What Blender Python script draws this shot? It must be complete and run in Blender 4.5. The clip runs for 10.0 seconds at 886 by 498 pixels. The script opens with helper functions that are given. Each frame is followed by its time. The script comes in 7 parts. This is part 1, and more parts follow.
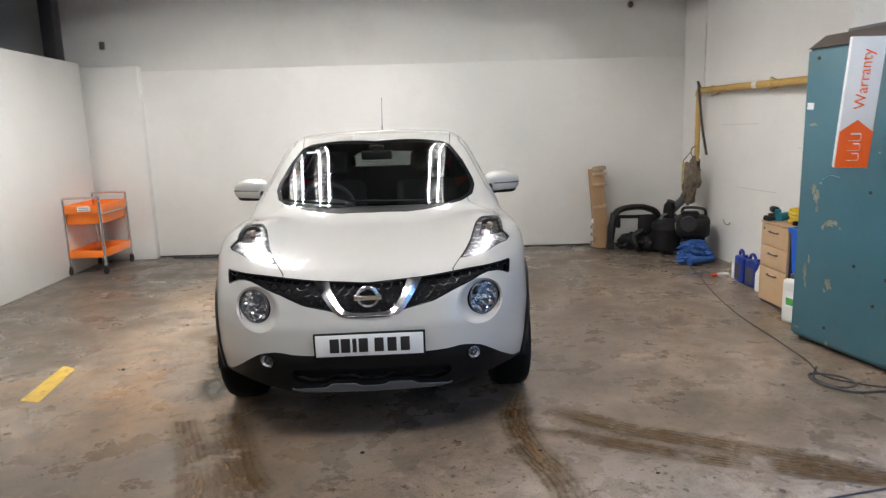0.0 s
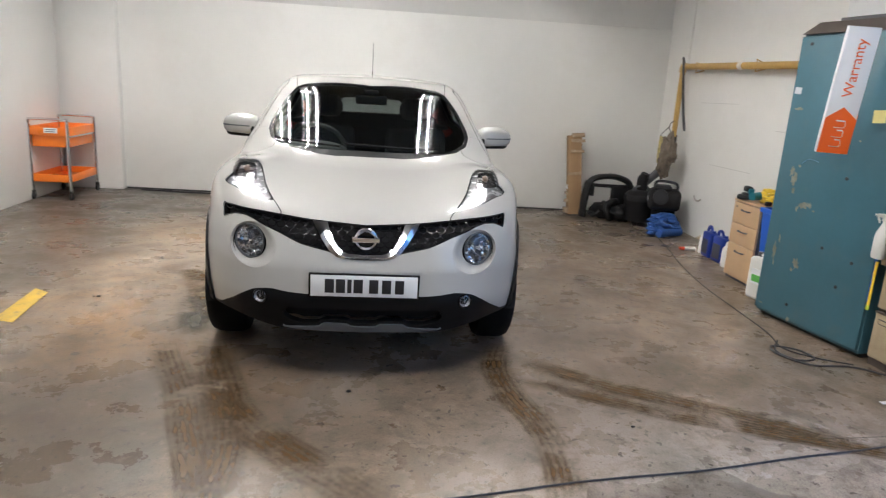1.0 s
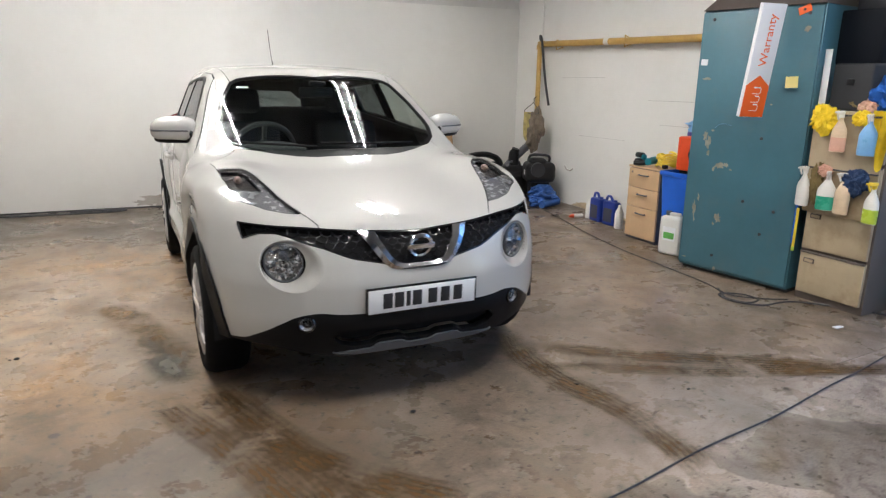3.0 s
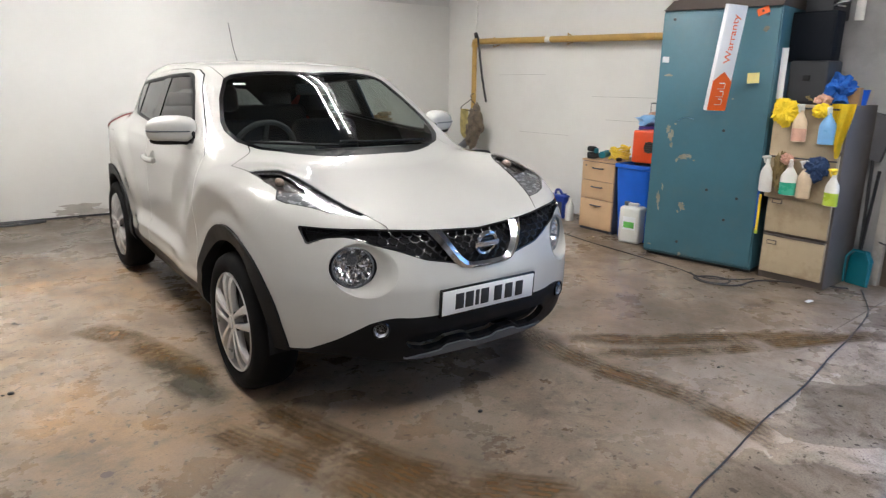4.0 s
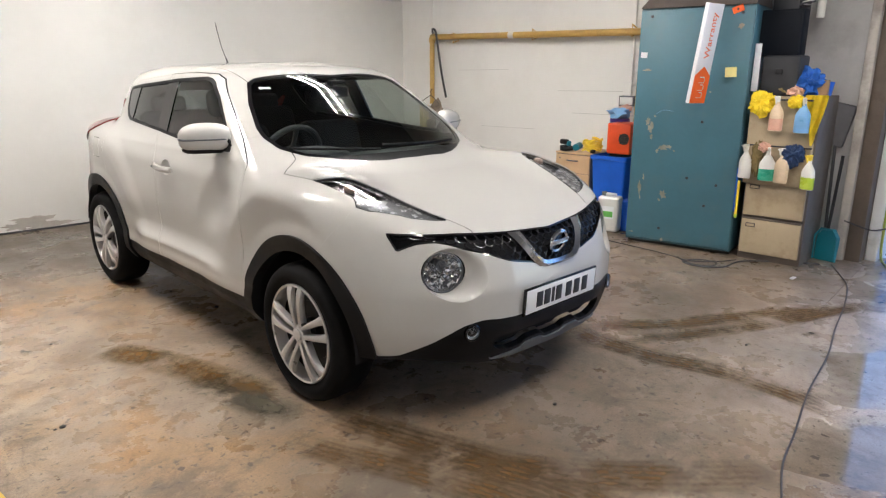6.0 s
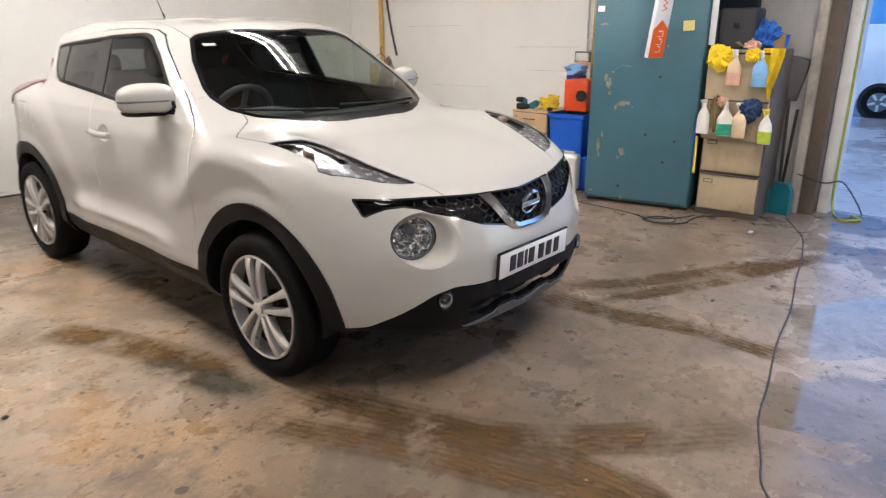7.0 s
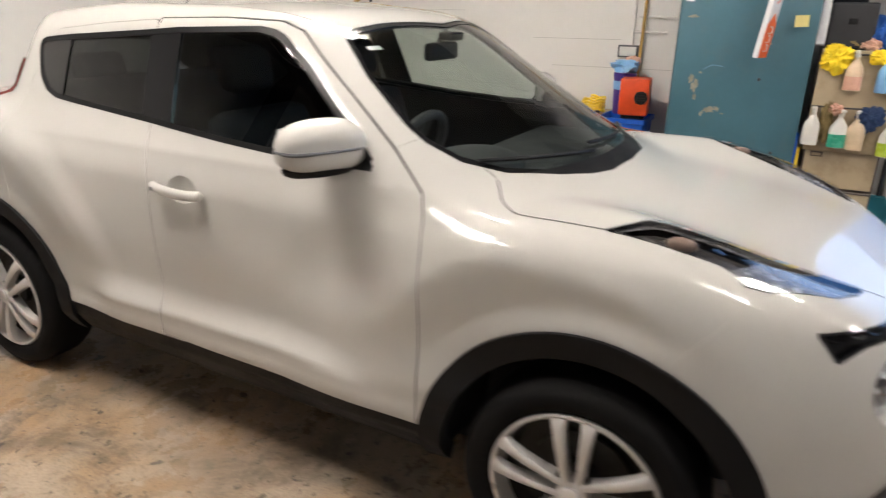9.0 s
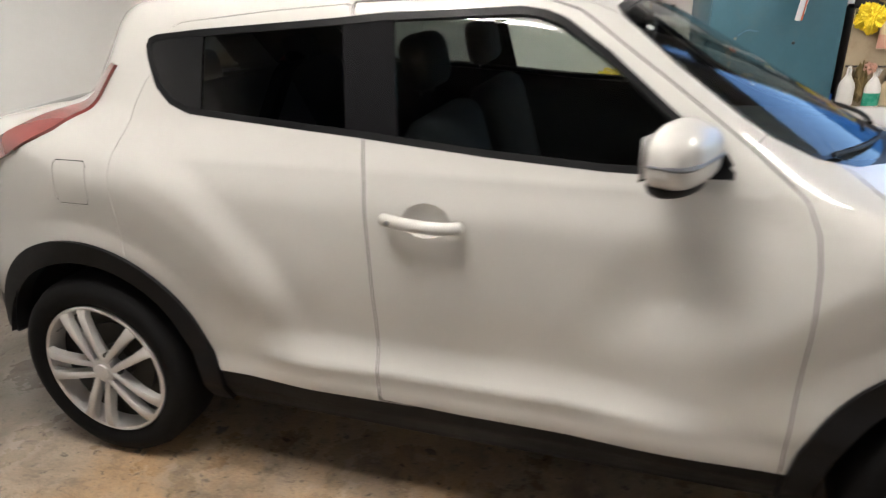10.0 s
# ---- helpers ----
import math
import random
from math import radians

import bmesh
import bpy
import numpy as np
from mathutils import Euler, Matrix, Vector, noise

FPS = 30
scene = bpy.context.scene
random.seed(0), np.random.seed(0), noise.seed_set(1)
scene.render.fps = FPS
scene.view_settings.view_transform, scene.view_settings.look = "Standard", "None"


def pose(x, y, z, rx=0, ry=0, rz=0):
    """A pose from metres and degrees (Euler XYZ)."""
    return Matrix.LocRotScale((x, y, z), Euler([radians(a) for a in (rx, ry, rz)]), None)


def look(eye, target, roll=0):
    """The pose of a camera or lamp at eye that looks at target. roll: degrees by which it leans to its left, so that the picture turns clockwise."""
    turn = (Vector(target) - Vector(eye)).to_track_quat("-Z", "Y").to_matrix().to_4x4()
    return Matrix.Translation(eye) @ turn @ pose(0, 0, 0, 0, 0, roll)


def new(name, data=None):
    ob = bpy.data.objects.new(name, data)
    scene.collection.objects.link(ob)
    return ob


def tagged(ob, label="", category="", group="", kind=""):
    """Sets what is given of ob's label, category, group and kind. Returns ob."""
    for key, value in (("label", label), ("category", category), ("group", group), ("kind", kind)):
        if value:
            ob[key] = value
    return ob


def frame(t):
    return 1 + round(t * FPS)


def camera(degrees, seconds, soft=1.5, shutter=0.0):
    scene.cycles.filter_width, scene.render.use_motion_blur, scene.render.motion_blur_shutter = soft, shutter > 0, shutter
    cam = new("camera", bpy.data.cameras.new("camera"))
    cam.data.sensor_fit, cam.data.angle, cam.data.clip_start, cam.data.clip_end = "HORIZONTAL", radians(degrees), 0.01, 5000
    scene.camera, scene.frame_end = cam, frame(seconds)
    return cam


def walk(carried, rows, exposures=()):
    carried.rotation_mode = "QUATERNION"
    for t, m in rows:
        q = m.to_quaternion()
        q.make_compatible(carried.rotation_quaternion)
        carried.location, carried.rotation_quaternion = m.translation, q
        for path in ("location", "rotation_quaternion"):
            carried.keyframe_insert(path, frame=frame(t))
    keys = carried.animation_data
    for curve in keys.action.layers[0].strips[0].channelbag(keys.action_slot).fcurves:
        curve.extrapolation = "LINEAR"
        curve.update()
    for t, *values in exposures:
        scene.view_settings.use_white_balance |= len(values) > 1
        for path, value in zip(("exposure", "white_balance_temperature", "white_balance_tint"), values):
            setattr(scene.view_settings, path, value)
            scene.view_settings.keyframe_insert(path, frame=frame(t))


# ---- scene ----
# the carried camera: eye, target and roll at each second
cam = camera(67.0, 10.0, soft=1.2, shutter=0.4)
PATH = [
    (0, (-0.166, 0.035, 1.552), (-0.07, 2.001, 1.195), -1.7),
    (0.5, (-0.18, 0.027, 1.546), (-0.109, 1.987, 1.152), 1.9),
    (1, (-0.373, 0.001, 1.513), (-0.148, 1.931, 1.036), 3.6),
    (1.5, (-0.603, 0.052, 1.497), (-0.223, 1.96, 1.034), 2.6),
    (2, (-0.822, 0.262, 1.499), (-0.44, 2.192, 1.141), 0.9),
    (2.5, (-1.161, 0.409, 1.49), (-0.562, 2.284, 1.132), 2.0),
    (3, (-1.528, 0.532, 1.491), (-0.691, 2.278, 0.99), 0.9),
    (3.2, (-1.672, 0.632, 1.466), (-0.804, 2.373, 1.005), -0.4),
    (4.3, (-2.353, 1.125, 1.466), (-1.139, 2.635, 0.967), 0.9),
    (4.5, (-2.426, 1.225, 1.485), (-1.218, 2.766, 1.077), -1.6),
    (5, (-2.619, 1.382, 1.512), (-1.263, 2.799, 1.123), -1.2),
    (5.5, (-2.768, 1.437, 1.506), (-1.379, 2.79, 1.014), -0.4),
    (5.7, (-2.784, 1.439, 1.512), (-1.438, 2.827, 1.004), 0.2),
    (6.8, (-2.784, 1.498, 1.503), (-1.387, 2.792, 0.893), -1.0),
    (7, (-2.745, 1.593, 1.485), (-1.315, 2.841, 0.855), -0.3),
    (7.5, (-2.603, 1.883, 1.475), (-1.119, 3.049, 0.813), 0.4),
    (8, (-2.613, 2.393, 1.467), (-1.087, 3.525, 0.841), -1.3),
    (8.2, (-2.622, 2.549, 1.491), (-1.038, 3.484, 0.705), -2.8),
    (8.5, (-2.651, 2.901, 1.507), (-0.999, 3.806, 0.836), -1.8),
    (9, (-2.684, 3.589, 1.537), (-1.026, 4.472, 0.853), 1.2),
    (9.5, (-2.769, 4.173, 1.533), (-1.039, 4.926, 0.868), 0.2),
    (10, (-2.752, 4.803, 1.523), (-0.982, 5.368, 0.782), -1.0),
]
walk(cam, [(t, look(eye, target, roll)) for t, eye, target, roll in PATH],
     [(0.0, 1.63, 5800, 12), (3.0, 1.67, 5820, 12), (4.5, 1.74, 5750, 12), (5.1, 1.74, 5600, 12), (5.6, 1.76, 5850, 13), (7.0, 1.83, 6120, 16), (8.0, 1.82, 6620, 20), (9.0, 1.66, 6250, 15), (10.0, 1.65, 6050, 13)])

# ---- world, sun and exposure ----
world = bpy.data.worlds.new("sky")
scene.world = world
world.use_nodes = True
wn = world.node_tree.nodes
sky = wn.new("ShaderNodeTexSky")
sky.sky_type, sky.sun_disc = "NISHITA", False
sky.sun_elevation, sky.sun_rotation = radians(41), radians(9)
sky.air_density, sky.dust_density, sky.ozone_density = 1.2, 0.4, 6.0
wn["Background"].inputs["Strength"].default_value = 0.15
world.node_tree.links.new(sky.outputs["Color"], wn["Background"].inputs["Color"])
sun = new("sun", bpy.data.lights.new("sun", "SUN"))
sun.data.energy, sun.data.angle, sun.data.color = 0.5, radians(12), (1.0, 0.975, 0.94)
sun.matrix_world = look((4, 25, 22), (0, 0, 0))
TUBE_GLOW = 100.0

# ---- materials ----
def mat(name, col, rough=0.5, metal=0.0, var=0.12, scale=3.0, fine=40.0, bump=0.0, coat=0.0, rvar=0.1, stain=None, coat_rough=0.05, spec=0.5):
    """A surface with large and fine variation, at real size. stain: colour, scale, amount of a second tone in patches."""
    m = bpy.data.materials.new(name)
    m.use_nodes = True
    n, l = m.node_tree.nodes, m.node_tree.links
    b = n["Principled BSDF"]
    co = n.new("ShaderNodeTexCoord").outputs["Object"]

    def noise_at(s, detail=4.0, rough_n=0.6):
        t = n.new("ShaderNodeTexNoise")
        t.inputs["Scale"].default_value, t.inputs["Detail"].default_value, t.inputs["Roughness"].default_value = s, detail, rough_n
        l.new(co, t.inputs["Vector"])
        return t.outputs["Fac"]

    def ramp(src, lo, hi, a, z):
        r = n.new("ShaderNodeMapRange")
        for key, v in (("From Min", lo), ("From Max", hi), ("To Min", a), ("To Max", z)):
            r.inputs[key].default_value = v
        l.new(src, r.inputs["Value"])
        return r.outputs["Result"]

    def mix(fac, a, z, mode="MIX"):
        x = n.new("ShaderNodeMix")
        x.data_type, x.blend_type = "RGBA", mode
        for key, v in ((0, fac), (6, a), (7, z)):
            if isinstance(v, bpy.types.NodeSocket):
                l.new(v, x.inputs[key])
            else:
                x.inputs[key].default_value = v
        return x.outputs[2]
    c = (*col, 1)
    big, small = noise_at(scale), noise_at(fine, 3.0)
    dark = tuple(v * (1 - var) for v in col)
    lite = tuple(min(1, v * (1 + var)) for v in col)
    out = mix(ramp(big, 0.3, 0.7, 0, 1), (*dark, 1), (*lite, 1))
    out = mix(ramp(small, 0.3, 0.7, 0, var * 0.8), out, (*[v * 0.6 for v in col], 1))
    if stain:
        sc, ss, amount = stain
        out = mix(ramp(noise_at(ss, 6.0, 0.65), 0.52, 0.68, 0, amount), out, (*sc, 1))
    l.new(out, b.inputs["Base Color"])
    l.new(ramp(big, 0.3, 0.7, max(0.02, rough - rvar), min(1, rough + rvar)), b.inputs["Roughness"])
    b.inputs["Metallic"].default_value = metal
    b.inputs["Specular IOR Level"].default_value = spec
    b.inputs["Coat Weight"].default_value = coat
    b.inputs["Coat Roughness"].default_value = coat_rough
    if bump:
        bp = n.new("ShaderNodeBump")
        bp.inputs["Strength"].default_value, bp.inputs["Distance"].default_value = 0.5, bump
        l.new(small, bp.inputs["Height"])
        l.new(bp.outputs["Normal"], b.inputs["Normal"])
    return m


def glass(name, tint, ior=1.5, rough=0.0):
    """A thin pane: tinted and clear, with the gloss of glass."""
    m = bpy.data.materials.new(name)
    m.use_nodes = True
    n, l = m.node_tree.nodes, m.node_tree.links
    n.remove(n["Principled BSDF"])
    t, g, f, x = (n.new("ShaderNode" + k) for k in ("BsdfTransparent", "BsdfGlossy", "LayerWeight", "MixShader"))
    t.inputs["Color"].default_value = (*tint, 1)
    g.inputs["Roughness"].default_value = rough
    f.inputs["Blend"].default_value = 0.5
    p, k = n.new("ShaderNodeMath"), n.new("ShaderNodeMapRange")
    p.operation = "POWER"
    p.inputs[1].default_value = 5.0
    k.inputs["To Min"].default_value = 2 * ((ior - 1) / (ior + 1)) ** 2
    l.new(f.outputs["Facing"], p.inputs[0]), l.new(p.outputs[0], k.inputs["Value"])
    l.new(k.outputs[0], x.inputs[0]), l.new(t.outputs[0], x.inputs[1]), l.new(g.outputs[0], x.inputs[2])
    l.new(x.outputs[0], n["Material Output"].inputs["Surface"])
    return m


def lamp_mat(name, col, strength):
    m = bpy.data.materials.new(name)
    m.use_nodes = True
    b = m.node_tree.nodes["Principled BSDF"]
    b.inputs["Base Color"].default_value = (*col, 1)
    b.inputs["Emission Color"].default_value = (*col, 1)
    b.inputs["Emission Strength"].default_value = strength
    return m


def rgb(h):
    """A colour from its everyday hex notation, in linear light."""
    return tuple(((int(h[i:i + 2], 16) / 255 + 0.055) / 1.055) ** 2.4 if h[i:i + 2] > "0a" else 0.003 for i in (0, 2, 4))


M = {}
M["paint"] = mat("pearl white paint", (0.425, 0.418, 0.398), 0.38, 0, 0.015, 1.5, 300, 0, 1.0, 0.03, coat_rough=0.03, spec=0.12)
M["trim"] = mat("black grained plastic", (0.0058, 0.0060, 0.0068), 0.48, 0, 0.2, 4, 400, 0.0004, spec=0.16)
M["gloss_black"] = mat("gloss black plastic", (0.008, 0.008, 0.009), 0.12, 0, 0.1, 4, 200)
M["skid"] = mat("dark silver plastic", (0.105, 0.112, 0.125), 0.4, 0.3, 0.1, 4, 200)
M["inner"] = mat("dark cabin lining", (0.008, 0.008, 0.009), 0.8, 0, 0.2, 4, 200, 0.0005, spec=0.2)
M["dash"] = mat("grey dashboard plastic", (0.018, 0.019, 0.022), 0.6, 0, 0.15, 4, 200, 0.0005, spec=0.3)
M["tray"] = mat("grey lamp tray", (0.12, 0.12, 0.12), 0.5, 0, 0.1, 4, 60)
M["seat"] = mat("black seat cloth", (0.015, 0.016, 0.020), 0.9, 0, 0.25, 8, 300, 0.0008, spec=0.2)
M["rubber"] = mat("tyre rubber", (0.0055, 0.0055, 0.0058), 0.7, 0, 0.25, 6, 150, 0.0006, spec=0.10)
M["alloy"] = mat("silver painted alloy", (0.50, 0.49, 0.48), 0.36, 0.40, 0.04, 6, 200, 0, 0.5)
M["dark_metal"] = mat("dark brake metal", (0.03, 0.028, 0.025), 0.5, 0.5, 0.25, 12, 100)
M["chrome"] = mat("chrome", (0.72, 0.73, 0.75), 0.13, 1.0, 0.02, 6, 200, 0, 0, 0.03)
M["lens"] = glass("clear lens", (0.92, 0.93, 0.95))
M["screen"] = glass("windscreen glass", (0.76, 0.82, 0.79), 1.52)
M["side_glass"] = glass("door glass", (0.70, 0.76, 0.73), 1.52)
M["privacy"] = glass("rear glass", (0.20, 0.22, 0.215), 1.52)
M["red_lens"] = mat("red lamp lens", (0.20, 0.045, 0.040), 0.15, 0, 0.1, 10, 100, 0, 0.8)
M["plate"] = mat("white plate", (0.72, 0.73, 0.74), 0.4, 0, 0.03, 6, 100)
M["ink"] = mat("black ink", (0.012, 0.012, 0.014), 0.5, 0, 0.05, 6, 100)
M["reflector"] = mat("lamp reflector", (0.86, 0.87, 0.88), 0.07, 1.0, 0.05, 14, 45, 0.0, 0, 0.03)
M["charcoal"] = mat("charcoal plastic", (0.035, 0.036, 0.040), 0.6, 0, 0.15, 5, 80, 0.0005, spec=0.25)
M["screen_black"] = mat("blue black screen casing", (0.007, 0.009, 0.014), 0.6, 0, 0.15, 5, 80, spec=0.15)
M["damp"] = mat("ochre damp stain", (0.52, 0.42, 0.29), 0.85, 0, 0.25, 6, 40, 0.001, stain=((0.30, 0.22, 0.13), 9, 0.7))
M["lamp_silver"] = mat("frosted silver lamp body", (0.32, 0.32, 0.325), 0.26, 0.60, 0.15, 26, 90, 0.0012, 0, 0.05)
M["lamp_dark"] = mat("smoked lamp body", (0.085, 0.078, 0.074), 0.25, 0.4, 0.1, 8, 90)
M["mesh_black"] = mat("satin black grille bars", (0.010, 0.010, 0.012), 0.22, 0, 0.1, 9, 90, spec=0.28)
M["amber"] = mat("amber bulb", (0.34, 0.24, 0.19), 0.25, 0.2, 0.1, 14, 60)
M["white_wall"] = mat("white painted blockwork", (0.735, 0.725, 0.70), 0.42, 0, 0.035, 0.9, 14, 0.003, 0, 0.08, stain=((0.66, 0.64, 0.60), 1.3, 0.35))
M["upper_wall"] = mat("greyish white upper wall", (0.665, 0.658, 0.638), 0.6, 0, 0.05, 0.8, 14, 0.003, 0, 0.08, stain=((0.55, 0.54, 0.52), 1.1, 0.4))
M["grey_wall"] = mat("bare grey render", (0.42, 0.415, 0.41), 0.8, 0, 0.15, 1.2, 20, 0.004, stain=((0.27, 0.26, 0.25), 2.2, 0.5))
M["dark_wall"] = mat("dim grey far wall", (0.26, 0.26, 0.26), 0.85, 0, 0.12, 1.2, 20, 0.003)
M["ceiling"] = mat("grey roof sheet", (0.22, 0.22, 0.22), 0.7, 0, 0.1, 1.2, 20)
M["concrete"] = mat("concrete pillar", (0.44, 0.41, 0.37), 0.85, 0, 0.2, 2.5, 30, 0.004, stain=((0.16, 0.14, 0.12), 3.0, 0.6))
M["steel_dark"] = mat("dark steel", (0.06, 0.06, 0.065), 0.5, 0.5, 0.2, 3, 60)
M["brown_channel"] = mat("brown rusted channel steel", (0.12, 0.092, 0.072), 0.6, 0, 0.25, 4, 60, 0.002, stain=((0.05, 0.035, 0.026), 4, 0.5))
M["white_steel"] = mat("white door jamb steel", (0.72, 0.73, 0.74), 0.4, 0, 0.06, 3, 60, 0, 0, 0.1, stain=((0.4, 0.38, 0.35), 5, 0.4))
M["teal"] = mat("teal cabinet enamel", (0.058, 0.152, 0.200), 0.42, 0, 0.12, 1.6, 30, 0.0008, 0, 0.08, stain=((0.085, 0.150, 0.175), 4.5, 0.45))
M["bare"] = mat("chipped beige primer", (0.30, 0.28, 0.22), 0.7, 0, 0.3, 14, 60)
M["brown_grey"] = mat("grey brown enamel", (0.11, 0.09, 0.078), 0.5, 0, 0.12, 3, 40)
M["cream"] = mat("cream drawer enamel", (0.42, 0.34, 0.225), 0.5, 0, 0.08, 3, 40, 0, 0, 0.1, stain=((0.27, 0.20, 0.12), 5, 0.55))
M["beech"] = mat("pale beech board", (0.56, 0.38, 0.22), 0.5, 0, 0.08, 5, 60)
M["navy"] = mat("dark grey side board", (0.06, 0.065, 0.09), 0.6, 0, 0.1, 5, 60)
M["orange"] = mat("orange enamel", (0.86, 0.205, 0.012), 0.35, 0, 0.05, 5, 60, 0, 0.3)
M["card"] = mat("brown cardboard", (0.33, 0.205, 0.105), 0.85, 0, 0.1, 5, 80, 0.001)
M["tape"] = mat("clear brown tape", (0.40, 0.30, 0.2), 0.25, 0, 0.1, 5, 80)
M["blue"] = mat("blue plastic", (0.012, 0.036, 0.26), 0.4, 0, 0.1, 5, 80)
M["bluebag"] = mat("blue nylon", (0.025, 0.085, 0.30), 0.75, 0, 0.2, 9, 160, 0.001)
M["bright_blue"] = mat("bright blue plastic", (0.015, 0.12, 0.62), 0.4, 0, 0.1, 5, 80)
M["milk"] = mat("milky white plastic", (0.72, 0.71, 0.68), 0.45, 0, 0.06, 5, 80)
M["green"] = mat("green label", (0.12, 0.42, 0.08), 0.5, 0, 0.15, 30, 80)
M["yellow"] = mat("yellow cloth", (0.88, 0.66, 0.02), 0.85, 0, 0.15, 14, 160, 0.001)
M["yellow_plastic"] = mat("yellow plastic", (0.85, 0.62, 0.03), 0.45, 0, 0.1, 9, 80)
M["navy_cloth"] = mat("navy cloth", (0.02, 0.045, 0.12), 0.9, 0, 0.2, 14, 160, 0.001)
M["blue_cloth"] = mat("blue cloth", (0.02, 0.11, 0.42), 0.9, 0, 0.2, 14, 160, 0.001)
M["olive_cloth"] = mat("olive cloth", (0.20, 0.15, 0.06), 0.9, 0, 0.2, 14, 160, 0.001)
M["pink"] = mat("pale pink liquid bottle", (0.62, 0.36, 0.27), 0.4, 0, 0.1, 14, 80)
M["peach"] = mat("pale peach bottle", (0.66, 0.52, 0.36), 0.4, 0, 0.1, 14, 80)
M["lime"] = mat("lime liquid bottle", (0.45, 0.58, 0.06), 0.3, 0, 0.1, 14, 80)
M["seagreen"] = mat("green liquid bottle", (0.05, 0.36, 0.24), 0.3, 0, 0.1, 14, 80)
M["sky_plastic"] = mat("pale blue bottle", (0.20, 0.42, 0.72), 0.35, 0, 0.1, 14, 80)
M["teal_plastic"] = mat("teal plastic", (0.01, 0.16, 0.22), 0.45, 0, 0.1, 5, 80)
M["black"] = mat("black plastic", (0.009, 0.009, 0.010), 0.5, 0, 0.2, 5, 80, 0.0005, spec=0.3)
M["rag_brown"] = mat("grey brown rag", (0.17, 0.135, 0.10), 0.9, 0, 0.3, 14, 120, 0.002, stain=((0.05, 0.04, 0.03), 11, 0.8))
M["grey_plastic"] = mat("grey plastic", (0.11, 0.11, 0.12), 0.55, 0, 0.15, 5, 80)
M["purple"] = mat("purple tub", (0.06, 0.03, 0.22), 0.4, 0, 0.1, 9, 80)
M["red"] = mat("red orange plastic", (0.75, 0.08, 0.015), 0.4, 0, 0.1, 9, 80)
M["brass"] = mat("ochre painted pipe", (0.52, 0.33, 0.09), 0.45, 0, 0.12, 5, 60, 0.0006, stain=((0.36, 0.2, 0.06), 8, 0.5))
M["rust_tin"] = mat("stained ochre bag", (0.55, 0.46, 0.18), 0.7, 0, 0.3, 14, 60, stain=((0.1, 0.08, 0.06), 12, 0.8))
M["paper"] = mat("white card", (0.80, 0.81, 0.84), 0.5, 0, 0.03, 5, 80)
M["note"] = mat("yellow paper", (0.78, 0.70, 0.28), 0.7, 0, 0.05, 20, 80)
M["sign_orange"] = mat("orange print", (0.85, 0.13, 0.01), 0.45, 0, 0.04, 5, 80)
M["cable"] = mat("black rubber cable", (0.035, 0.035, 0.040), 0.55, 0, 0.2, 9, 80)
M["hose"] = mat("yellow green hose", (0.32, 0.36, 0.05), 0.5, 0, 0.15, 9, 80)
M["line"] = mat("worn yellow floor paint", (0.62, 0.42, 0.06), 0.6, 0, 0.2, 8, 60, stain=((0.2, 0.15, 0.1), 14, 0.8))
M["car_white"] = mat("white car paint", (0.55, 0.56, 0.57), 0.3, 0, 0.02, 2, 100, 0, 1.0)
M["joint"] = mat("grey filled joint", (0.50, 0.49, 0.47), 0.8, 0, 0.1, 5, 60)
M["glow"] = lamp_mat("fluorescent tube", (1.0, 0.915, 0.775), TUBE_GLOW)
M["fence_blue"] = mat("blue corrugated sheet", (0.10, 0.30, 0.55), 0.45, 0, 0.1, 1.2, 20)
M["far_grey"] = mat("far grey cladding", (0.35, 0.38, 0.42), 0.7, 0, 0.1, 1.0, 20)


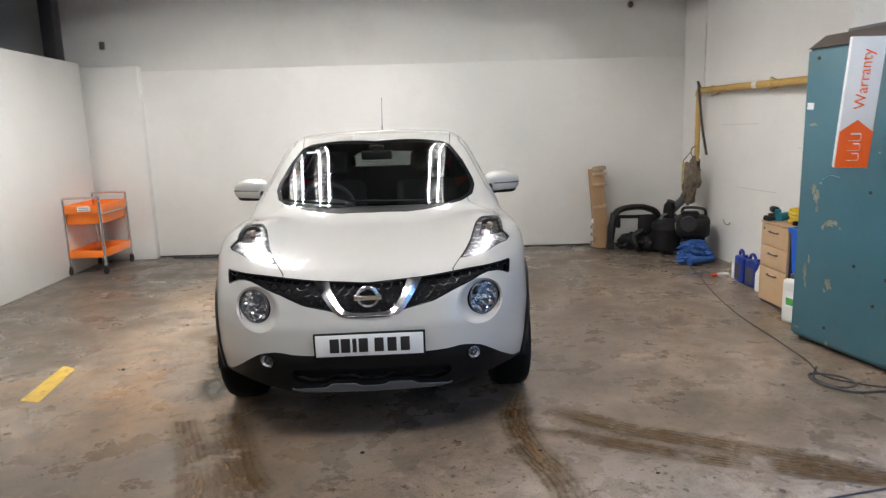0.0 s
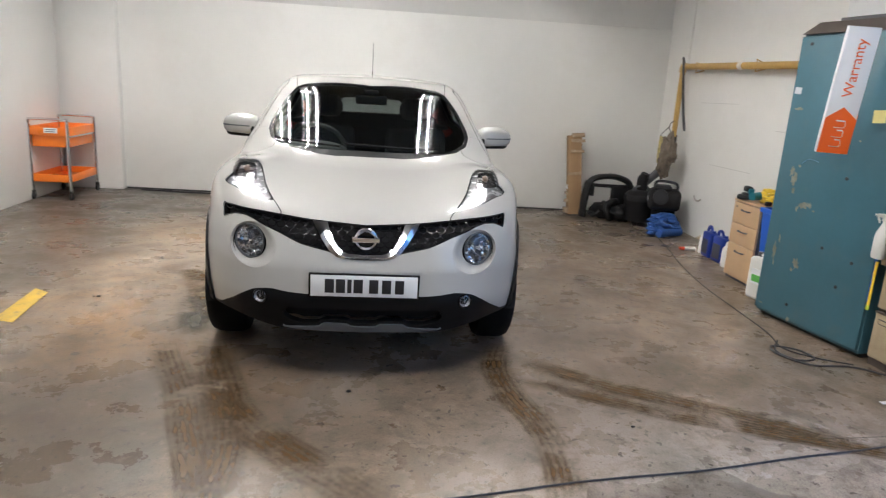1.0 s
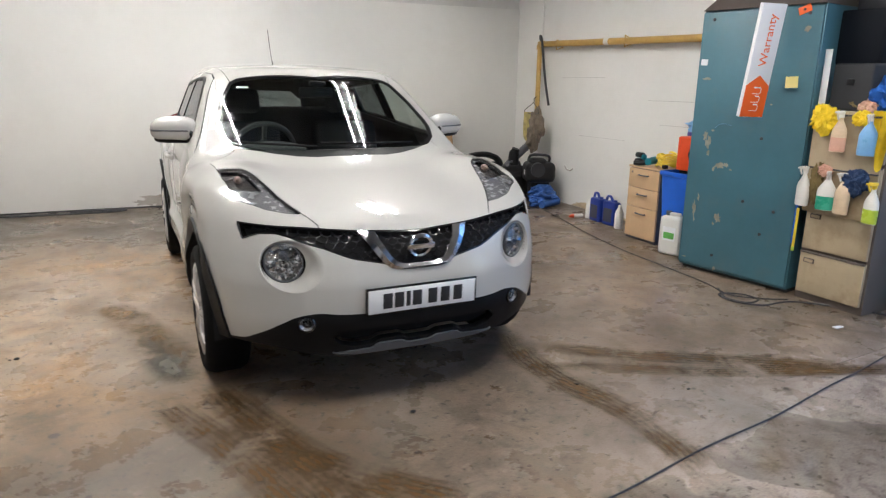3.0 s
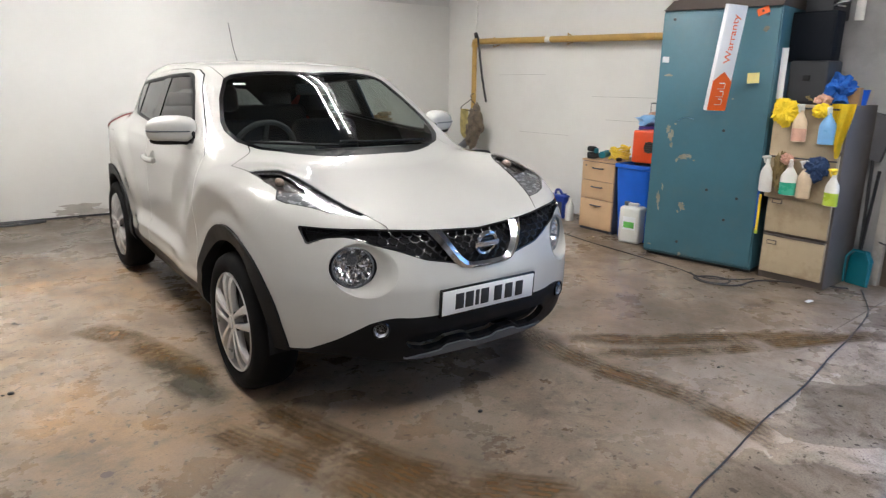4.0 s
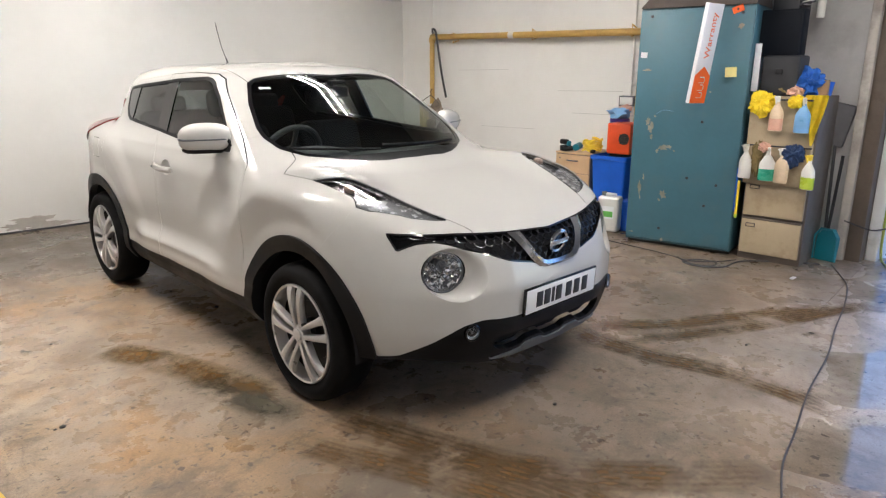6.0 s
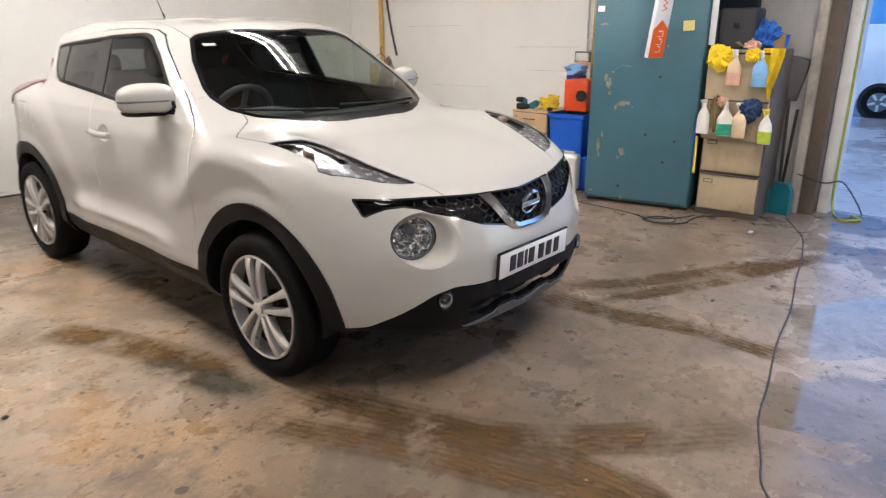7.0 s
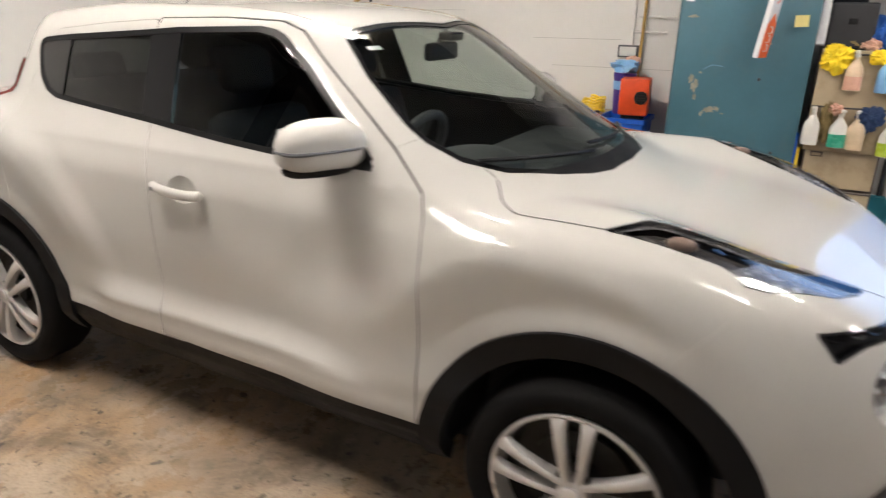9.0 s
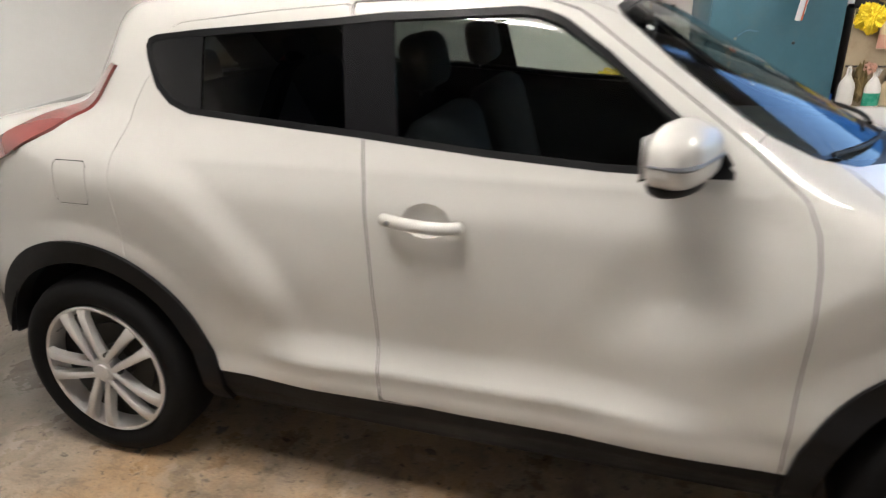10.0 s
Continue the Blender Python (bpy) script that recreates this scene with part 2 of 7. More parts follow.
def floor_mat():
    """Damp stained concrete: pale slab, brown and ochre soaking, dark blots, wet glossy patches towards the door.
    Brighter and dimmer zones of the floor are painted in by position.
    """
    m = bpy.data.materials.new("stained damp concrete")
    m.use_nodes = True
    n, l = m.node_tree.nodes, m.node_tree.links
    b = n["Principled BSDF"]
    co = n.new("ShaderNodeTexCoord").outputs["Object"]

    def noise_at(s, detail=6.0, rough_n=0.62, dist=0.0):
        t = n.new("ShaderNodeTexNoise")
        t.inputs["Scale"].default_value, t.inputs["Detail"].default_value = s, detail
        t.inputs["Roughness"].default_value, t.inputs["Distortion"].default_value = rough_n, dist
        l.new(co, t.inputs["Vector"])
        return t.outputs["Fac"]

    def ramp(src, lo, hi, a=0.0, z=1.0):
        r = n.new("ShaderNodeMapRange")
        r.interpolation_type = "SMOOTHSTEP"
        for key, v in (("From Min", lo), ("From Max", hi), ("To Min", a), ("To Max", z)):
            r.inputs[key].default_value = v
        l.new(src, r.inputs["Value"])
        return r.outputs["Result"]

    def mix(fac, a, z):
        x = n.new("ShaderNodeMix")
        x.data_type = "RGBA"
        for key, v in ((0, fac), (6, a), (7, z)):
            if isinstance(v, bpy.types.NodeSocket):
                l.new(v, x.inputs[key])
            else:
                x.inputs[key].default_value = (*v, 1) if isinstance(v, tuple) else v
        return x.outputs[2]

    def math_op(op, a, z):
        x = n.new("ShaderNodeMath")
        x.operation, x.use_clamp = op, op != "SUBTRACT"
        for key, v in ((0, a), (1, z)):
            if isinstance(v, bpy.types.NodeSocket):
                l.new(v, x.inputs[key])
            else:
                x.inputs[key].default_value = v
        return x.outputs[0]
    sep = n.new("ShaderNodeSeparateXYZ")
    l.new(co, sep.inputs[0])
    px, py = sep.outputs["X"], sep.outputs["Y"]
    col = mix(ramp(noise_at(0.55, 10, 0.68, 0.3), 0.28, 0.72), (0.120, 0.092, 0.064), (0.275, 0.218, 0.162))
    # brightly lit floor left of the car, its light put into the colour
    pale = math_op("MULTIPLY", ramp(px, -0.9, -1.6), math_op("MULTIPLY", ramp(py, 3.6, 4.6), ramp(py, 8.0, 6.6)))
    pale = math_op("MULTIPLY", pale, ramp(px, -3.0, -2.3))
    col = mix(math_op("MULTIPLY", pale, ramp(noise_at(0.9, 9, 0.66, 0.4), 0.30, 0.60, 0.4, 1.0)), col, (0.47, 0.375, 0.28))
    rosy = math_op("MULTIPLY", ramp(px, -0.4, 1.4, 0.2, 1.0), ramp(noise_at(0.75, 9, 0.70, 0.8), 0.34, 0.66, 0.0, 0.75))
    col = mix(rosy, col, (0.43, 0.325, 0.245))
    ochre = math_op("MULTIPLY", ramp(noise_at(0.95, 10, 0.68, 0.7), 0.42, 0.64), math_op("MULTIPLY", ramp(py, 3.0, 4.3, 0.38, 1.0), ramp(px, 0.3, -2.0, 0.15, 0.85)))
    col = mix(ochre, col, (0.40, 0.245, 0.112))
    # paler front right, where daylight from the door is painted into the slab
    door_pale = math_op("MULTIPLY", ramp(px, -0.2, 0.9), ramp(py, 3.3, 2.2))
    col = mix(math_op("MULTIPLY", door_pale, ramp(noise_at(0.8, 9, 0.7, 0.5), 0.32, 0.60, 0.3, 0.85)), col, (0.44, 0.39, 0.365))
    # front left and far left floor kept dim: shade put into the colour
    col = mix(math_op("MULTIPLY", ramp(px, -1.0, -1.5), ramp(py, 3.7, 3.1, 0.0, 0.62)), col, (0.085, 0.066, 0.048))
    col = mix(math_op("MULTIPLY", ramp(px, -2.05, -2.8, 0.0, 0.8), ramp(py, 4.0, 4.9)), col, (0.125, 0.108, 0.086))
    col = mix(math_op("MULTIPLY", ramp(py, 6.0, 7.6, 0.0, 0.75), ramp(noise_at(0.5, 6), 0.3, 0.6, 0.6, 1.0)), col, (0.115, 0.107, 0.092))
    col = mix(ramp(noise_at(1.35, 9, 0.66, 0.6), 0.50, 0.70, 0.0, 0.55), col, (0.135, 0.132, 0.112))
    col = mix(ramp(noise_at(2.3, 11, 0.74, 0.6), 0.44, 0.68, 0.0, 0.72), col, (0.070, 0.050, 0.034))
    col = mix(ramp(noise_at(7.0, 9, 0.72, 0.5), 0.50, 0.68, 0.0, 0.65), col, (0.075, 0.055, 0.040))
    col = mix(ramp(noise_at(11.0, 7, 0.66), 0.55, 0.72, 0.0, 0.45), col, (0.36, 0.30, 0.245))
    col = mix(ramp(noise_at(26.0, 5, 0.65, 0.4), 0.59, 0.67, 0.0, 0.80), col, (0.050, 0.040, 0.032))
    col = mix(ramp(noise_at(15.0, 3, 0.5, 0.3), 0.66, 0.70, 0.0, 0.85), col, (0.040, 0.030, 0.024))
    col = mix(ramp(noise_at(110.0, 4, 0.65), 0.42, 0.72, 0.0, 0.40), col, (0.07, 0.056, 0.045))
    grime = math_op("MULTIPLY", math_op("MULTIPLY", ramp(px, 0.9, 1.9), ramp(py, 2.55, 2.9)), ramp(noise_at(4.2, 8, 0.7, 0.6), 0.42, 0.60, 0.0, 0.62))
    col = mix(grime, col, (0.100, 0.072, 0.046))
    past = math_op("SUBTRACT", py, math_op("MULTIPLY", px, 0.18))
    ragged = math_op("SUBTRACT", past, math_op("MULTIPLY", noise_at(2.2, 6, 0.6), 0.34))
    beyond = math_op("MULTIPLY", ramp(ragged, 2.06, 1.90), ramp(px, -0.7, 0.0))
    wet = math_op("MULTIPLY", ramp(noise_at(1.5, 5, 0.5, 0.5), 0.455, 0.472), beyond)
    col = mix(math_op("MULTIPLY", wet, 0.45), col, (0.05, 0.045, 0.04))
    l.new(col, b.inputs["Base Color"])
    dry = ramp(noise_at(2.3, 8, 0.68), 0.35, 0.65, 0.20, 0.50)
    rough = n.new("ShaderNodeMix")
    damp = n.new("ShaderNodeMix")
    l.new(beyond, damp.inputs[0]), l.new(dry, damp.inputs[2])
    damp.inputs[3].default_value = 0.27
    l.new(wet, rough.inputs[0]), l.new(damp.outputs[0], rough.inputs[2])
    rough.inputs[3].default_value = 0.035
    l.new(rough.outputs[0], b.inputs["Roughness"])
    bp = n.new("ShaderNodeBump")
    bp.inputs["Distance"].default_value = 0.0025
    strength = ramp(wet, 0.0, 1.0, 0.5, 0.04)
    l.new(strength, bp.inputs["Strength"])
    l.new(noise_at(45.0, 5, 0.65), bp.inputs["Height"])
    l.new(bp.outputs["Normal"], b.inputs["Normal"])
    return m


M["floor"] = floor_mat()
M["yard"] = mat("wet yard concrete", (0.24, 0.24, 0.24), 0.24, 0, 0.2, 0.6, 12, 0.003, 0, 0.15, stain=((0.14, 0.135, 0.13), 1.5, 0.6))


def track_mat(tread_depth=0.22, edge_power=1.7, colour=(0.112, 0.068, 0.031), amount=1.9):
    """Brown wet tyre marks, broken by the tread and by noise."""
    m = bpy.data.materials.new("wet tyre marks")
    m.use_nodes = True
    n, l = m.node_tree.nodes, m.node_tree.links
    b = n["Principled BSDF"]
    b.inputs["Base Color"].default_value = (*colour, 1)
    b.inputs["Roughness"].default_value = 0.26
    uv = n.new("ShaderNodeUVMap")
    uv.uv_map = "along"
    sep = n.new("ShaderNodeSeparateXYZ")
    l.new(uv.outputs[0], sep.inputs[0])
    co = n.new("ShaderNodeTexCoord").outputs["Object"]

    def node(kind, **kw):
        x = n.new("ShaderNode" + kind)
        for k, v in kw.items():
            x.inputs[k].default_value = v
        return x

    def op(kind, a, z, c=None):
        x = n.new("ShaderNodeMath")
        x.operation = kind
        for key, v in enumerate((a, z)):
            if isinstance(v, bpy.types.NodeSocket):
                l.new(v, x.inputs[key])
            else:
                x.inputs[key].default_value = v
        return x.outputs[0]
    t = node("TexNoise", Scale=3.0, Detail=6.0, Roughness=0.7)
    f = node("TexNoise", Scale=26.0, Detail=4.0, Roughness=0.6)
    l.new(co, t.inputs["Vector"]), l.new(co, f.inputs["Vector"])
    edge = op("SUBTRACT", 1.0, op("POWER", op("ABSOLUTE", op("MULTIPLY", op("SUBTRACT", sep.outputs["Y"], 0.5), 2.0), 0), edge_power))
    tread = op("ADD", 0.78, op("MULTIPLY", op("SINE", op("ADD", op("MULTIPLY", sep.outputs["Y"], 40.0), op("MULTIPLY", f.outputs["Fac"], 5.0)), 0), tread_depth))
    ends = op("MULTIPLY", op("MULTIPLY", sep.outputs["X"], op("SUBTRACT", 1.0, sep.outputs["X"])), 7.0)
    a = op("MULTIPLY", op("MULTIPLY", edge, tread), op("MINIMUM", ends, 1.0))
    a = op("MULTIPLY", a, op("MULTIPLY", op("SUBTRACT", t.outputs["Fac"], 0.34), 4.2))
    a = op("MULTIPLY", a, op("ADD", 0.35, f.outputs["Fac"]))
    x = n.new("ShaderNodeMath")
    x.operation, x.use_clamp = "MULTIPLY", True
    l.new(a, x.inputs[0])
    x.inputs[1].default_value = amount
    l.new(x.outputs[0], b.inputs["Alpha"])
    return m


M["tracks"] = track_mat()
M["soak"] = track_mat(0.03, 1.2, (0.150, 0.085, 0.028), 2.6)
M["oil"] = track_mat(0.03, 1.2, (0.085, 0.076, 0.056), 1.6)

# ---- small mesh tools ----
def smax(a, b, k):
    h = np.maximum(k - np.abs(a - b), 0) / k
    return np.maximum(a, b) + h * h * k / 4


def smin(a, b, k):
    return -smax(-a, -b, k)


def curve(xs, ys):
    """A smooth curve through the given knots, level beyond its ends."""
    xs, ys = np.array(xs, float), np.array(ys, float)
    d = np.diff(ys) / np.diff(xs)
    m = np.concatenate([[d[0]], np.where(d[:-1] * d[1:] > 0, 2 * d[:-1] * d[1:] / (d[:-1] + d[1:] + 1e-12), 0), [d[-1]]])

    def at(x):
        x = np.clip(x, xs[0], xs[-1])
        i = np.clip(np.searchsorted(xs, x) - 1, 0, len(xs) - 2)
        h = xs[i + 1] - xs[i]
        t = (x - xs[i]) / h
        return (ys[i] * (1 + 2 * t) * (1 - t) ** 2 + m[i] * h * t * (1 - t) ** 2
                + ys[i + 1] * t * t * (3 - 2 * t) + m[i + 1] * h * t * t * (t - 1))
    return at


def outline(pts):
    """Signed distance in a plane to a closed outline, negative inside."""
    q = np.array(pts, float)

    def at(a, b):
        d, inside = np.full(a.shape, 1e9), np.zeros(a.shape, bool)
        for (x0, y0), (x1, y1) in zip(q, np.roll(q, -1, 0)):
            ex, ey = x1 - x0, y1 - y0
            t = np.clip(((a - x0) * ex + (b - y0) * ey) / (ex * ex + ey * ey), 0, 1)
            d = np.minimum(d, np.hypot(a - x0 - t * ex, b - y0 - t * ey))
            if y0 != y1:
                inside ^= ((y0 > b) != (y1 > b)) & (a < x0 + (b - y0) * ex / ey)
        return np.where(inside, -d, d)
    return at


class Shape:
    """A bmesh that is put together from simple formed pieces."""

    def __init__(self):
        self.bm = bmesh.new()

    def add(self, other, m=None):
        tie = {v: self.bm.verts.new(m @ v.co if m else v.co) for v in other.verts}
        for f in other.faces:
            self.bm.faces.new([tie[v] for v in f.verts])
        other.free()
        return self

    def box(self, c, size, bevel=0.004, m=None, seg=2):
        b = bmesh.new()
        bmesh.ops.create_cube(b, size=1, matrix=Matrix.Diagonal((*size, 1)))
        if bevel:
            bmesh.ops.bevel(b, geom=b.edges[:], offset=min(bevel, min(size) * 0.45), segments=seg, profile=0.5, affect="EDGES")
        return self.add(b, Matrix.Translation(c) @ (m or Matrix()))

    def lathe(self, profile, seg=24, m=None):
        """profile: radius and height pairs, turned about z."""
        b = bmesh.new()
        rings = [[b.verts.new((r * math.cos(a), r * math.sin(a), z)) for a in (2 * math.pi * i / seg for i in range(seg))] if r > 1e-6 else [b.verts.new((0, 0, z))] for r, z in profile]
        for p, q in zip(rings, rings[1:]):
            for i in range(seg):
                j = (i + 1) % seg
                if len(p) > 1 and len(q) > 1:
                    b.faces.new((p[i], p[j], q[j], q[i]))
                elif len(p) > 1:
                    b.faces.new((p[i], p[j], q[0]))
                elif len(q) > 1:
                    b.faces.new((p[0], q[j], q[i]))
        return self.add(b, m)

    def tube(self, pts, r, seg=10, caps=True, flat=1.0):
        """A round bar along points; r may be one radius or one for each point."""
        pts = [Vector(p) for p in pts]
        rr = r if isinstance(r, (list, tuple)) else [r] * len(pts)
        b, rings, up = bmesh.new(), [], None
        for i, p in enumerate(pts):
            d = (pts[min(i + 1, len(pts) - 1)] - pts[max(i - 1, 0)]).normalized()
            if up is None:
                up = Vector((0, 0, 1)) if abs(d.z) < 0.9 else Vector((1, 0, 0))
            side = d.cross(up).normalized()
            up = side.cross(d).normalized()
            rings.append([b.verts.new(p + rr[i] * (math.cos(a) * side + flat * math.sin(a) * up)) for a in (2 * math.pi * k / seg for k in range(seg))])
        for p, q in zip(rings, rings[1:]):
            for k in range(seg):
                b.faces.new((p[k], p[(k + 1) % seg], q[(k + 1) % seg], q[k]))
        if caps:
            b.faces.new(rings[0][::-1]), b.faces.new(rings[-1])
        return self.add(b)

    def prism(self, pts, depth, m=None, bevel=0.0):
        """A flat outline in x, y, given thickness along z."""
        b = bmesh.new()
        lo = [b.verts.new((x, y, 0)) for x, y in pts]
        hi = [b.verts.new((x, y, depth)) for x, y in pts]
        b.faces.new(lo[::-1]), b.faces.new(hi)
        for i in range(len(pts)):
            j = (i + 1) % len(pts)
            b.faces.new((lo[i], lo[j], hi[j], hi[i]))
        bmesh.ops.recalc_face_normals(b, faces=b.faces[:])
        if bevel:
            bmesh.ops.bevel(b, geom=b.edges[:], offset=bevel, segments=2, profile=0.5, affect="EDGES")
        return self.add(b, m)

    def blob(self, c, size, seed=0, rough=0.25, freq=3.0, sub=3):
        """A soft crumpled lump."""
        b = bmesh.new()
        bmesh.ops.create_icosphere(b, subdivisions=sub, radius=1)
        for v in b.verts:
            k = 1 + rough * noise.noise(v.co * freq + Vector((seed * 7.3, 1.7, seed))) + rough * 0.4 * noise.noise(v.co * freq * 3 + Vector((1.1, seed * 3.1, 0)))
            v.co = Vector((v.co.x * size[0], v.co.y * size[1], v.co.z * size[2])) * k
        return self.add(b, Matrix.Translation(c))


def bend(pts, n=8):
    """A smooth line through a few points."""
    pts = [Vector(p) for p in pts]
    out = []
    for i in range(len(pts) - 1):
        a, b, c, d = pts[max(i - 1, 0)], pts[i], pts[i + 1], pts[min(i + 2, len(pts) - 1)]
        for k in range(n):
            t = k / n
            out.append(0.5 * (2 * b + (c - a) * t + (2 * a - 5 * b + 4 * c - d) * t * t + (3 * b - a - 3 * c + d) * t ** 3))
    return out + [pts[-1]]


def thing(name, at=(0, 0, 0), rz=0.0, label="", category="", group="", kind=""):
    ob = new(name)
    ob.empty_display_size = 0.1
    ob.matrix_basis = pose(*at, 0, 0, rz)
    return tagged(ob, label, category, group, kind)


def part(name, shape, material, parent=None, label="", angle=35):
    """Links a shape as one mesh object, under a thing or a part."""
    bm = shape.bm if isinstance(shape, Shape) else shape
    bmesh.ops.recalc_face_normals(bm, faces=bm.faces[:])
    me = bpy.data.meshes.new(name)
    bm.to_mesh(me)
    bm.free()
    me.materials.append(material)
    me.polygons.foreach_set("use_smooth", [True] * len(me.polygons))
    me.set_sharp_from_angle(angle=radians(angle))
    ob = new(name, me)
    ob.parent = parent
    return tagged(ob, label)


def words(text, size, material, parent, m, name="lettering", depth=0.0006):
    """Raised lettering with the built-in font, as a mesh."""
    c = bpy.data.curves.new(name, "FONT")
    c.body, c.size, c.align_x, c.align_y, c.extrude = text, size, "CENTER", "CENTER", depth
    tmp = new(name, c)
    me = bpy.data.meshes.new_from_object(tmp.evaluated_get(bpy.context.evaluated_depsgraph_get()))
    bpy.data.objects.remove(tmp)
    me.materials.clear()
    me.materials.append(material)
    ob = new(name, me)
    ob.parent, ob.matrix_basis = parent, m
    return ob


# ---- the workshop ----
def wall_of(name, pieces, material, label="", bevel=0.0):
    """A wall from blocks given by opposite corners."""
    s = Shape()
    for a, b in pieces:
        c = [(p + q) / 2 for p, q in zip(a, b)]
        s.box(c, [abs(q - p) for p, q in zip(a, b)], bevel)
    return tagged(part(name, s, material), label, "wall" if name.startswith("wall") else name.split("_")[0], "", "structure")


CEIL = 4.3
YARD = -0.42
# the yard falls away from the door by a short ramp
b = bmesh.new()
rows_of_ground = [[b.verts.new((gx, gy, gz)) for gy in (-190, 210)] for gx, gz in ((-180, -0.05), (3.5, -0.05), (7.2, YARD), (220, YARD))]
for p, q in zip(rows_of_ground, rows_of_ground[1:]):
    b.faces.new((p[0], q[0], q[1], p[1]))
ground = Shape().add(b, Matrix())
tagged(part("ground", ground, M["yard"]), "wet grey concrete yard outside the door", "ground", "", "structure")
slab = Shape().box((-1.9, 2.0, -0.02), (10.9, 14.4, 0.04), 0)
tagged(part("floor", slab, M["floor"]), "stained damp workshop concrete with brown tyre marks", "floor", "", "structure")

# back wall runs a little askew to the car
BACK = Matrix.Translation((0, 8.60, 0)) @ Matrix.Rotation(math.atan2(-0.36, 7.3), 4, "Z")


def back_block(s, x0, x1, y0, y1, z0, z1, bevel=0.004):
    s.box((0, 0, 0), (x1 - x0, y1 - y0, z1 - z0), bevel, BACK @ Matrix.Translation(((x0 + x1) / 2, (y0 + y1) / 2, (z0 + z1) / 2)))
    return s


s = Shape()
back_block(s, -9.0, 3.7, 0.0, 0.25, 0, 2.34)
tagged(part("wall_back", s, M["white_wall"]), "white painted lower back wall", "wall", "", "structure")
s = Shape()
back_block(s, -9.0, 3.7, 0.02, 0.25, 2.34, CEIL)
tagged(part("wall_back_upper", s, M["upper_wall"]), "white painted upper back wall", "wall", "", "structure")
s = Shape()
back_block(s, -4.2, -3.42, -0.12, 0.0, 0, 2.40, 0.01)
tagged(part("trim_pilaster", s, M["white_wall"]), "white boxed pilaster beside the partition", "pilaster", "", "structure")
s = Shape()
back_block(s, -3.42, 3.30, -0.012, 0.0, 0, 0.018, 0.002)
tagged(part("baseboard", s, M["steel_dark"]), "dark gap strip at the foot of the back wall", "skirting", "", "structure")
s = Shape().box((-4.14, 1.9, 1.22), (0.12, 13.4, 2.44), 0.006)
tagged(part("wall_left", s, M["white_wall"]), "white painted partition open above", "wall", "", "structure")
# no lamp hangs beyond the partition; the gloom is put into this dark grey
wall_of("wall_far_left", [((-9.0, -5.2, 0), (-8.8, 9.2, CEIL))], M["dark_wall"], "grey wall beyond the partition, its dimness in the colour")
s = Shape().box((-4.28, 8.45, CEIL / 2), (0.16, 0.16, CEIL), 0.004)
tagged(part("trim_column", s, M["steel_dark"]), "dark steel roof column", "column", "", "structure")
RW = 3.32
wall_of("wall_right", [((RW, 4.0, 0), (RW + 0.3, 8.7, CEIL))], M["white_wall"], "white painted blockwork side wall")
wall_of("wall_right_grey", [((RW, 2.98, 0), (RW + 0.3, 4.0, CEIL)), ((RW, -2.2, 3.6), (RW + 0.3, 2.72, CEIL)), ((RW, -5.2, 0), (RW + 0.3, -2.2, CEIL))], M["grey_wall"], "bare grey wall round the vehicle door")
wall_of("wall_front", [((-9.0, -5.4, 0), (3.6, -5.2, CEIL))], M["white_wall"], "plain white wall opposite the car")
tagged(part("ceiling", Shape().box((-2.7, 1.8, CEIL + 0.06), (12.8, 14.6, 0.12), 0), M["ceiling"]), "grey sheet roof lining", "ceiling", "", "structure")

# door jamb: concrete pillar, dark channel, white guide
tagged(part("trim_pillar", Shape().box((RW + 0.06, 2.945, 1.8), (0.36, 0.07, 3.6), 0.01), M["concrete"]), "chipped concrete door pillar", "pillar", "", "structure")
tagged(part("trim_channel", Shape().box((RW + 0.07, 2.853, 1.8), (0.30, 0.11, 3.6), 0.004), M["brown_channel"]), "brown rusty steel door channel", "door frame", "", "structure")
tagged(part("trim_jamb", Shape().box((RW + 0.20, 2.753, 1.8), (0.30, 0.085, 3.6), 0.006), M["white_steel"]), "white painted steel door jamb", "door frame", "", "structure")

# block courses on the side wall: shallow joints
for i, (y0, y1, z) in enumerate(((6.2, 7.0, 0.85), (5.1, 5.9, 1.29), (4.6, 5.7, 1.06), (6.6, 7.4, 1.5))):
    j = tagged(part("trim_joint", Shape().tube([(RW - 0.001, y0, z), (RW - 0.001, y1, z - 0.01)], 0.0025, 6), M["joint"]), "shallow crack along a block joint", "crack", "", "structure")

# lamps in pairs of tubes under a tray, along the bay, with two added for fill
def strip_light(x, y, z, length=1.25):
    t = thing("strip_light", (x, y, z), 0, "white twin tube fluorescent strip light hung from the roof, two of six added as fill", "light", "strip lights")
    tray = Shape().box((0, 0, 0.05), (0.38, length + 0.04, 0.05), 0.006).box((0, 0, 0.09), (0.08, length * 0.8, 0.04), 0.004)
    for dx in (-0.187, 0.187):
        tray.box((dx, 0, -0.012), (0.008, length + 0.06, 0.12), 0.002)
    for dy in (-0.5, 0.5):
        tray.box((0, dy * (length + 0.07), -0.012), (0.366, 0.008, 0.12), 0.002)
    part("tray", tray, M["tray"], t, "white folded steel tray")
    for dx in (-0.10, 0.10):
        part("tube", Shape().tube([(dx, -length / 2, 0), (dx, length / 2, 0)], 0.013, 10), M["glow"], t, "lit tube")
    for dy in (-0.5, 0.5):
        part("hanger", Shape().tube([(0, dy, 0.1), (0, dy, CEIL - z)], 0.004, 6), M["steel_dark"], t)
    return t


for lx in (-1.58, 0.72):
    for ly in (1.9, 5.9):
        strip_light(lx, ly, 3.5)
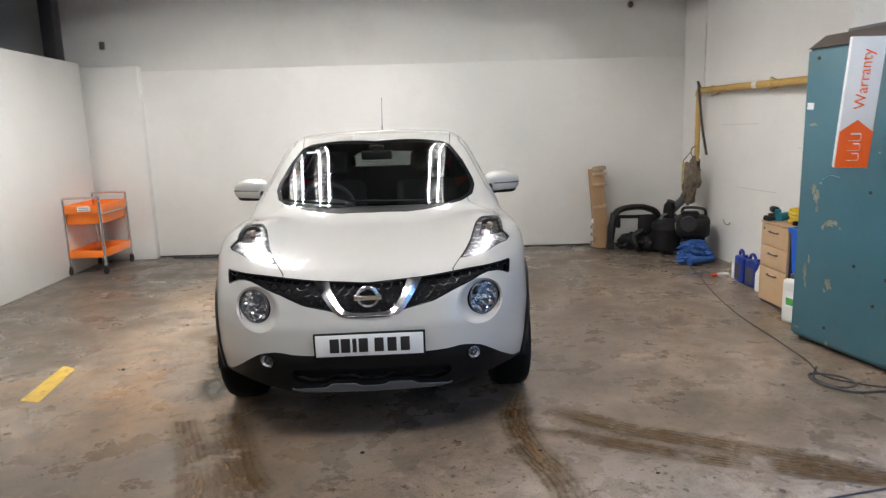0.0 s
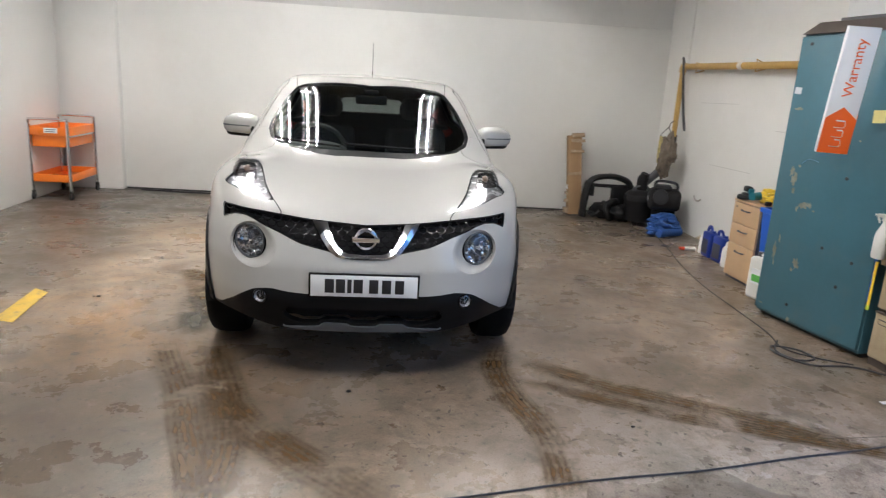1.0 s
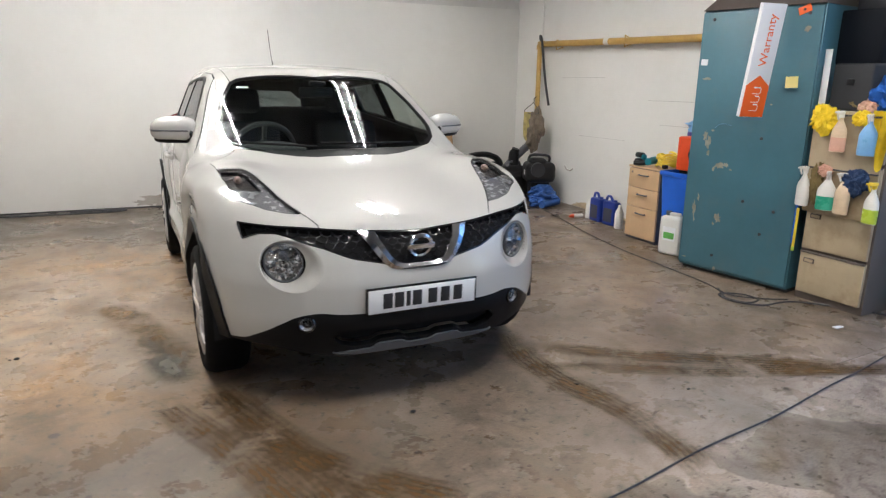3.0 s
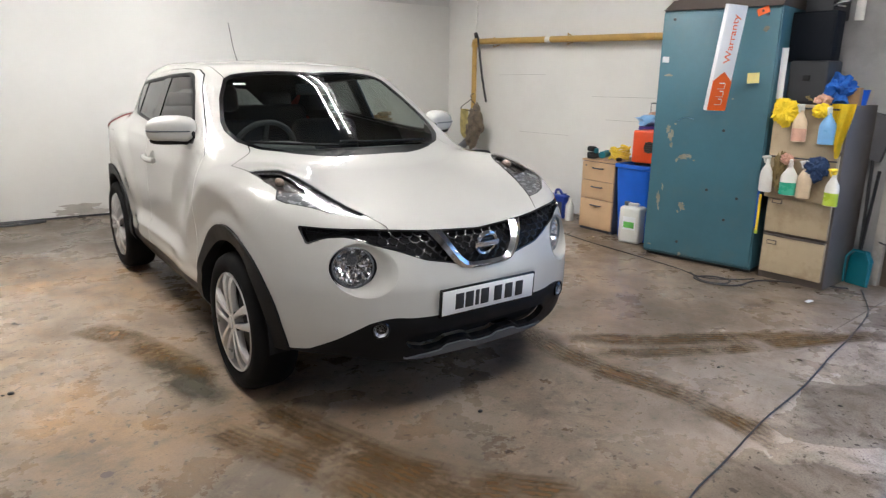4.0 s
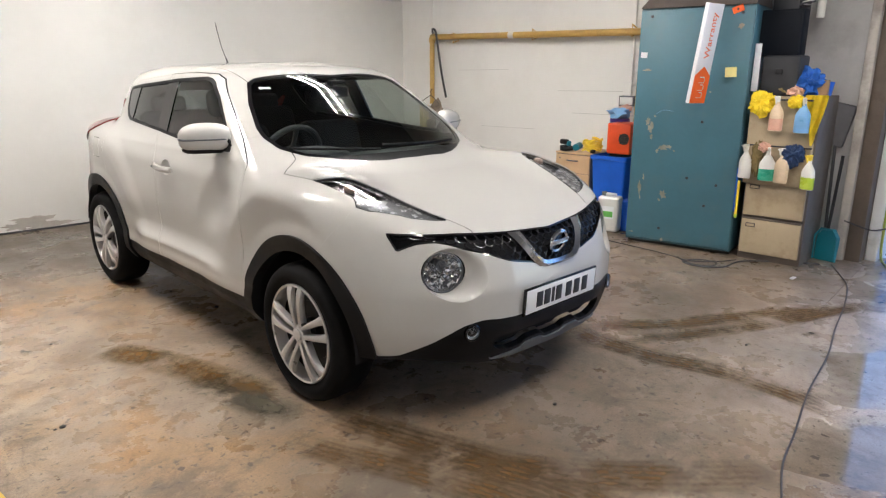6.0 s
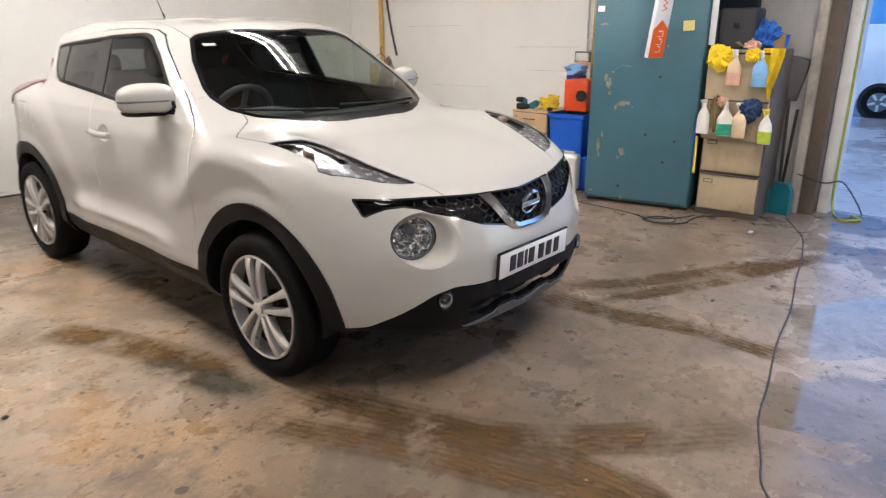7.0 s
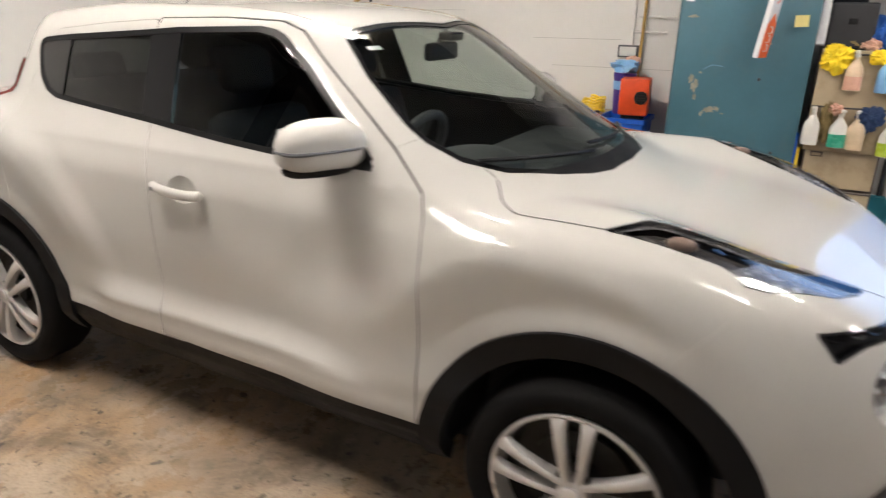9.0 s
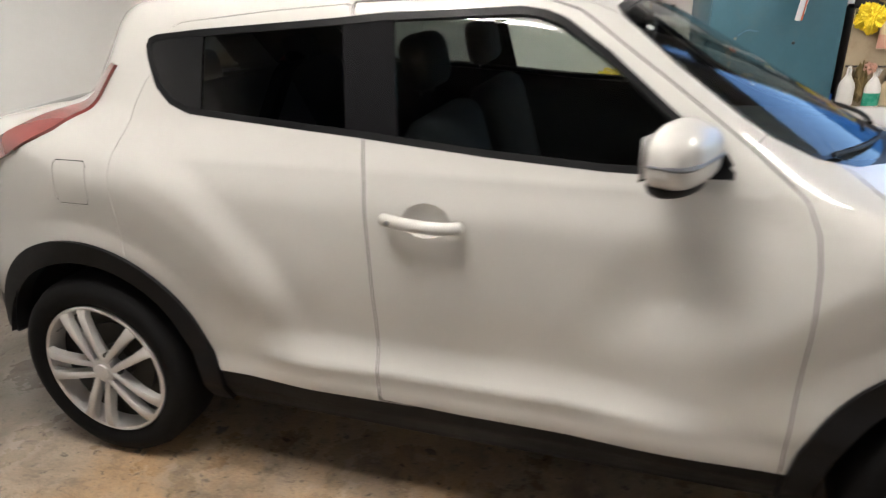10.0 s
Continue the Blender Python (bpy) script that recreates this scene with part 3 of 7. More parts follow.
# added fill lamp, no known fitting: brightens the car's left flank
strip_light(-2.2, 5.7, 3.5)
# added fill lamp out of view: brightens the floor before the car
strip_light(0.72, -2.1, 3.5)

# ---- the form of the crossover: X across, Y back from the nose, Z up ----
HOOD = curve([-0.1, 0.06, 0.14, 0.3, 0.6, 0.9, 1.15, 1.5, 2.0, 2.5, 3.0, 3.5, 4.0, 4.2],
             [0.76, 0.815, 0.853, 0.908, 0.972, 1.02, 1.06, 1.10, 1.12, 1.14, 1.17, 1.19, 1.12, 1.05])
ROOF = curve([1.4, 1.75, 2.0, 2.3, 2.7, 3.2, 3.6, 3.9], [1.40, 1.49, 1.525, 1.545, 1.545, 1.51, 1.455, 1.40])
NOSE = curve([0, 0.3, 0.5, 0.6, 0.7, 0.78, 0.84, 0.88, 0.95], [0.03, 0.045, 0.10, 0.155, 0.245, 0.35, 0.48, 0.62, 1.0])
NOSE_Z = curve([0.15, 0.25, 0.35, 0.47, 0.60, 0.70, 0.80, 0.88, 1.0], [0.12, 0.07, 0.03, 0.0, 0.0, 0.02, 0.06, 0.11, 0.25])
TAIL = curve([0, 0.4, 0.6, 0.7, 0.78, 0.84, 0.88, 0.95], [0.0, 0.02, 0.08, 0.15, 0.26, 0.42, 0.6, 0.9])
TAIL_Z = curve([0.2, 0.45, 0.6, 0.8, 1.0, 1.2], [4.06, 4.125, 4.12, 4.05, 4.0, 3.95])
FLANK = curve([0.15, 0.25, 0.31, 0.36, 0.41, 0.47, 0.58, 0.75, 0.95, 1.12, 1.25], [0.66, 0.76, 0.825, 0.848, 0.848, 0.838, 0.838, 0.848, 0.842, 0.800, 0.74])
CABIN_BACK = curve([2.3, 2.8, 3.3, 3.8, 4.1], [0, 0.012, 0.06, 0.16, 0.28])


def ease(t):
    t = np.clip(t, 0, 1)
    return t * t * (3 - 2 * t)


def car_field(X, Y, Z):
    s = np.sqrt(X * X + 1e-8)
    r1, r2 = np.hypot(Y - 0.855, Z - 0.33), np.hypot(Y - 3.385, Z - 0.33)
    high = np.clip((Z - 0.2) / 0.3, 0, 1)
    flank = FLANK(Z) + high * (0.014 * ease((1.0 - r1) / 0.5) + 0.030 * ease((1.05 - r1) / 0.42) - 0.15 * 0.5 * (r1 - 0.69 + np.sqrt((r1 - 0.69) ** 2 + 0.0002)) * ease((Z - 0.62) / 0.2) * ease((1.10 - r1) / 0.25) - 0.19 * 0.5 * (0.685 - r1 + np.sqrt((0.685 - r1) ** 2 + 0.0002)) * ease((Z - 0.50) / 0.25) + 0.020 * ease((0.54 - r1) / 0.09) * ease((Z - 0.55) / 0.25) + 0.014 * ease((1.15 - r2) / 0.5) + 0.020 * ease((0.85 - r2) / 0.12) * ease((Z - 0.42) / 0.3) - 0.12 * 0.5 * (0.68 - r2 + np.sqrt((0.68 - r2) ** 2 + 0.0002)) * ease((Z - 0.50) / 0.25) + 0.014 * ease((0.54 - r2) / 0.09) * ease((Z - 0.55) / 0.25))
    fold = 0.492 - 0.09 * np.maximum(1.85 - Y, 0)
    away = np.sqrt((Z - fold) ** 2 + 0.00012) - 0.0110
    shelf = np.where(Z > fold, np.clip(1 - away / 0.085, 0, 1) ** 1.6, np.clip(1 - away / 0.20, 0, 1))
    flank = flank + 0.036 * shelf * ease((Y - 1.33) / 0.45) * ease((2.86 - Y) / 0.3)
    side = s - flank
    ridge = 0.062 * np.exp(-((s - 0.66) / np.where(s < 0.66, 0.17, 0.22)) ** 2 - ((Y - 0.78) / np.where(Y < 0.78, 0.44, 0.28)) ** 2)
    top = (Z - HOOD(Y) - ridge + 0.044 * (s / 0.8) ** 2) * 0.95
    nose = (NOSE(s) + NOSE_Z(Z) - Y) * 0.8
    tail = (Y - TAIL_Z(Z) + TAIL(s)) * 0.8
    lower = smax(smax(side, top, 0.13 - 0.05 * ease((0.95 - r1) / 0.25)), smax(nose, tail, 0.05), 0.06)
    wall = (s - (0.795 - 0.42 * (np.maximum(Z, 1.07) - 1.12) - 0.25 * np.maximum(Z - 1.3, 0) ** 2) + CABIN_BACK(Y)) * 0.92
    lid = Z - ROOF(Y) - 0.006 + 0.095 * s * s
    screen = ((0.985 + (np.maximum(Z, 1.0) - 1.05) * 1.72 + 0.55 * s * s) - Y) * 0.5
    hatch = (Y - 3.62 + (np.maximum(Z, 1.0) - 1.42) * 0.72 + 0.95 * s * s) * 0.75
    upper = smax(smax(wall, lid, 0.08), smax(screen, hatch, 0.03), 0.06)
    return smax(smin(lower, upper, 0.05), 0.17 - Z, 0.03)


# ---- the white crossover ----
class Skin:
    """A triangle surface with true normals that can be cut along smooth lines."""

    def __init__(self, P, N, T):
        self.P, self.N, self.T = P, N, T

    def pick(self, T):
        used, inv = np.unique(T, return_inverse=True)
        return Skin(self.P[used], self.N[used], inv.reshape(-1, 3))

    def cut(self, f):
        """Parts where f is below and above nought."""
        P, N, T = self.P, self.N, self.T
        f = np.where(np.abs(f) < 1e-7, 1e-7, f)
        neg = f[T] < 0
        cnt = neg.sum(1)
        mixed = T[(cnt == 1) | (cnt == 2)]
        low, high = [T[cnt == 3]], [T[cnt == 0]]
        if len(mixed):
            mn = f[mixed] < 0
            lone = np.where(mn.sum(1) == 1, mn.argmax(1), (~mn).argmax(1))
            r = np.arange(len(mixed))
            a, b, c = mixed[r, lone], mixed[r, (lone + 1) % 3], mixed[r, (lone + 2) % 3]
            keys = np.concatenate([np.sort(np.stack([a, b], 1), 1), np.sort(np.stack([a, c], 1), 1)])
            uq, inv = np.unique(keys, axis=0, return_inverse=True)
            inv = inv.reshape(-1)
            t = (f[uq[:, 0]] / (f[uq[:, 0]] - f[uq[:, 1]]))[:, None]
            base = len(P)
            P = np.concatenate([P, P[uq[:, 0]] * (1 - t) + P[uq[:, 1]] * t])
            n2 = N[uq[:, 0]] * (1 - t) + N[uq[:, 1]] * t
            N = np.concatenate([N, n2 / np.linalg.norm(n2, axis=1)[:, None]])
            ab, ac = base + inv[:len(a)], base + inv[len(a):]
            tip = np.stack([a, ab, ac], 1)
            q1, q2 = np.stack([ab, b, c], 1), np.stack([ab, c, ac], 1)
            is_neg = f[a] < 0
            low += [tip[is_neg], q1[~is_neg], q2[~is_neg]]
            high += [tip[~is_neg], q1[is_neg], q2[is_neg]]
        both = Skin(P, N, None)
        return both.pick(np.concatenate(low)), both.pick(np.concatenate(high))

    def inward(self, d):
        return Skin(self.P - self.N * d, self.N, self.T)


def skin_part(name, s, material, parent, rim=0.0018, label=""):
    """A panel of the skin, with its edges turned in."""
    P, N, T = s.P, s.N, s.T
    e = np.concatenate([T[:, [0, 1]], T[:, [1, 2]], T[:, [2, 0]]])
    uq, inv, cnt = np.unique(np.sort(e, 1), axis=0, return_inverse=True, return_counts=True)
    edge = e[cnt[inv.reshape(-1)] == 1]
    faces = T.tolist()
    if rim and len(edge):
        ids, pos = np.unique(edge, return_inverse=True)
        pos = pos.reshape(-1, 2)
        b0 = len(P)
        b1 = b0 + len(ids)
        a = P[edge[:, 1]] - P[edge[:, 0]]
        out = np.cross(a, N[edge[:, 0]])
        out /= np.linalg.norm(out, axis=1)[:, None] + 1e-9
        rn = np.zeros((len(ids), 3))
        np.add.at(rn, pos[:, 0], out), np.add.at(rn, pos[:, 1], out)
        rn /= np.linalg.norm(rn, axis=1)[:, None] + 1e-9
        P2 = np.concatenate([P, P[ids], P[ids] - rim * N[ids]])
        N = np.concatenate([N, rn, rn])
        faces += np.stack([b0 + pos[:, 1], b0 + pos[:, 0], b1 + pos[:, 0], b1 + pos[:, 1]], 1).tolist()
        P = P2
    me = bpy.data.meshes.new(name)
    me.from_pydata(P.tolist(), [], faces)
    me.materials.append(material)
    me.polygons.foreach_set("use_smooth", [True] * len(me.polygons))
    me.normals_split_custom_set_from_vertices(N.tolist())
    ob = new(name, me)
    ob.parent = parent
    return tagged(ob, label)


def largest(s):
    """The largest connected piece of a skin."""
    mark = np.arange(len(s.P))
    while True:
        low = mark[s.T].min(1)
        nxt = mark.copy()
        for k in range(3):
            np.minimum.at(nxt, s.T[:, k], low)
        if (nxt == mark).all():
            break
        mark = nxt
    kinds, count = np.unique(mark[s.T[:, 0]], return_counts=True)
    return s.pick(s.T[mark[s.T[:, 0]] == kinds[count.argmax()]])


def gradient(P, e=0.002):
    g = np.zeros_like(P)
    for k in range(3):
        d = np.zeros(3)
        d[k] = e
        g[:, k] = (car_field(*(P + d).T) - car_field(*(P - d).T)) / (2 * e)
    return g


def car_skin(h=0.02):
    ax = [np.arange(-0.97, 0.971, h), np.arange(-0.05, 4.22, h), np.arange(0.13, 1.60, h)]
    V = car_field(*np.meshgrid(*ax, indexing="ij"))
    S = V < 0
    n = np.array(V.shape)
    cnt = sum(S[i:n[0] - 1 + i, j:n[1] - 1 + j, k:n[2] - 1 + k].astype(np.int8) for i in (0, 1) for j in (0, 1) for k in (0, 1))
    cells = np.argwhere((cnt > 0) & (cnt < 8))
    idx = np.full(tuple(n - 1), -1)
    idx[tuple(cells.T)] = np.arange(len(cells))
    total, num = np.zeros((len(cells), 3)), np.zeros(len(cells))
    corner = [np.array((i, j, k)) for i in (0, 1) for j in (0, 1) for k in (0, 1)]
    for a in corner:
        for b in corner:
            if (b - a).sum() == 1 and (b >= a).all():
                va, vb = V[tuple((cells + a).T)], V[tuple((cells + b).T)]
                ok = (va < 0) != (vb < 0)
                t = np.where(ok, va / np.where(ok, va - vb, 1), 0)
                total += np.where(ok[:, None], a + t[:, None] * (b - a), 0)
                num += ok
    P = np.array([q[0] for q in ax]) + h * (cells + total / num[:, None])
    for _ in range(4):
        g = gradient(P)
        P -= (car_field(*P.T) / (g ** 2).sum(1))[:, None] * g
    g = gradient(P)
    N = g / np.linalg.norm(g, axis=1)[:, None]
    tris = []
    for axis in range(3):
        u, v = (axis + 1) % 3, (axis + 2) % 3
        sl0, sl1 = [slice(None)] * 3, [slice(None)] * 3
        sl0[axis], sl1[axis] = slice(0, -1), slice(1, None)
        A, B = S[tuple(sl0)], S[tuple(sl1)]
        e = np.argwhere(A != B)
        e = e[(e[:, u] > 0) & (e[:, v] > 0) & (e[:, u] < n[u] - 1) & (e[:, v] < n[v] - 1)]
        flip = A[tuple(e.T)]
        q = []
        for du, dv in ((-1, -1), (0, -1), (0, 0), (-1, 0)):
            c = e.copy()
            c[:, u] += du
            c[:, v] += dv
            q.append(idx[tuple(c.T)])
        q = np.stack(q, 1)
        q[~flip] = q[~flip][:, ::-1]
        tris += [q[:, [0, 1, 2]], q[:, [0, 2, 3]]]
    return Skin(P, N, np.concatenate(tris))


def nose_y(x, z):
    """How far back the skin of the nose lies at x, z."""
    lo, hi = -0.1, 1.2
    for _ in range(40):
        mid = (lo + hi) / 2
        if car_field(np.array(float(x)), np.array(mid), np.array(float(z))) > 0:
            lo = mid
        else:
            hi = mid
    return hi


WHEELS = ((0.855, 0.33), (3.385, 0.33))
GRILLE = outline([(0, 0.824), (0.26, 0.838), (0.41, 0.850), (0.51, 0.858), (0.65, 0.864), (0.735, 0.868), (0.722, 0.796), (0.690, 0.812), (0.655, 0.826), (0.60, 0.830),
                  (0.55, 0.818), (0.51, 0.800), (0.42, 0.772), (0.31, 0.728), (0.17, 0.698), (0.115, 0.676), (0, 0.668), (-0.1, 0.668), (-0.1, 0.824)])
LAMP = outline([(0.745, 0.88), (0.68, 0.818), (0.628, 0.79), (0.592, 0.71), (0.56, 0.58), (0.535, 0.475), (0.50, 0.375), (0.462, 0.285), (0.535, 0.305), (0.61, 0.348), (0.69, 0.440), (0.735, 0.492), (0.756, 0.540), (0.728, 0.592), (0.738, 0.70)])
LAMP_DARK = outline([(0.736, 0.855), (0.67, 0.79), (0.635, 0.755), (0.61, 0.65), (0.585, 0.52), (0.66, 0.545), (0.722, 0.585), (0.729, 0.70)])
BONNET = outline([(-0.2, -0.3), (0.415, -0.3), (0.42, 0.20), (0.462, 0.285), (0.50, 0.375), (0.535, 0.475), (0.56, 0.58), (0.592, 0.71), (0.628, 0.79), (0.68, 0.818), (0.738, 0.87), (0.738, 1.0), (0.742, 1.11), (0.69, 1.17),
                  (0.60, 1.225), (0.59, 1.30), (-0.2, 1.30)])
SCREEN = outline([(-0.2, 0.985), (0, 0.985), (0.2, 1.0), (0.3, 1.035), (0.41, 1.10), (0.555, 1.215), (0.633, 1.325), (0.66, 1.43), (0.655, 1.50), (0.60, 1.665), (0.525, 1.80), (0.47, 1.822),
                  (0.26, 1.79), (0, 1.735), (-0.2, 1.735)])
WINDOWS = outline([(3.165, 1.33), (3.178, 1.375), (3.15, 1.392), (2.976, 1.409), (2.533, 1.44), (2.40, 1.452), (2.04, 1.466), (1.98, 1.458), (1.93, 1.44), (1.816, 1.365), (1.64, 1.225), (1.50, 1.10),
                   (1.80, 1.102), (2.09, 1.118), (2.418, 1.145), (2.744, 1.167), (2.987, 1.182), (3.06, 1.205), (3.12, 1.25)])
DOOR = outline([(1.478, 1.158), (1.36, 1.06), (1.335, 1.00), (1.326, 0.925), (1.322, 0.77), (1.329, 0.37), (2.38, 0.405), (2.395, 0.74), (2.41, 1.04), (2.425, 1.146), (2.50, 1.478), (2.2, 1.487),
                (1.98, 1.481), (1.90, 1.455), (1.866, 1.433), (1.661, 1.29)])
REAR_DOOR = outline([(2.505, 1.474), (2.425, 1.146), (2.41, 1.04), (2.395, 0.74), (2.38, 0.36), (2.93, 0.36), (3.02, 0.60), (3.12, 0.70), (3.20, 0.755), (3.205, 0.95), (3.205, 1.10), (3.195, 1.19), (3.165, 1.255),
                     (3.10, 1.34), (3.09, 1.41), (3.05, 1.426), (2.754, 1.456)])
FLAP = outline([(3.29, 0.93), (3.30, 0.92), (3.40, 0.92), (3.41, 0.93), (3.41, 1.04), (3.40, 1.05), (3.30, 1.05), (3.29, 1.04)])
SKIRT = curve([0, 0.26, 0.38, 0.45, 0.53, 0.60, 0.66, 0.70, 0.74, 0.80, 0.88], [0.487, 0.489, 0.494, 0.501, 0.489, 0.452, 0.408, 0.380, 0.354, 0.345, 0.355])

car = thing("car", (-0.380, 3.10, 0), 0, "pearl white compact crossover car parked on stained concrete", "car")
skin = car_skin()
s_abs = np.abs


def wheel_gap(s, r):
    d = np.full(len(s.P), 9.0)
    for y, z in WHEELS:
        d = np.minimum(d, np.hypot(s.P[:, 1] - y, s.P[:, 2] - z) - r)
    return np.where(s_abs(s.P[:, 0]) > 0.45, d, 9.0)


# underside and wheel openings go, then the dark cladding
hem = np.where(skin.P[:, 1] < 0.9, 0.280 + 0.055 * ease((s_abs(skin.P[:, 0]) - 0.35) / 0.35), np.where(skin.P[:, 1] < 3.1, 0.272, 0.30))
_, skin = skin.cut(skin.P[:, 2] - hem)
_, skin = skin.cut(wheel_gap(skin, 0.392))
clad, skin = skin.cut(wheel_gap(skin, 0.465))
_, clad = clad.cut(np.maximum(clad.P[:, 2] - 0.40, 3.5 - clad.P[:, 1]))
_, skin = skin.cut(np.maximum(skin.P[:, 2] - 0.38, 3.6 - skin.P[:, 1]))
for name, keep in (("front", clad.P[:, 1] < 2.0), ("rear", clad.P[:, 1] > 2.0)):
    for side in (-1, 1):
        sel = keep & (clad.P[:, 0] * side > 0)
        t = clad.T[sel[clad.T].all(1)]
        c = clad.pick(t)
        skin_part("wheel_arch_trim", Skin(c.P + c.N * 0.012, c.N, c.T), M["trim"], car, 0.05, "black grained plastic arch trim")
low = np.where(skin.P[:, 1] < 0.6, skin.P[:, 2] - SKIRT(s_abs(skin.P[:, 0])),
               np.where(skin.P[:, 1] > 3.5, skin.P[:, 2] - 0.52, skin.P[:, 2] - (0.392 + 0.012 * np.clip((skin.P[:, 1] - 1.3) / 1.5, 0, 1))))
skirt, skin = skin.cut(low)
MOUTH = outline([(-0.1, 0.335), (0.06, 0.335), (0.09, 0.350), (0.19, 0.350), (0.22, 0.330), (0.30, 0.326), (0.37, 0.345), (0.40, 0.375), (0.37, 0.412), (-0.1, 0.412)])
mouth, skirt = skirt.cut(np.where(skirt.P[:, 1] < 0.5, MOUTH(s_abs(skirt.P[:, 0]), skirt.P[:, 2]), 9.0))
skin_part("lower_mouth", mouth.inward(0.05), M["inner"], car, 0.0, "dark lower air intake")
SKID = outline([(-0.1, 0.288), (0.28, 0.290), (0.40, 0.302), (0.39, 0.312), (0.30, 0.308), (0.225, 0.312), (0.195, 0.334), (0.085, 0.334), (0.055, 0.318), (-0.1, 0.318)])
skid, skirt = skirt.cut(np.where(skirt.P[:, 1] < 0.5, SKID(s_abs(skirt.P[:, 0]), skirt.P[:, 2]), 9.0))
skin_part("skid_plate", Skin(skid.P + skid.N * 0.010, skid.N, skid.T), M["skid"], car, 0.03, "dark silver skid plate")
for name, sel in (("front_bumper_skirt", skirt.P[:, 1] < 0.8), ("sill", (skirt.P[:, 1] >= 0.8) & (skirt.P[:, 1] < 3.2)), ("rear_bumper_skirt", skirt.P[:, 1] >= 3.2)):
    for side in ((-1, 1) if name == "sill" else (0,)):
        k = sel & (skirt.P[:, 0] * side > 0) if side else sel
        t = skirt.T[k[skirt.T].all(1)]
        c = skirt.pick(t)
        skin_part(name, Skin(c.P - c.N * (0.004 if name == "sill" else 0.0), c.N, c.T), M["trim"], car, 0.03, "black grained plastic")

# the dark shell under the panels
f = GRILLE(s_abs(skin.P[:, 0]), skin.P[:, 2])
f = np.where(skin.P[:, 1] < 0.6, f, 9.0)
grille, skin = skin.cut(f)
skin_part("grille_backing", grille.inward(0.035), M["inner"], car, 0.0, "gloss black honeycomb grille")
skin_part("grille_surround", Skin(*(lambda q: (q.P, q.N, q.T))(grille.cut(-(np.where(grille.P[:, 1] < 0.6, GRILLE(s_abs(grille.P[:, 0]), grille.P[:, 2]), 9) + 0.006))[0])), M["gloss_black"], car, 0.035)

# round headlamp bowls
HEAD = (0.572, 0.705)
f = np.hypot((s_abs(skin.P[:, 0]) - (HEAD[0] - 0.022)) / 1.12, skin.P[:, 2] - (HEAD[1] - 0.004)) - 0.108
_, skin = skin.cut(np.where(skin.P[:, 1] < 0.6, f, 9.0))

f = np.where((skin.P[:, 2] > 0.8) & (skin.P[:, 1] < 1.0), LAMP(s_abs(skin.P[:, 0]), skin.P[:, 1]), 9.0)
lamp, skin = skin.cut(f)
f = np.where(skin.P[:, 2] > 1.0, SCREEN(s_abs(skin.P[:, 0]), skin.P[:, 1]), 9.0)
screen, skin = skin.cut(f)
f = np.where(s_abs(skin.P[:, 0]) > 0.45, WINDOWS(skin.P[:, 1], skin.P[:, 2]), 9.0)
glazing, skin = skin.cut(f)
# rear window and tail lamps
f = outline([(-0.2, 1.36), (0.45, 1.34), (0.50, 1.30), (0.56, 1.10), (0.5, 1.04), (-0.2, 1.04)])(s_abs(skin.P[:, 0]), skin.P[:, 2])
back_glass, skin = skin.cut(np.where(skin.P[:, 1] > 3.6, f, 9.0))
f = outline([(3.30, 1.30), (3.325, 1.305), (3.50, 1.17), (3.66, 1.09), (3.95, 1.02), (3.95, 0.90), (3.75, 0.99), (3.60, 1.05), (3.46, 1.12)])(skin.P[:, 1], skin.P[:, 2])
tail_lamp, skin = skin.cut(np.where(s_abs(skin.P[:, 0]) > 0.50, f, 9.0))


def shell_of(s, d=0.019):
    return s.inward(d)


skin_part("inner_shell", shell_of(skin), M["inner"], car, 0.0, "dark inner shell behind the panel joints")

# panels
f = np.where(skin.P[:, 2] > 0.78, BONNET(s_abs(skin.P[:, 0]), skin.P[:, 1]), 9.0)
f = np.where((skin.P[:, 2] < 0.80), 9.0, f)
bonnet, skin = skin.cut(f + 0.0025)
_, skin = skin.cut(np.where((skin.P[:, 2] > 0.80) & (skin.P[:, 1] < 1.32), BONNET(s_abs(skin.P[:, 0]), skin.P[:, 1]), 9.0) - 0.0025)
skin_part("bonnet", bonnet, M["paint"], car)
f = np.where(s_abs(skin.P[:, 0]) > 0.40, DOOR(skin.P[:, 1], skin.P[:, 2]), 9.0)
doors, skin = skin.cut(f + 0.0020)
_, skin = skin.cut(np.where(s_abs(skin.P[:, 0]) > 0.40, DOOR(skin.P[:, 1], skin.P[:, 2]), 9.0) - 0.0020)
front_doors = {}
GRIP = (2.237, 0.955, 0.064, 0.046)
f = np.hypot((doors.P[:, 1] - GRIP[0]) / GRIP[2], (doors.P[:, 2] - GRIP[1]) / GRIP[3]) - 1
bowls, doors = doors.cut(f * 0.05)
for side in (-1, 1):
    k = doors.P[:, 0] * side > 0
    c = doors.pick(doors.T[k[doors.T].all(1)])
    front_doors[side] = skin_part("front_door", c, M["paint"], car, label="pearl white closed front door")
f = np.where(s_abs(skin.P[:, 0]) > 0.40, REAR_DOOR(skin.P[:, 1], skin.P[:, 2]), 9.0)
rear_doors, skin = skin.cut(f + 0.0008)
_, skin = skin.cut(np.where(s_abs(skin.P[:, 0]) > 0.40, REAR_DOOR(skin.P[:, 1], skin.P[:, 2]), 9.0) - 0.0008)
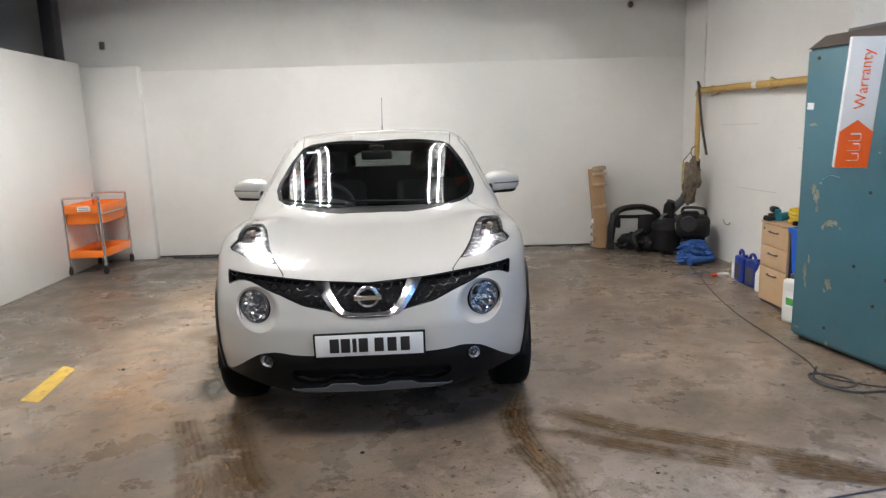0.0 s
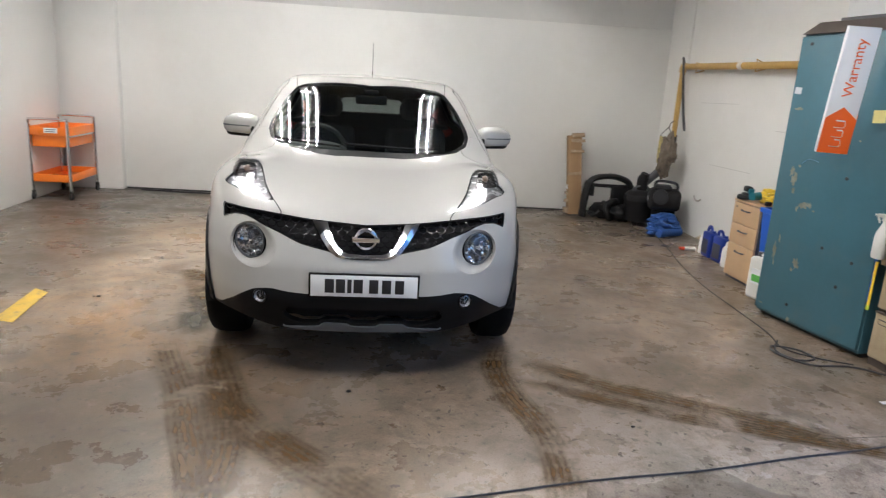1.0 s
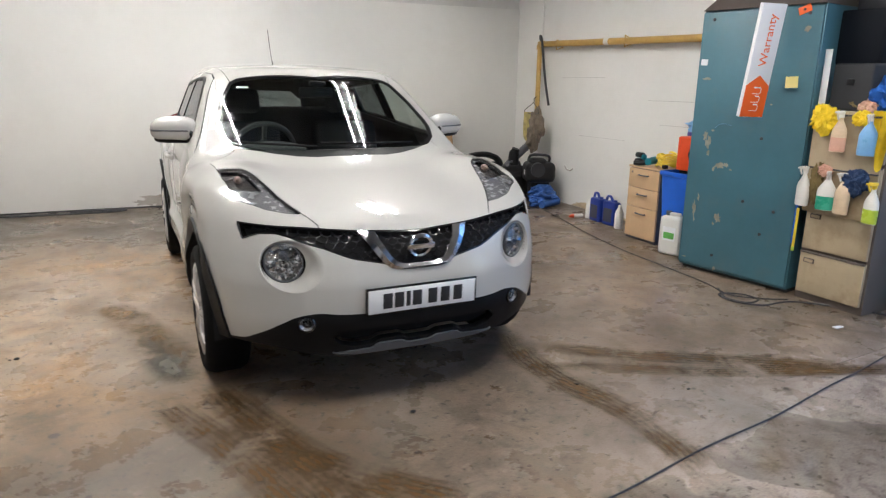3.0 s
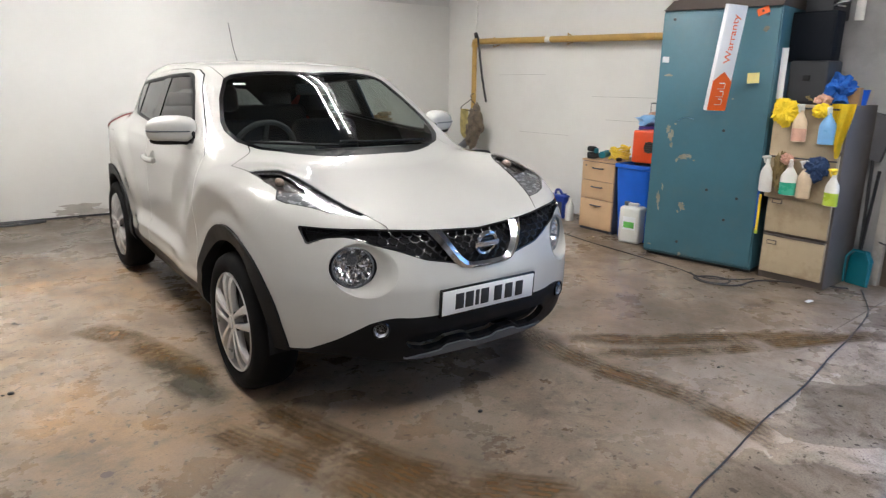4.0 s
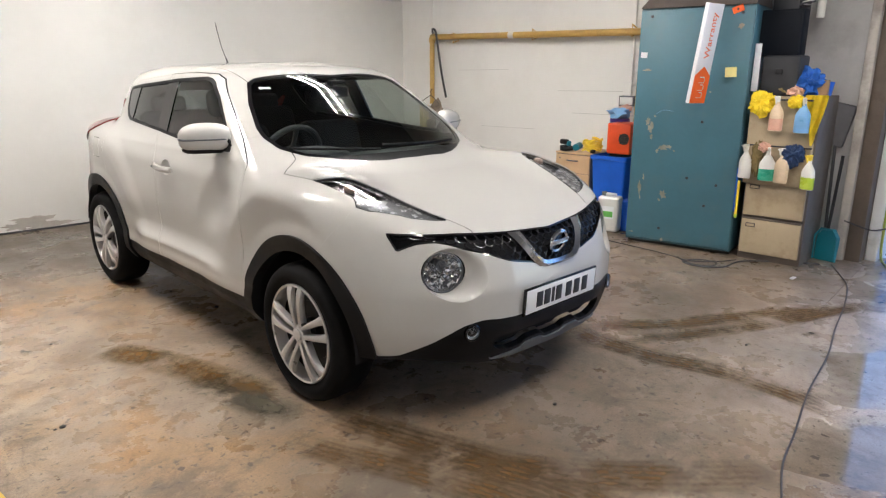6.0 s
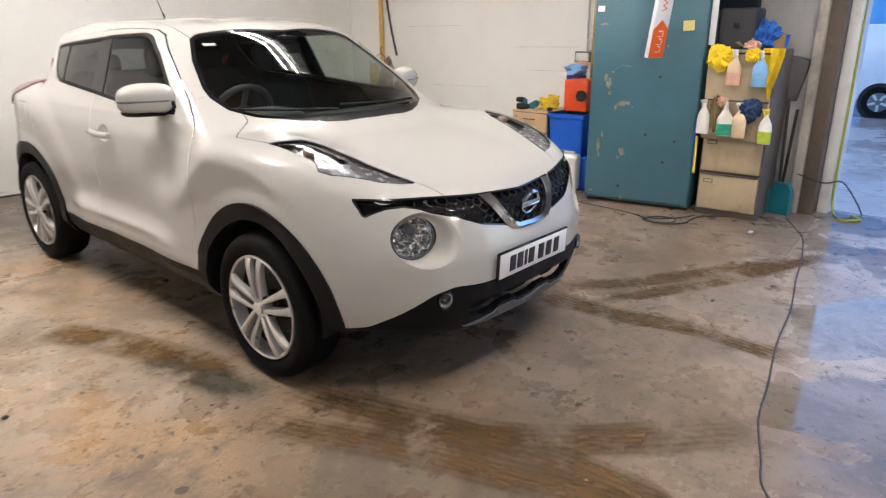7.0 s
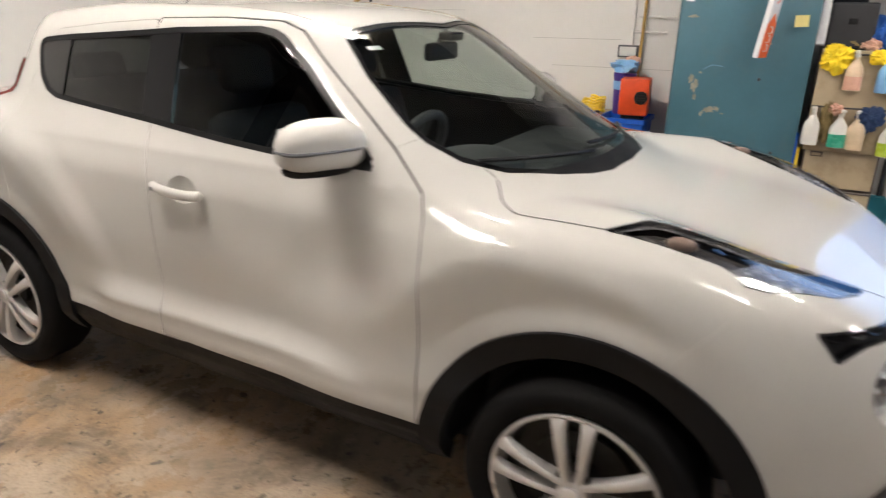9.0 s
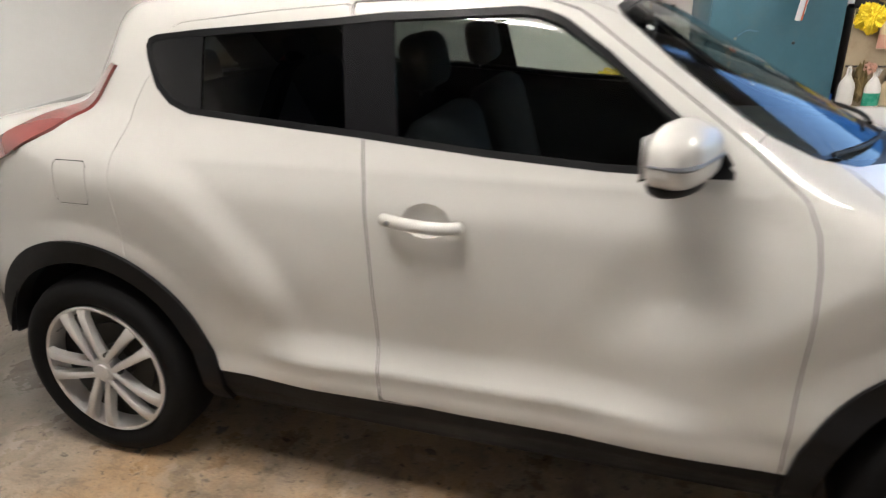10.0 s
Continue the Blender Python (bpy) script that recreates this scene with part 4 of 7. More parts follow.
for side in (-1, 1):
    k = rear_doors.P[:, 0] * side > 0
    c = rear_doors.pick(rear_doors.T[k[rear_doors.T].all(1)])
    skin_part("rear_door", c, M["paint"], car, label="pearl white closed rear door with a hidden handle")
f = np.where(s_abs(skin.P[:, 0]) > 0.6, FLAP(skin.P[:, 1], skin.P[:, 2]), 9.0)
flap, skin = skin.cut(np.where(skin.P[:, 0] < 0, f, 9.0) + 0.0012)
_, skin = skin.cut(np.where((s_abs(skin.P[:, 0]) > 0.6) & (skin.P[:, 0] < 0), FLAP(skin.P[:, 1], skin.P[:, 2]), 9.0) - 0.0012)
skin_part("fuel_flap", flap, M["paint"], car)
# roof seam, tailgate, then fenders and quarters
ROOF_EDGE = curve([1.7, 1.85, 2.2, 2.8, 3.3, 3.8], [0.50, 0.525, 0.545, 0.54, 0.52, 0.48])
f = np.where(skin.P[:, 2] > 1.38, s_abs(skin.P[:, 0]) - ROOF_EDGE(skin.P[:, 1]), 9.0)
f = np.maximum(f, skin.P[:, 1] - 3.60)
roof, skin = skin.cut(f + 0.0025)
f = np.where(skin.P[:, 2] > 1.38, s_abs(skin.P[:, 0]) - ROOF_EDGE(skin.P[:, 1]), 9.0)
_, skin = skin.cut(np.maximum(f, skin.P[:, 1] - 3.60) - 0.0025)
skin_part("roof", roof, M["paint"], car)
gate, skin = skin.cut(3.62 + 0.25 * np.maximum(s_abs(skin.P[:, 0]) - 0.45, 0) - skin.P[:, 1])
skin_part("tailgate", gate, M["paint"], car)
# joint between the front bumper and the wing, behind the lamp
def wing_joint(s):
    return np.where(s.P[:, 1] < 1.0, s.P[:, 1] - (0.545 + 0.9 * np.maximum(0.905 - s.P[:, 2], 0)), 1.0)


nose, skin = skin.cut(wing_joint(skin) + 0.0002)
_, skin = skin.cut(wing_joint(skin) - 0.0002)
skin_part("front_bumper", nose, M["paint"], car, label="pearl white painted bumper")
wings, skin = skin.cut(skin.P[:, 1] - (1.444 + 0.43 * (s_abs(skin.P[:, 0]) - 0.656)) + 0.0008)
_, skin = skin.cut(skin.P[:, 1] - (1.444 + 0.43 * (s_abs(skin.P[:, 0]) - 0.656)) - 0.0008)
for side in (-1, 1):
    for name, panel in (("front_wing", wings), ("side_frame", skin)):
        k = panel.P[:, 0] * side > 0
        skin_part(name, panel.pick(panel.T[k[panel.T].all(1)]), M["paint"], car)

# glass, pillars and lamps
skin_part("windscreen", screen.inward(0.006), M["screen"], car, 0.0, "clear windscreen reflecting the strip lights")
edge = screen.cut(-(SCREEN(s_abs(screen.P[:, 0]), screen.P[:, 1]) + 0.022))[0]
skin_part("windscreen_seal", edge.inward(0.004), M["gloss_black"], car, 0.01, "black printed screen border")
cowl = screen.cut(screen.P[:, 1] - (1.05 + 0.5 * screen.P[:, 0] ** 2))[0]
skin_part("cowl", cowl.inward(0.002), M["trim"], car, 0.02, "black plastic cowl grille")
for side in (-1, 1):
    k = glazing.P[:, 0] * side > 0
    g = glazing.pick(glazing.T[k[glazing.T].all(1)])
    skin_part("window_trim", g.cut(-(WINDOWS(g.P[:, 1], g.P[:, 2]) + 0.018))[0].inward(0.001), M["trim"], car, 0.015, "black window seal")
    front, rest = g.cut(g.P[:, 1] - (2.325 + 0.16 * (g.P[:, 2] - 1.12)))
    skin_part("front_window", front.inward(0.007), M["side_glass"], car, 0.0)
    pillar, rest = rest.cut(rest.P[:, 1] - (2.475 + 0.16 * (rest.P[:, 2] - 1.14)))
    skin_part("door_pillar", pillar.inward(0.003), M["gloss_black"], car, 0.01, "gloss black door pillar")
    rear, rest = rest.cut(rest.P[:, 1] - (2.945 + 0.09 * (rest.P[:, 2] - 1.18)))
    skin_part("rear_window", rear.inward(0.007), M["privacy"], car, 0.0, "dark privacy glass")
    skin_part("hidden_handle_panel", rest.inward(0.003), M["gloss_black"], car, 0.01)
    k = lamp.P[:, 0] * side > 0
    c = lamp.pick(lamp.T[k[lamp.T].all(1)])
    lamp_ob = skin_part("sidelight", Skin(c.P + c.N * 0.006, c.N, c.T), M["lens"], car, 0.02, "boomerang sidelight with clear lens")
    dark, lower = c.cut(LAMP_DARK(s_abs(c.P[:, 0]), c.P[:, 1]))
    skin_part("lamp_housing", dark.inward(0.030), M["lamp_dark"], lamp_ob, 0.0, "dark lamp housing")
    skin_part("lamp_reflector", lower.inward(0.012), M["lamp_silver"], lamp_ob, 0.0, "silver indicator reflector")
    b = Shape()
    b.blob((side * 0.668, 0.70, 0.998), (0.017, 0.036, 0.020), 1, 0.05)
    low_f = LAMP_DARK(s_abs(c.P[:, 0]), c.P[:, 1])
    chevron = c.cut(np.maximum(np.abs(low_f - 0.006) - 0.005, np.maximum(LAMP(s_abs(c.P[:, 0]), c.P[:, 1]) + 0.004, np.maximum(c.P[:, 1] - 0.60, np.maximum(s_abs(c.P[:, 0]) - 0.712, 0.594 - s_abs(c.P[:, 0]))))))[0]
    skin_part("lamp_strip", largest(chevron).inward(0.004), M["chrome"], lamp_ob, 0.006, "bright chrome strip")
    rim = c.cut(-(LAMP(s_abs(c.P[:, 0]), c.P[:, 1]) + 0.004))[0]
    skin_part("lamp_seal", rim.inward(0.001), M["gloss_black"], lamp_ob, 0.01)
    part("bulb_cover", b, M["amber"], lamp_ob, "amber bulb cover")
    k = tail_lamp.P[:, 0] * side > 0
    c = tail_lamp.pick(tail_lamp.T[k[tail_lamp.T].all(1)])
    skin_part("tail_lamp", Skin(c.P + c.N * 0.010, c.N, c.T), M["red_lens"], car, 0.03, "red boomerang tail lamp")
skin_part("rear_screen", back_glass.inward(0.006), M["privacy"], car, 0.0, "dark rear screen")

# headlamp bowls and lenses
for side in (-1, 1):
    bowl, n = Shape(), 40
    rings = []
    for ring in range(6):
        t = ring / 5
        row = []
        for i in range(n):
            a = 2 * math.pi * i / n
            ox, oz = (HEAD[0] - 0.022) + 0.108 * 1.12 * math.cos(a), HEAD[1] - 0.004 + 0.108 * math.sin(a)
            oy = nose_y(ox, oz)
            ix, iz, iy = HEAD[0] + 0.086 * math.cos(a), HEAD[1] + 0.086 * math.sin(a), 0.212 + 0.52 * 0.086 * math.cos(a)
            w = t * t * (3 - 2 * t)
            row.append(bowl.bm.verts.new((side * (ox + (ix - ox) * t), oy + (iy - oy) * w + 0.0, oz + (iz - oz) * t)))
        rings.append(row)
    for p, q in zip(rings, rings[1:]):
        for i in range(n):
            bowl.bm.faces.new((p[i], p[(i + 1) % n], q[(i + 1) % n], q[i]))
    head = part("headlamp", bowl, M["paint"], car, "round headlamp in a white bowl", 80)
    m = Matrix.Translation((side * HEAD[0], 0.212, HEAD[1])) @ Matrix.Rotation(side * 0.50, 4, "Z") @ Matrix.Rotation(math.pi / 2, 4, "X")
    part("headlamp_ring", Shape().lathe([(0.087, 0.0), (0.087, 0.006), (0.084, 0.008), (0.081, 0.0), (0.080, -0.01)], 40, m), M["skid"], head)
    part("headlamp_lens", Shape().lathe([(0.080, 0.006), (0.070, 0.013), (0.05, 0.019), (0.025, 0.022), (0, 0.023)], 40, m), M["lens"], head, "clear domed lens", 80)
    r, rng = Shape(), random.Random(4)
    rings, n = [], 26
    for rad, z in ((0.080, -0.002), (0.074, -0.016), (0.064, -0.030), (0.052, -0.040), (0.039, -0.050), (0.026, -0.056), (0.012, -0.058)):
        rings.append([r.bm.verts.new(m @ Vector(((rad + rng.uniform(-0.003, 0.003)) * math.cos(2 * math.pi * k / n), (rad + rng.uniform(-0.003, 0.003)) * math.sin(2 * math.pi * k / n), z + rng.uniform(-0.014, 0.014) * (rad < 0.08)))) for k in range(n)])
    for p, q in zip(rings, rings[1:]):
        for k in range(n):
            r.bm.faces.new((p[k], p[(k + 1) % n], q[(k + 1) % n], q[k]))
    r.bm.faces.new(rings[-1])
    part("headlamp_reflector", r, M["reflector"], head, "crumpled silver reflector", 8)
    lens_m = m @ Matrix.Translation((0.004 * side, 0.028, 0))
    part("headlamp_shade", Shape().lathe([(0.022, -0.05), (0.023, -0.020), (0.020, -0.014), (0.010, -0.010), (0, -0.009)], 24, lens_m), M["skid"], head, "round grey bulb shade")

# grille mesh, chrome V and badge
def on_nose(x, z, d=0.0):
    return Vector((x, nose_y(abs(x), z) + d, z))


meshes, pitch_x, pitch_z = [Shape(), Shape(), Shape()], 0.046, 0.0235
for row in range(-1, 10):
    z = 0.665 + row * pitch_z
    for i in range(-17, 18):
        x = (i + 0.5 * (row % 2)) * pitch_x
        if abs(x) > 0.712 or float(GRILLE(np.array(abs(x)), np.array(z))) > -0.008:
            continue
        a = [on_nose(x + dx * pitch_x, z + dz * pitch_z, 0.014) for dx, dz in ((-0.36, 0.45), (-0.5, 0.0), (-0.30, -0.42), (0.0, -0.52), (0.30, -0.42), (0.5, 0.0), (0.36, 0.45))]
        v = 0.118 + 0.56 * (z - 0.69)
        meshes[0 if x < -v else 2 if x > v else 1].tube(a, 0.0034, 5)
for bars in meshes:
    part("grille_mesh", bars, M["mesh_black"], car, "gloss black scalloped grille mesh")
outer = [(0.262, 0.836), (0.236, 0.795), (0.205, 0.748), (0.172, 0.703), (0.140, 0.678), (0.095, 0.669), (0.0, 0.667)]
inner = [(0.190, 0.833), (0.176, 0.797), (0.156, 0.760), (0.132, 0.724), (0.108, 0.703), (0.080, 0.694), (0.0, 0.692)]
g, lines = Shape(), []
for pts, lift in ((outer, 0.016), (outer, -0.004), ([((a[0] + b[0]) / 2, (a[1] + b[1]) / 2) for a, b in zip(outer, inner)], -0.016), (inner, -0.004), (inner, 0.016)):
    row = [on_nose(x, z, lift) for x, z in pts] + [on_nose(-x, z, lift) for x, z in pts[-2::-1]]
    lines.append([g.bm.verts.new(p) for p in row])
for p, q in zip(lines, lines[1:]):
    for k in range(len(p) - 1):
        g.bm.faces.new((p[k], p[k + 1], q[k + 1], q[k]))
part("grille_bar", g, M["chrome"], car, "bevelled chrome V shaped grille bar", 20)
bz = 0.768
by = nose_y(0, bz) - 0.012
m = Matrix.Translation((0, by, bz)) @ Matrix.Rotation(math.pi / 2 + 0.30, 4, "X")
badge = Shape()
badge.lathe([(0.058, 0), (0.058, 0.010), (0.052, 0.016), (0.043, 0.012), (0.042, 0)], 36, m)
badge.box((0, 0, 0), (0.132, 0.027, 0.014), 0.004, m @ Matrix.Translation((0, 0, 0.010)))
part("badge", badge, M["chrome"], car, "chrome ring badge with a cross bar")
part("badge_backing", Shape().lathe([(0.046, -0.004), (0.046, 0.002), (0, 0.002)], 30, m), M["gloss_black"], car)

# plate with dark bars in place of its characters
pm = Matrix.Translation((0, 0.028, 0.541)) @ Matrix.Rotation(math.pi / 2 + 0.06, 4, "X")
plate = part("number_plate", Shape().box((0, 0, 0), (0.535, 0.125, 0.012), 0.004, pm), M["gloss_black"], car, "white number plate in a black holder")
part("plate_face", Shape().box((0, 0, 0), (0.515, 0.108, 0.004), 0.001, pm @ Matrix.Translation((0, 0, 0.007))), M["plate"], plate)
for x in (-0.168, -0.115, -0.072, -0.03, 0.045, 0.107, 0.17):
    part("plate_bar", Shape().box((0, 0, 0), (0.020 if x == -0.072 else 0.044, 0.070, 0.002), 0.0004, pm @ Matrix.Translation((x, 0, 0.0095))), M["ink"], plate)

# skirt details: lower mouth, skid plate, fog lamps
for side in (-1, 1):
    x, z = side * 0.508, 0.454
    m = Matrix.Translation((x, nose_y(abs(x), z) - 0.004, z)) @ Matrix.Rotation(side * 0.3, 4, "Z") @ Matrix.Rotation(math.pi / 2, 4, "X")
    fog = part("fog_lamp", Shape().lathe([(0.037, -0.01), (0.037, 0.004), (0.033, 0.007), (0.030, 0.0)], 28, m), M["gloss_black"], car, "small round fog lamp")
    part("fog_reflector", Shape().lathe([(0.030, 0.003), (0.024, -0.004), (0.014, -0.010), (0.006, -0.004), (0, -0.003)], 28, m), M["lamp_silver"], fog, "silver fog lamp reflector")
    part("fog_lens", Shape().lathe([(0.031, 0.004), (0.018, 0.010), (0, 0.012)], 28, m), M["lens"], fog)

# arch liners and floor pan
for y, z in WHEELS:
    for side in (-1, 1):
        m = Matrix.Translation((side * 0.52, y, z)) @ Matrix.Rotation(side * math.pi / 2, 4, "Y")
        liner = Shape().lathe([(0.0, 0.0), (0.36, 0.0), (0.40, 0.02), (0.402, 0.33)], 48, m)
        bmesh.ops.bisect_plane(liner.bm, geom=liner.bm.verts[:] + liner.bm.edges[:] + liner.bm.faces[:], plane_co=(0, 0, 0.30 if y < 2 else 0.41), plane_no=(0, 0, -1), clear_outer=True)
        part("arch_liner", liner, M["inner"], car)
pan = Shape().box((0, 2.12, 0.245), (1.30, 1.9, 0.05), 0.02).box((0, 2.1, 0.27), (1.0, 3.2, 0.05), 0.02)
pan.box((0, 0.72, 0.30), (1.0, 0.8, 0.04), 0.02).box((0, 3.60, 0.26), (1.1, 0.8, 0.06), 0.02).box((0, 0.855, 0.30), (1.3, 0.06, 0.06), 0.02).box((0, 3.385, 0.30), (1.3, 0.08, 0.07), 0.02)
part("floor_pan", pan, M["inner"], car)

# wheels
def spoke(m, off, side):
    """One of a pair of spokes, from hub to rim."""
    s = Shape()
    prof = [(0.024, 0.012, 0.010, 0.036), (0.06, 0.0125, 0.016, 0.036), (0.10, 0.0135, 0.021, 0.034), (0.15, 0.0155, 0.024, 0.030), (0.195, 0.0185, 0.021, 0.026), (0.216, 0.023, 0.014, 0.022), (0.228, 0.030, 0.006, 0.016)]
    rows = []
    for r, w, h, d in prof:
        c = off * (0.46 + 3.0 * (r - 0.03))
        rows.append([s.bm.verts.new(m @ Vector(p)) for p in ((c - w, r, h - d), (c - w * 0.86, r, h - 0.004), (c - w * 0.45, r, h), (c + w * 0.45, r, h), (c + w * 0.86, r, h - 0.004), (c + w, r, h - d))])
    for p, q in zip(rows, rows[1:]):
        for i in range(6):
            s.bm.faces.new((p[i], p[(i + 1) % 6], q[(i + 1) % 6], q[i]))
    return s


def wheel_at(x, y, side):
    base = Matrix.Translation((x, y, 0.33)) @ Matrix.Rotation(side * math.pi / 2, 4, "Y") @ Matrix.Rotation(-side * -1 * math.pi / 2 + (0.06 if y < 2 else 0.35), 4, "Z")
    barrel = Shape().lathe([(0.0, -0.10), (0.15, -0.10), (0.19, -0.09), (0.215, -0.06), (0.222, -0.02), (0.226, 0.004)], 48, base)
    w = part("wheel", barrel, M["dark_metal"], car, "silver five twin spoke alloy wheel")
    part("brake_disc", Shape().lathe([(0.0, -0.055), (0.06, -0.05), (0.065, -0.072), (0.14, -0.072), (0.14, -0.082), (0, -0.082)], 40, base), M["dark_metal"], w)
    tyre = Shape().lathe([(0.214, -0.16), (0.235, -0.185), (0.28, -0.198), (0.315, -0.185), (0.329, -0.155), (0.331, -0.12), (0.3305, -0.09), (0.331, -0.06), (0.329, -0.025),
                          (0.316, 0.004), (0.30, 0.013), (0.288, 0.018), (0.268, 0.017), (0.252, 0.011), (0.241, 0.004), (0.234, -0.004)], 64, base)
    part("tyre", tyre, M["rubber"], w, "black road tyre", 40)
    rim = Shape().lathe([(0.236, -0.004), (0.237, 0.006), (0.232, 0.011), (0.224, 0.008), (0.220, -0.004), (0.218, -0.02), (0.212, -0.05)], 64, base)
    hub = Shape().lathe([(0.046, -0.03), (0.047, 0.002), (0.042, 0.010), (0.031, 0.013), (0.030, 0.011), (0.028, 0.011), (0.027, 0.019), (0.020, 0.022), (0, 0.023)], 32, base)
    part("rim", rim, M["alloy"], w)
    part("hub", hub, M["alloy"], w)
    for i in range(5):
        for off in (-0.040, 0.040):
            part("spoke", spoke(base @ Matrix.Rotation(i * 2 * math.pi / 5, 4, "Z"), off, side), M["alloy"], w)
        a = (i + 0.5) * 2 * math.pi / 5
        part("wheel_nut", Shape().lathe([(0.009, -0.01), (0.009, 0.006), (0.006, 0.010), (0, 0.010)], 6, base @ Matrix.Translation((0.062 * math.sin(a), 0.062 * math.cos(a), 0))), M["dark_metal"], w)
    return w


for y, _z in WHEELS:
    for side in (-1, 1):
        wheel_at(side * 0.862, y, side)

# door mirrors, handles, wipers, aerial
for side in (-1, 1):
    b = bmesh.new()
    bmesh.ops.create_uvsphere(b, u_segments=40, v_segments=24, radius=1)
    for v in b.verts:
        x, y, z = (math.copysign(abs(q) ** 0.60, q) for q in v.co)
        out = max(0.0, x)
        z_top = 0.078 * (1 - 0.20 * out ** 2 - 0.08 * max(0, -x) ** 2) * (1 - 0.30 * max(0, -y))
        z_low = 0.064 * (1 - 0.08 * out)
        v.co = (x * 0.130, y * (0.066 if y < 0 else 0.046) * (1 - 0.15 * out ** 2), z * (z_top if z > 0 else z_low))
    at = Matrix.Translation((side * 0.868, 1.640, 1.166)) @ Matrix.Diagonal((side, 1, 1, 1)) @ Matrix.Rotation(0.40, 4, "Z")
    mir = part("door_mirror", Shape().add(b, at), M["paint"], car, "white swept back door mirror housing", 80)
    band = [at @ Vector(p) for p in ((-0.10, -0.060, -0.002), (-0.05, -0.0655, -0.002), (0.0, -0.0665, -0.002), (0.06, -0.0635, -0.002), (0.105, -0.052, -0.002), (0.127, -0.018, 0.0), (0.128, 0.02, 0.0))]
    part("indicator_strip", Shape().tube(bend(band, 4), [0.001] + [0.0042] * 11 + [0.006] * 8 + [0.004] * 4 + [0.002], 6), M["skid"], mir, "grey indicator strip")
    foot = Shape()
    foot.lathe([(0.0, -0.075), (0.098, -0.072), (0.112, -0.064), (0.118, -0.052), (0.110, -0.046), (0, -0.046)], 32, at @ Matrix.Diagonal((1, 0.46, 1, 1)))
    part("mirror_foot", foot, M["trim"], mir, "black underside of the mirror")
    arm = [at @ Vector((-0.06, -0.01, -0.055)), at @ Vector((-0.11, -0.02, -0.048)), (side * 0.752, 1.555, 1.135)]
    part("mirror_arm", Shape().tube(bend(arm, 6), [0.022] * 4 + [0.030] * 6 + [0.046] * 3, 12), M["trim"], mir, "black mirror arm")
    part("mirror_glass", Shape().box((0, 0, 0), (0.205, 0.004, 0.098), 0.002, at @ Matrix.Translation((0.0, 0.045, 0.004))), M["chrome"], mir, "mirror glass")
    if side in front_doors:
        d = front_doors[side]
        k = bowls.P[:, 0] * side > 0
        c = bowls.pick(bowls.T[k[bowls.T].all(1)])
        deep = 0.015 * np.sqrt(np.clip(1 - ((c.P[:, 1] - GRIP[0]) / GRIP[2]) ** 2 - ((c.P[:, 2] - GRIP[1]) / GRIP[3]) ** 2, 0, 1))
        cup = Shape()
        vs = [cup.bm.verts.new(p) for p in c.P - c.N * deep[:, None]]
        for t3 in c.T:
            cup.bm.faces.new([vs[i] for i in t3])
        part("handle_cup", cup, M["paint"], d, "rounded grip recess", 80)
        grip = [(side * 0.862, 2.35, 0.958), (side * 0.880, 2.30, 0.957), (side * 0.886, 2.24, 0.954), (side * 0.880, 2.18, 0.951), (side * 0.858, 2.135, 0.950)]
        part("door_handle", Shape().tube(bend(grip, 5), [0.014] + [0.017] * 19 + [0.010], 12, True, 1.0), M["paint"], d, "white bar door handle")
        part("lock", Shape().lathe([(0.007, 0), (0.007, 0.004), (0, 0.005)], 16, Matrix.Translation((side * 0.889, 2.325, 0.957)) @ Matrix.Rotation(side * math.pi / 2, 4, "Y")), M["skid"], d)
aer = Shape().tube(bend([(0, 3.02, 1.545), (0, 3.10, 1.66), (0, 3.17, 1.83)], 6), [0.005] * 3 + [0.0025] * 10, 8).lathe([(0.03, -0.012), (0.026, 0.004), (0.012, 0.016), (0, 0.02)], 20, Matrix.Translation((0, 3.02, 1.53)))
part("aerial", aer, M["trim"], car, "thin black roof aerial")


def glass_z(x, y):
    """Height of the screen at x, y."""
    return 1.05 + (y - 0.985 - 0.55 * x * x) / 1.72


for x0, x1 in ((0.42, -0.15), (-0.18, -0.60)):
    pts = [(x0 + (x1 - x0) * t, 1.06 + 0.55 * (x0 + (x1 - x0) * t) ** 2 + 0.03 * t, 0) for t in np.linspace(0, 1, 9)]
    part("wiper", Shape().tube([(x, y, glass_z(x, y) + 0.012) for x, y, _ in pts], 0.007, 6), M["trim"], car)
part("tax_sticker", Shape().box((0, 0, 0), (0.07, 0.002, 0.018), 0, Matrix.Translation((-0.455, 1.735, 1.405)) @ Matrix.Rotation(-1.0, 4, "X")), M["paper"], car)

# cabin: dashboard, wheel, seats, mirror
dash = Shape().box((0, 1.36, 0.93), (1.36, 0.46, 0.22), 0.09, None, 4).box((0, 1.20, 0.985), (1.20, 0.45, 0.06), 0.028, None, 3)
dash.blob((-0.36, 1.42, 1.05), (0.21, 0.16, 0.055), 0, 0.0)
part("dashboard", dash, M["dash"], car, "dark grey dashboard")
sw = Shape()
m = Matrix.Translation((-0.36, 1.66, 1.03)) @ Matrix.Rotation(-1.12, 4, "X")
sw.tube([m @ Vector((0.185 * math.cos(a), 0.185 * math.sin(a), 0)) for a in np.linspace(0, 2 * math.pi, 41)], 0.016, 10, False)
sw.lathe([(0.07, 0.0), (0.06, 0.02), (0, 0.026)], 24, m @ Matrix.Translation((0, -0.01, -0.01)))
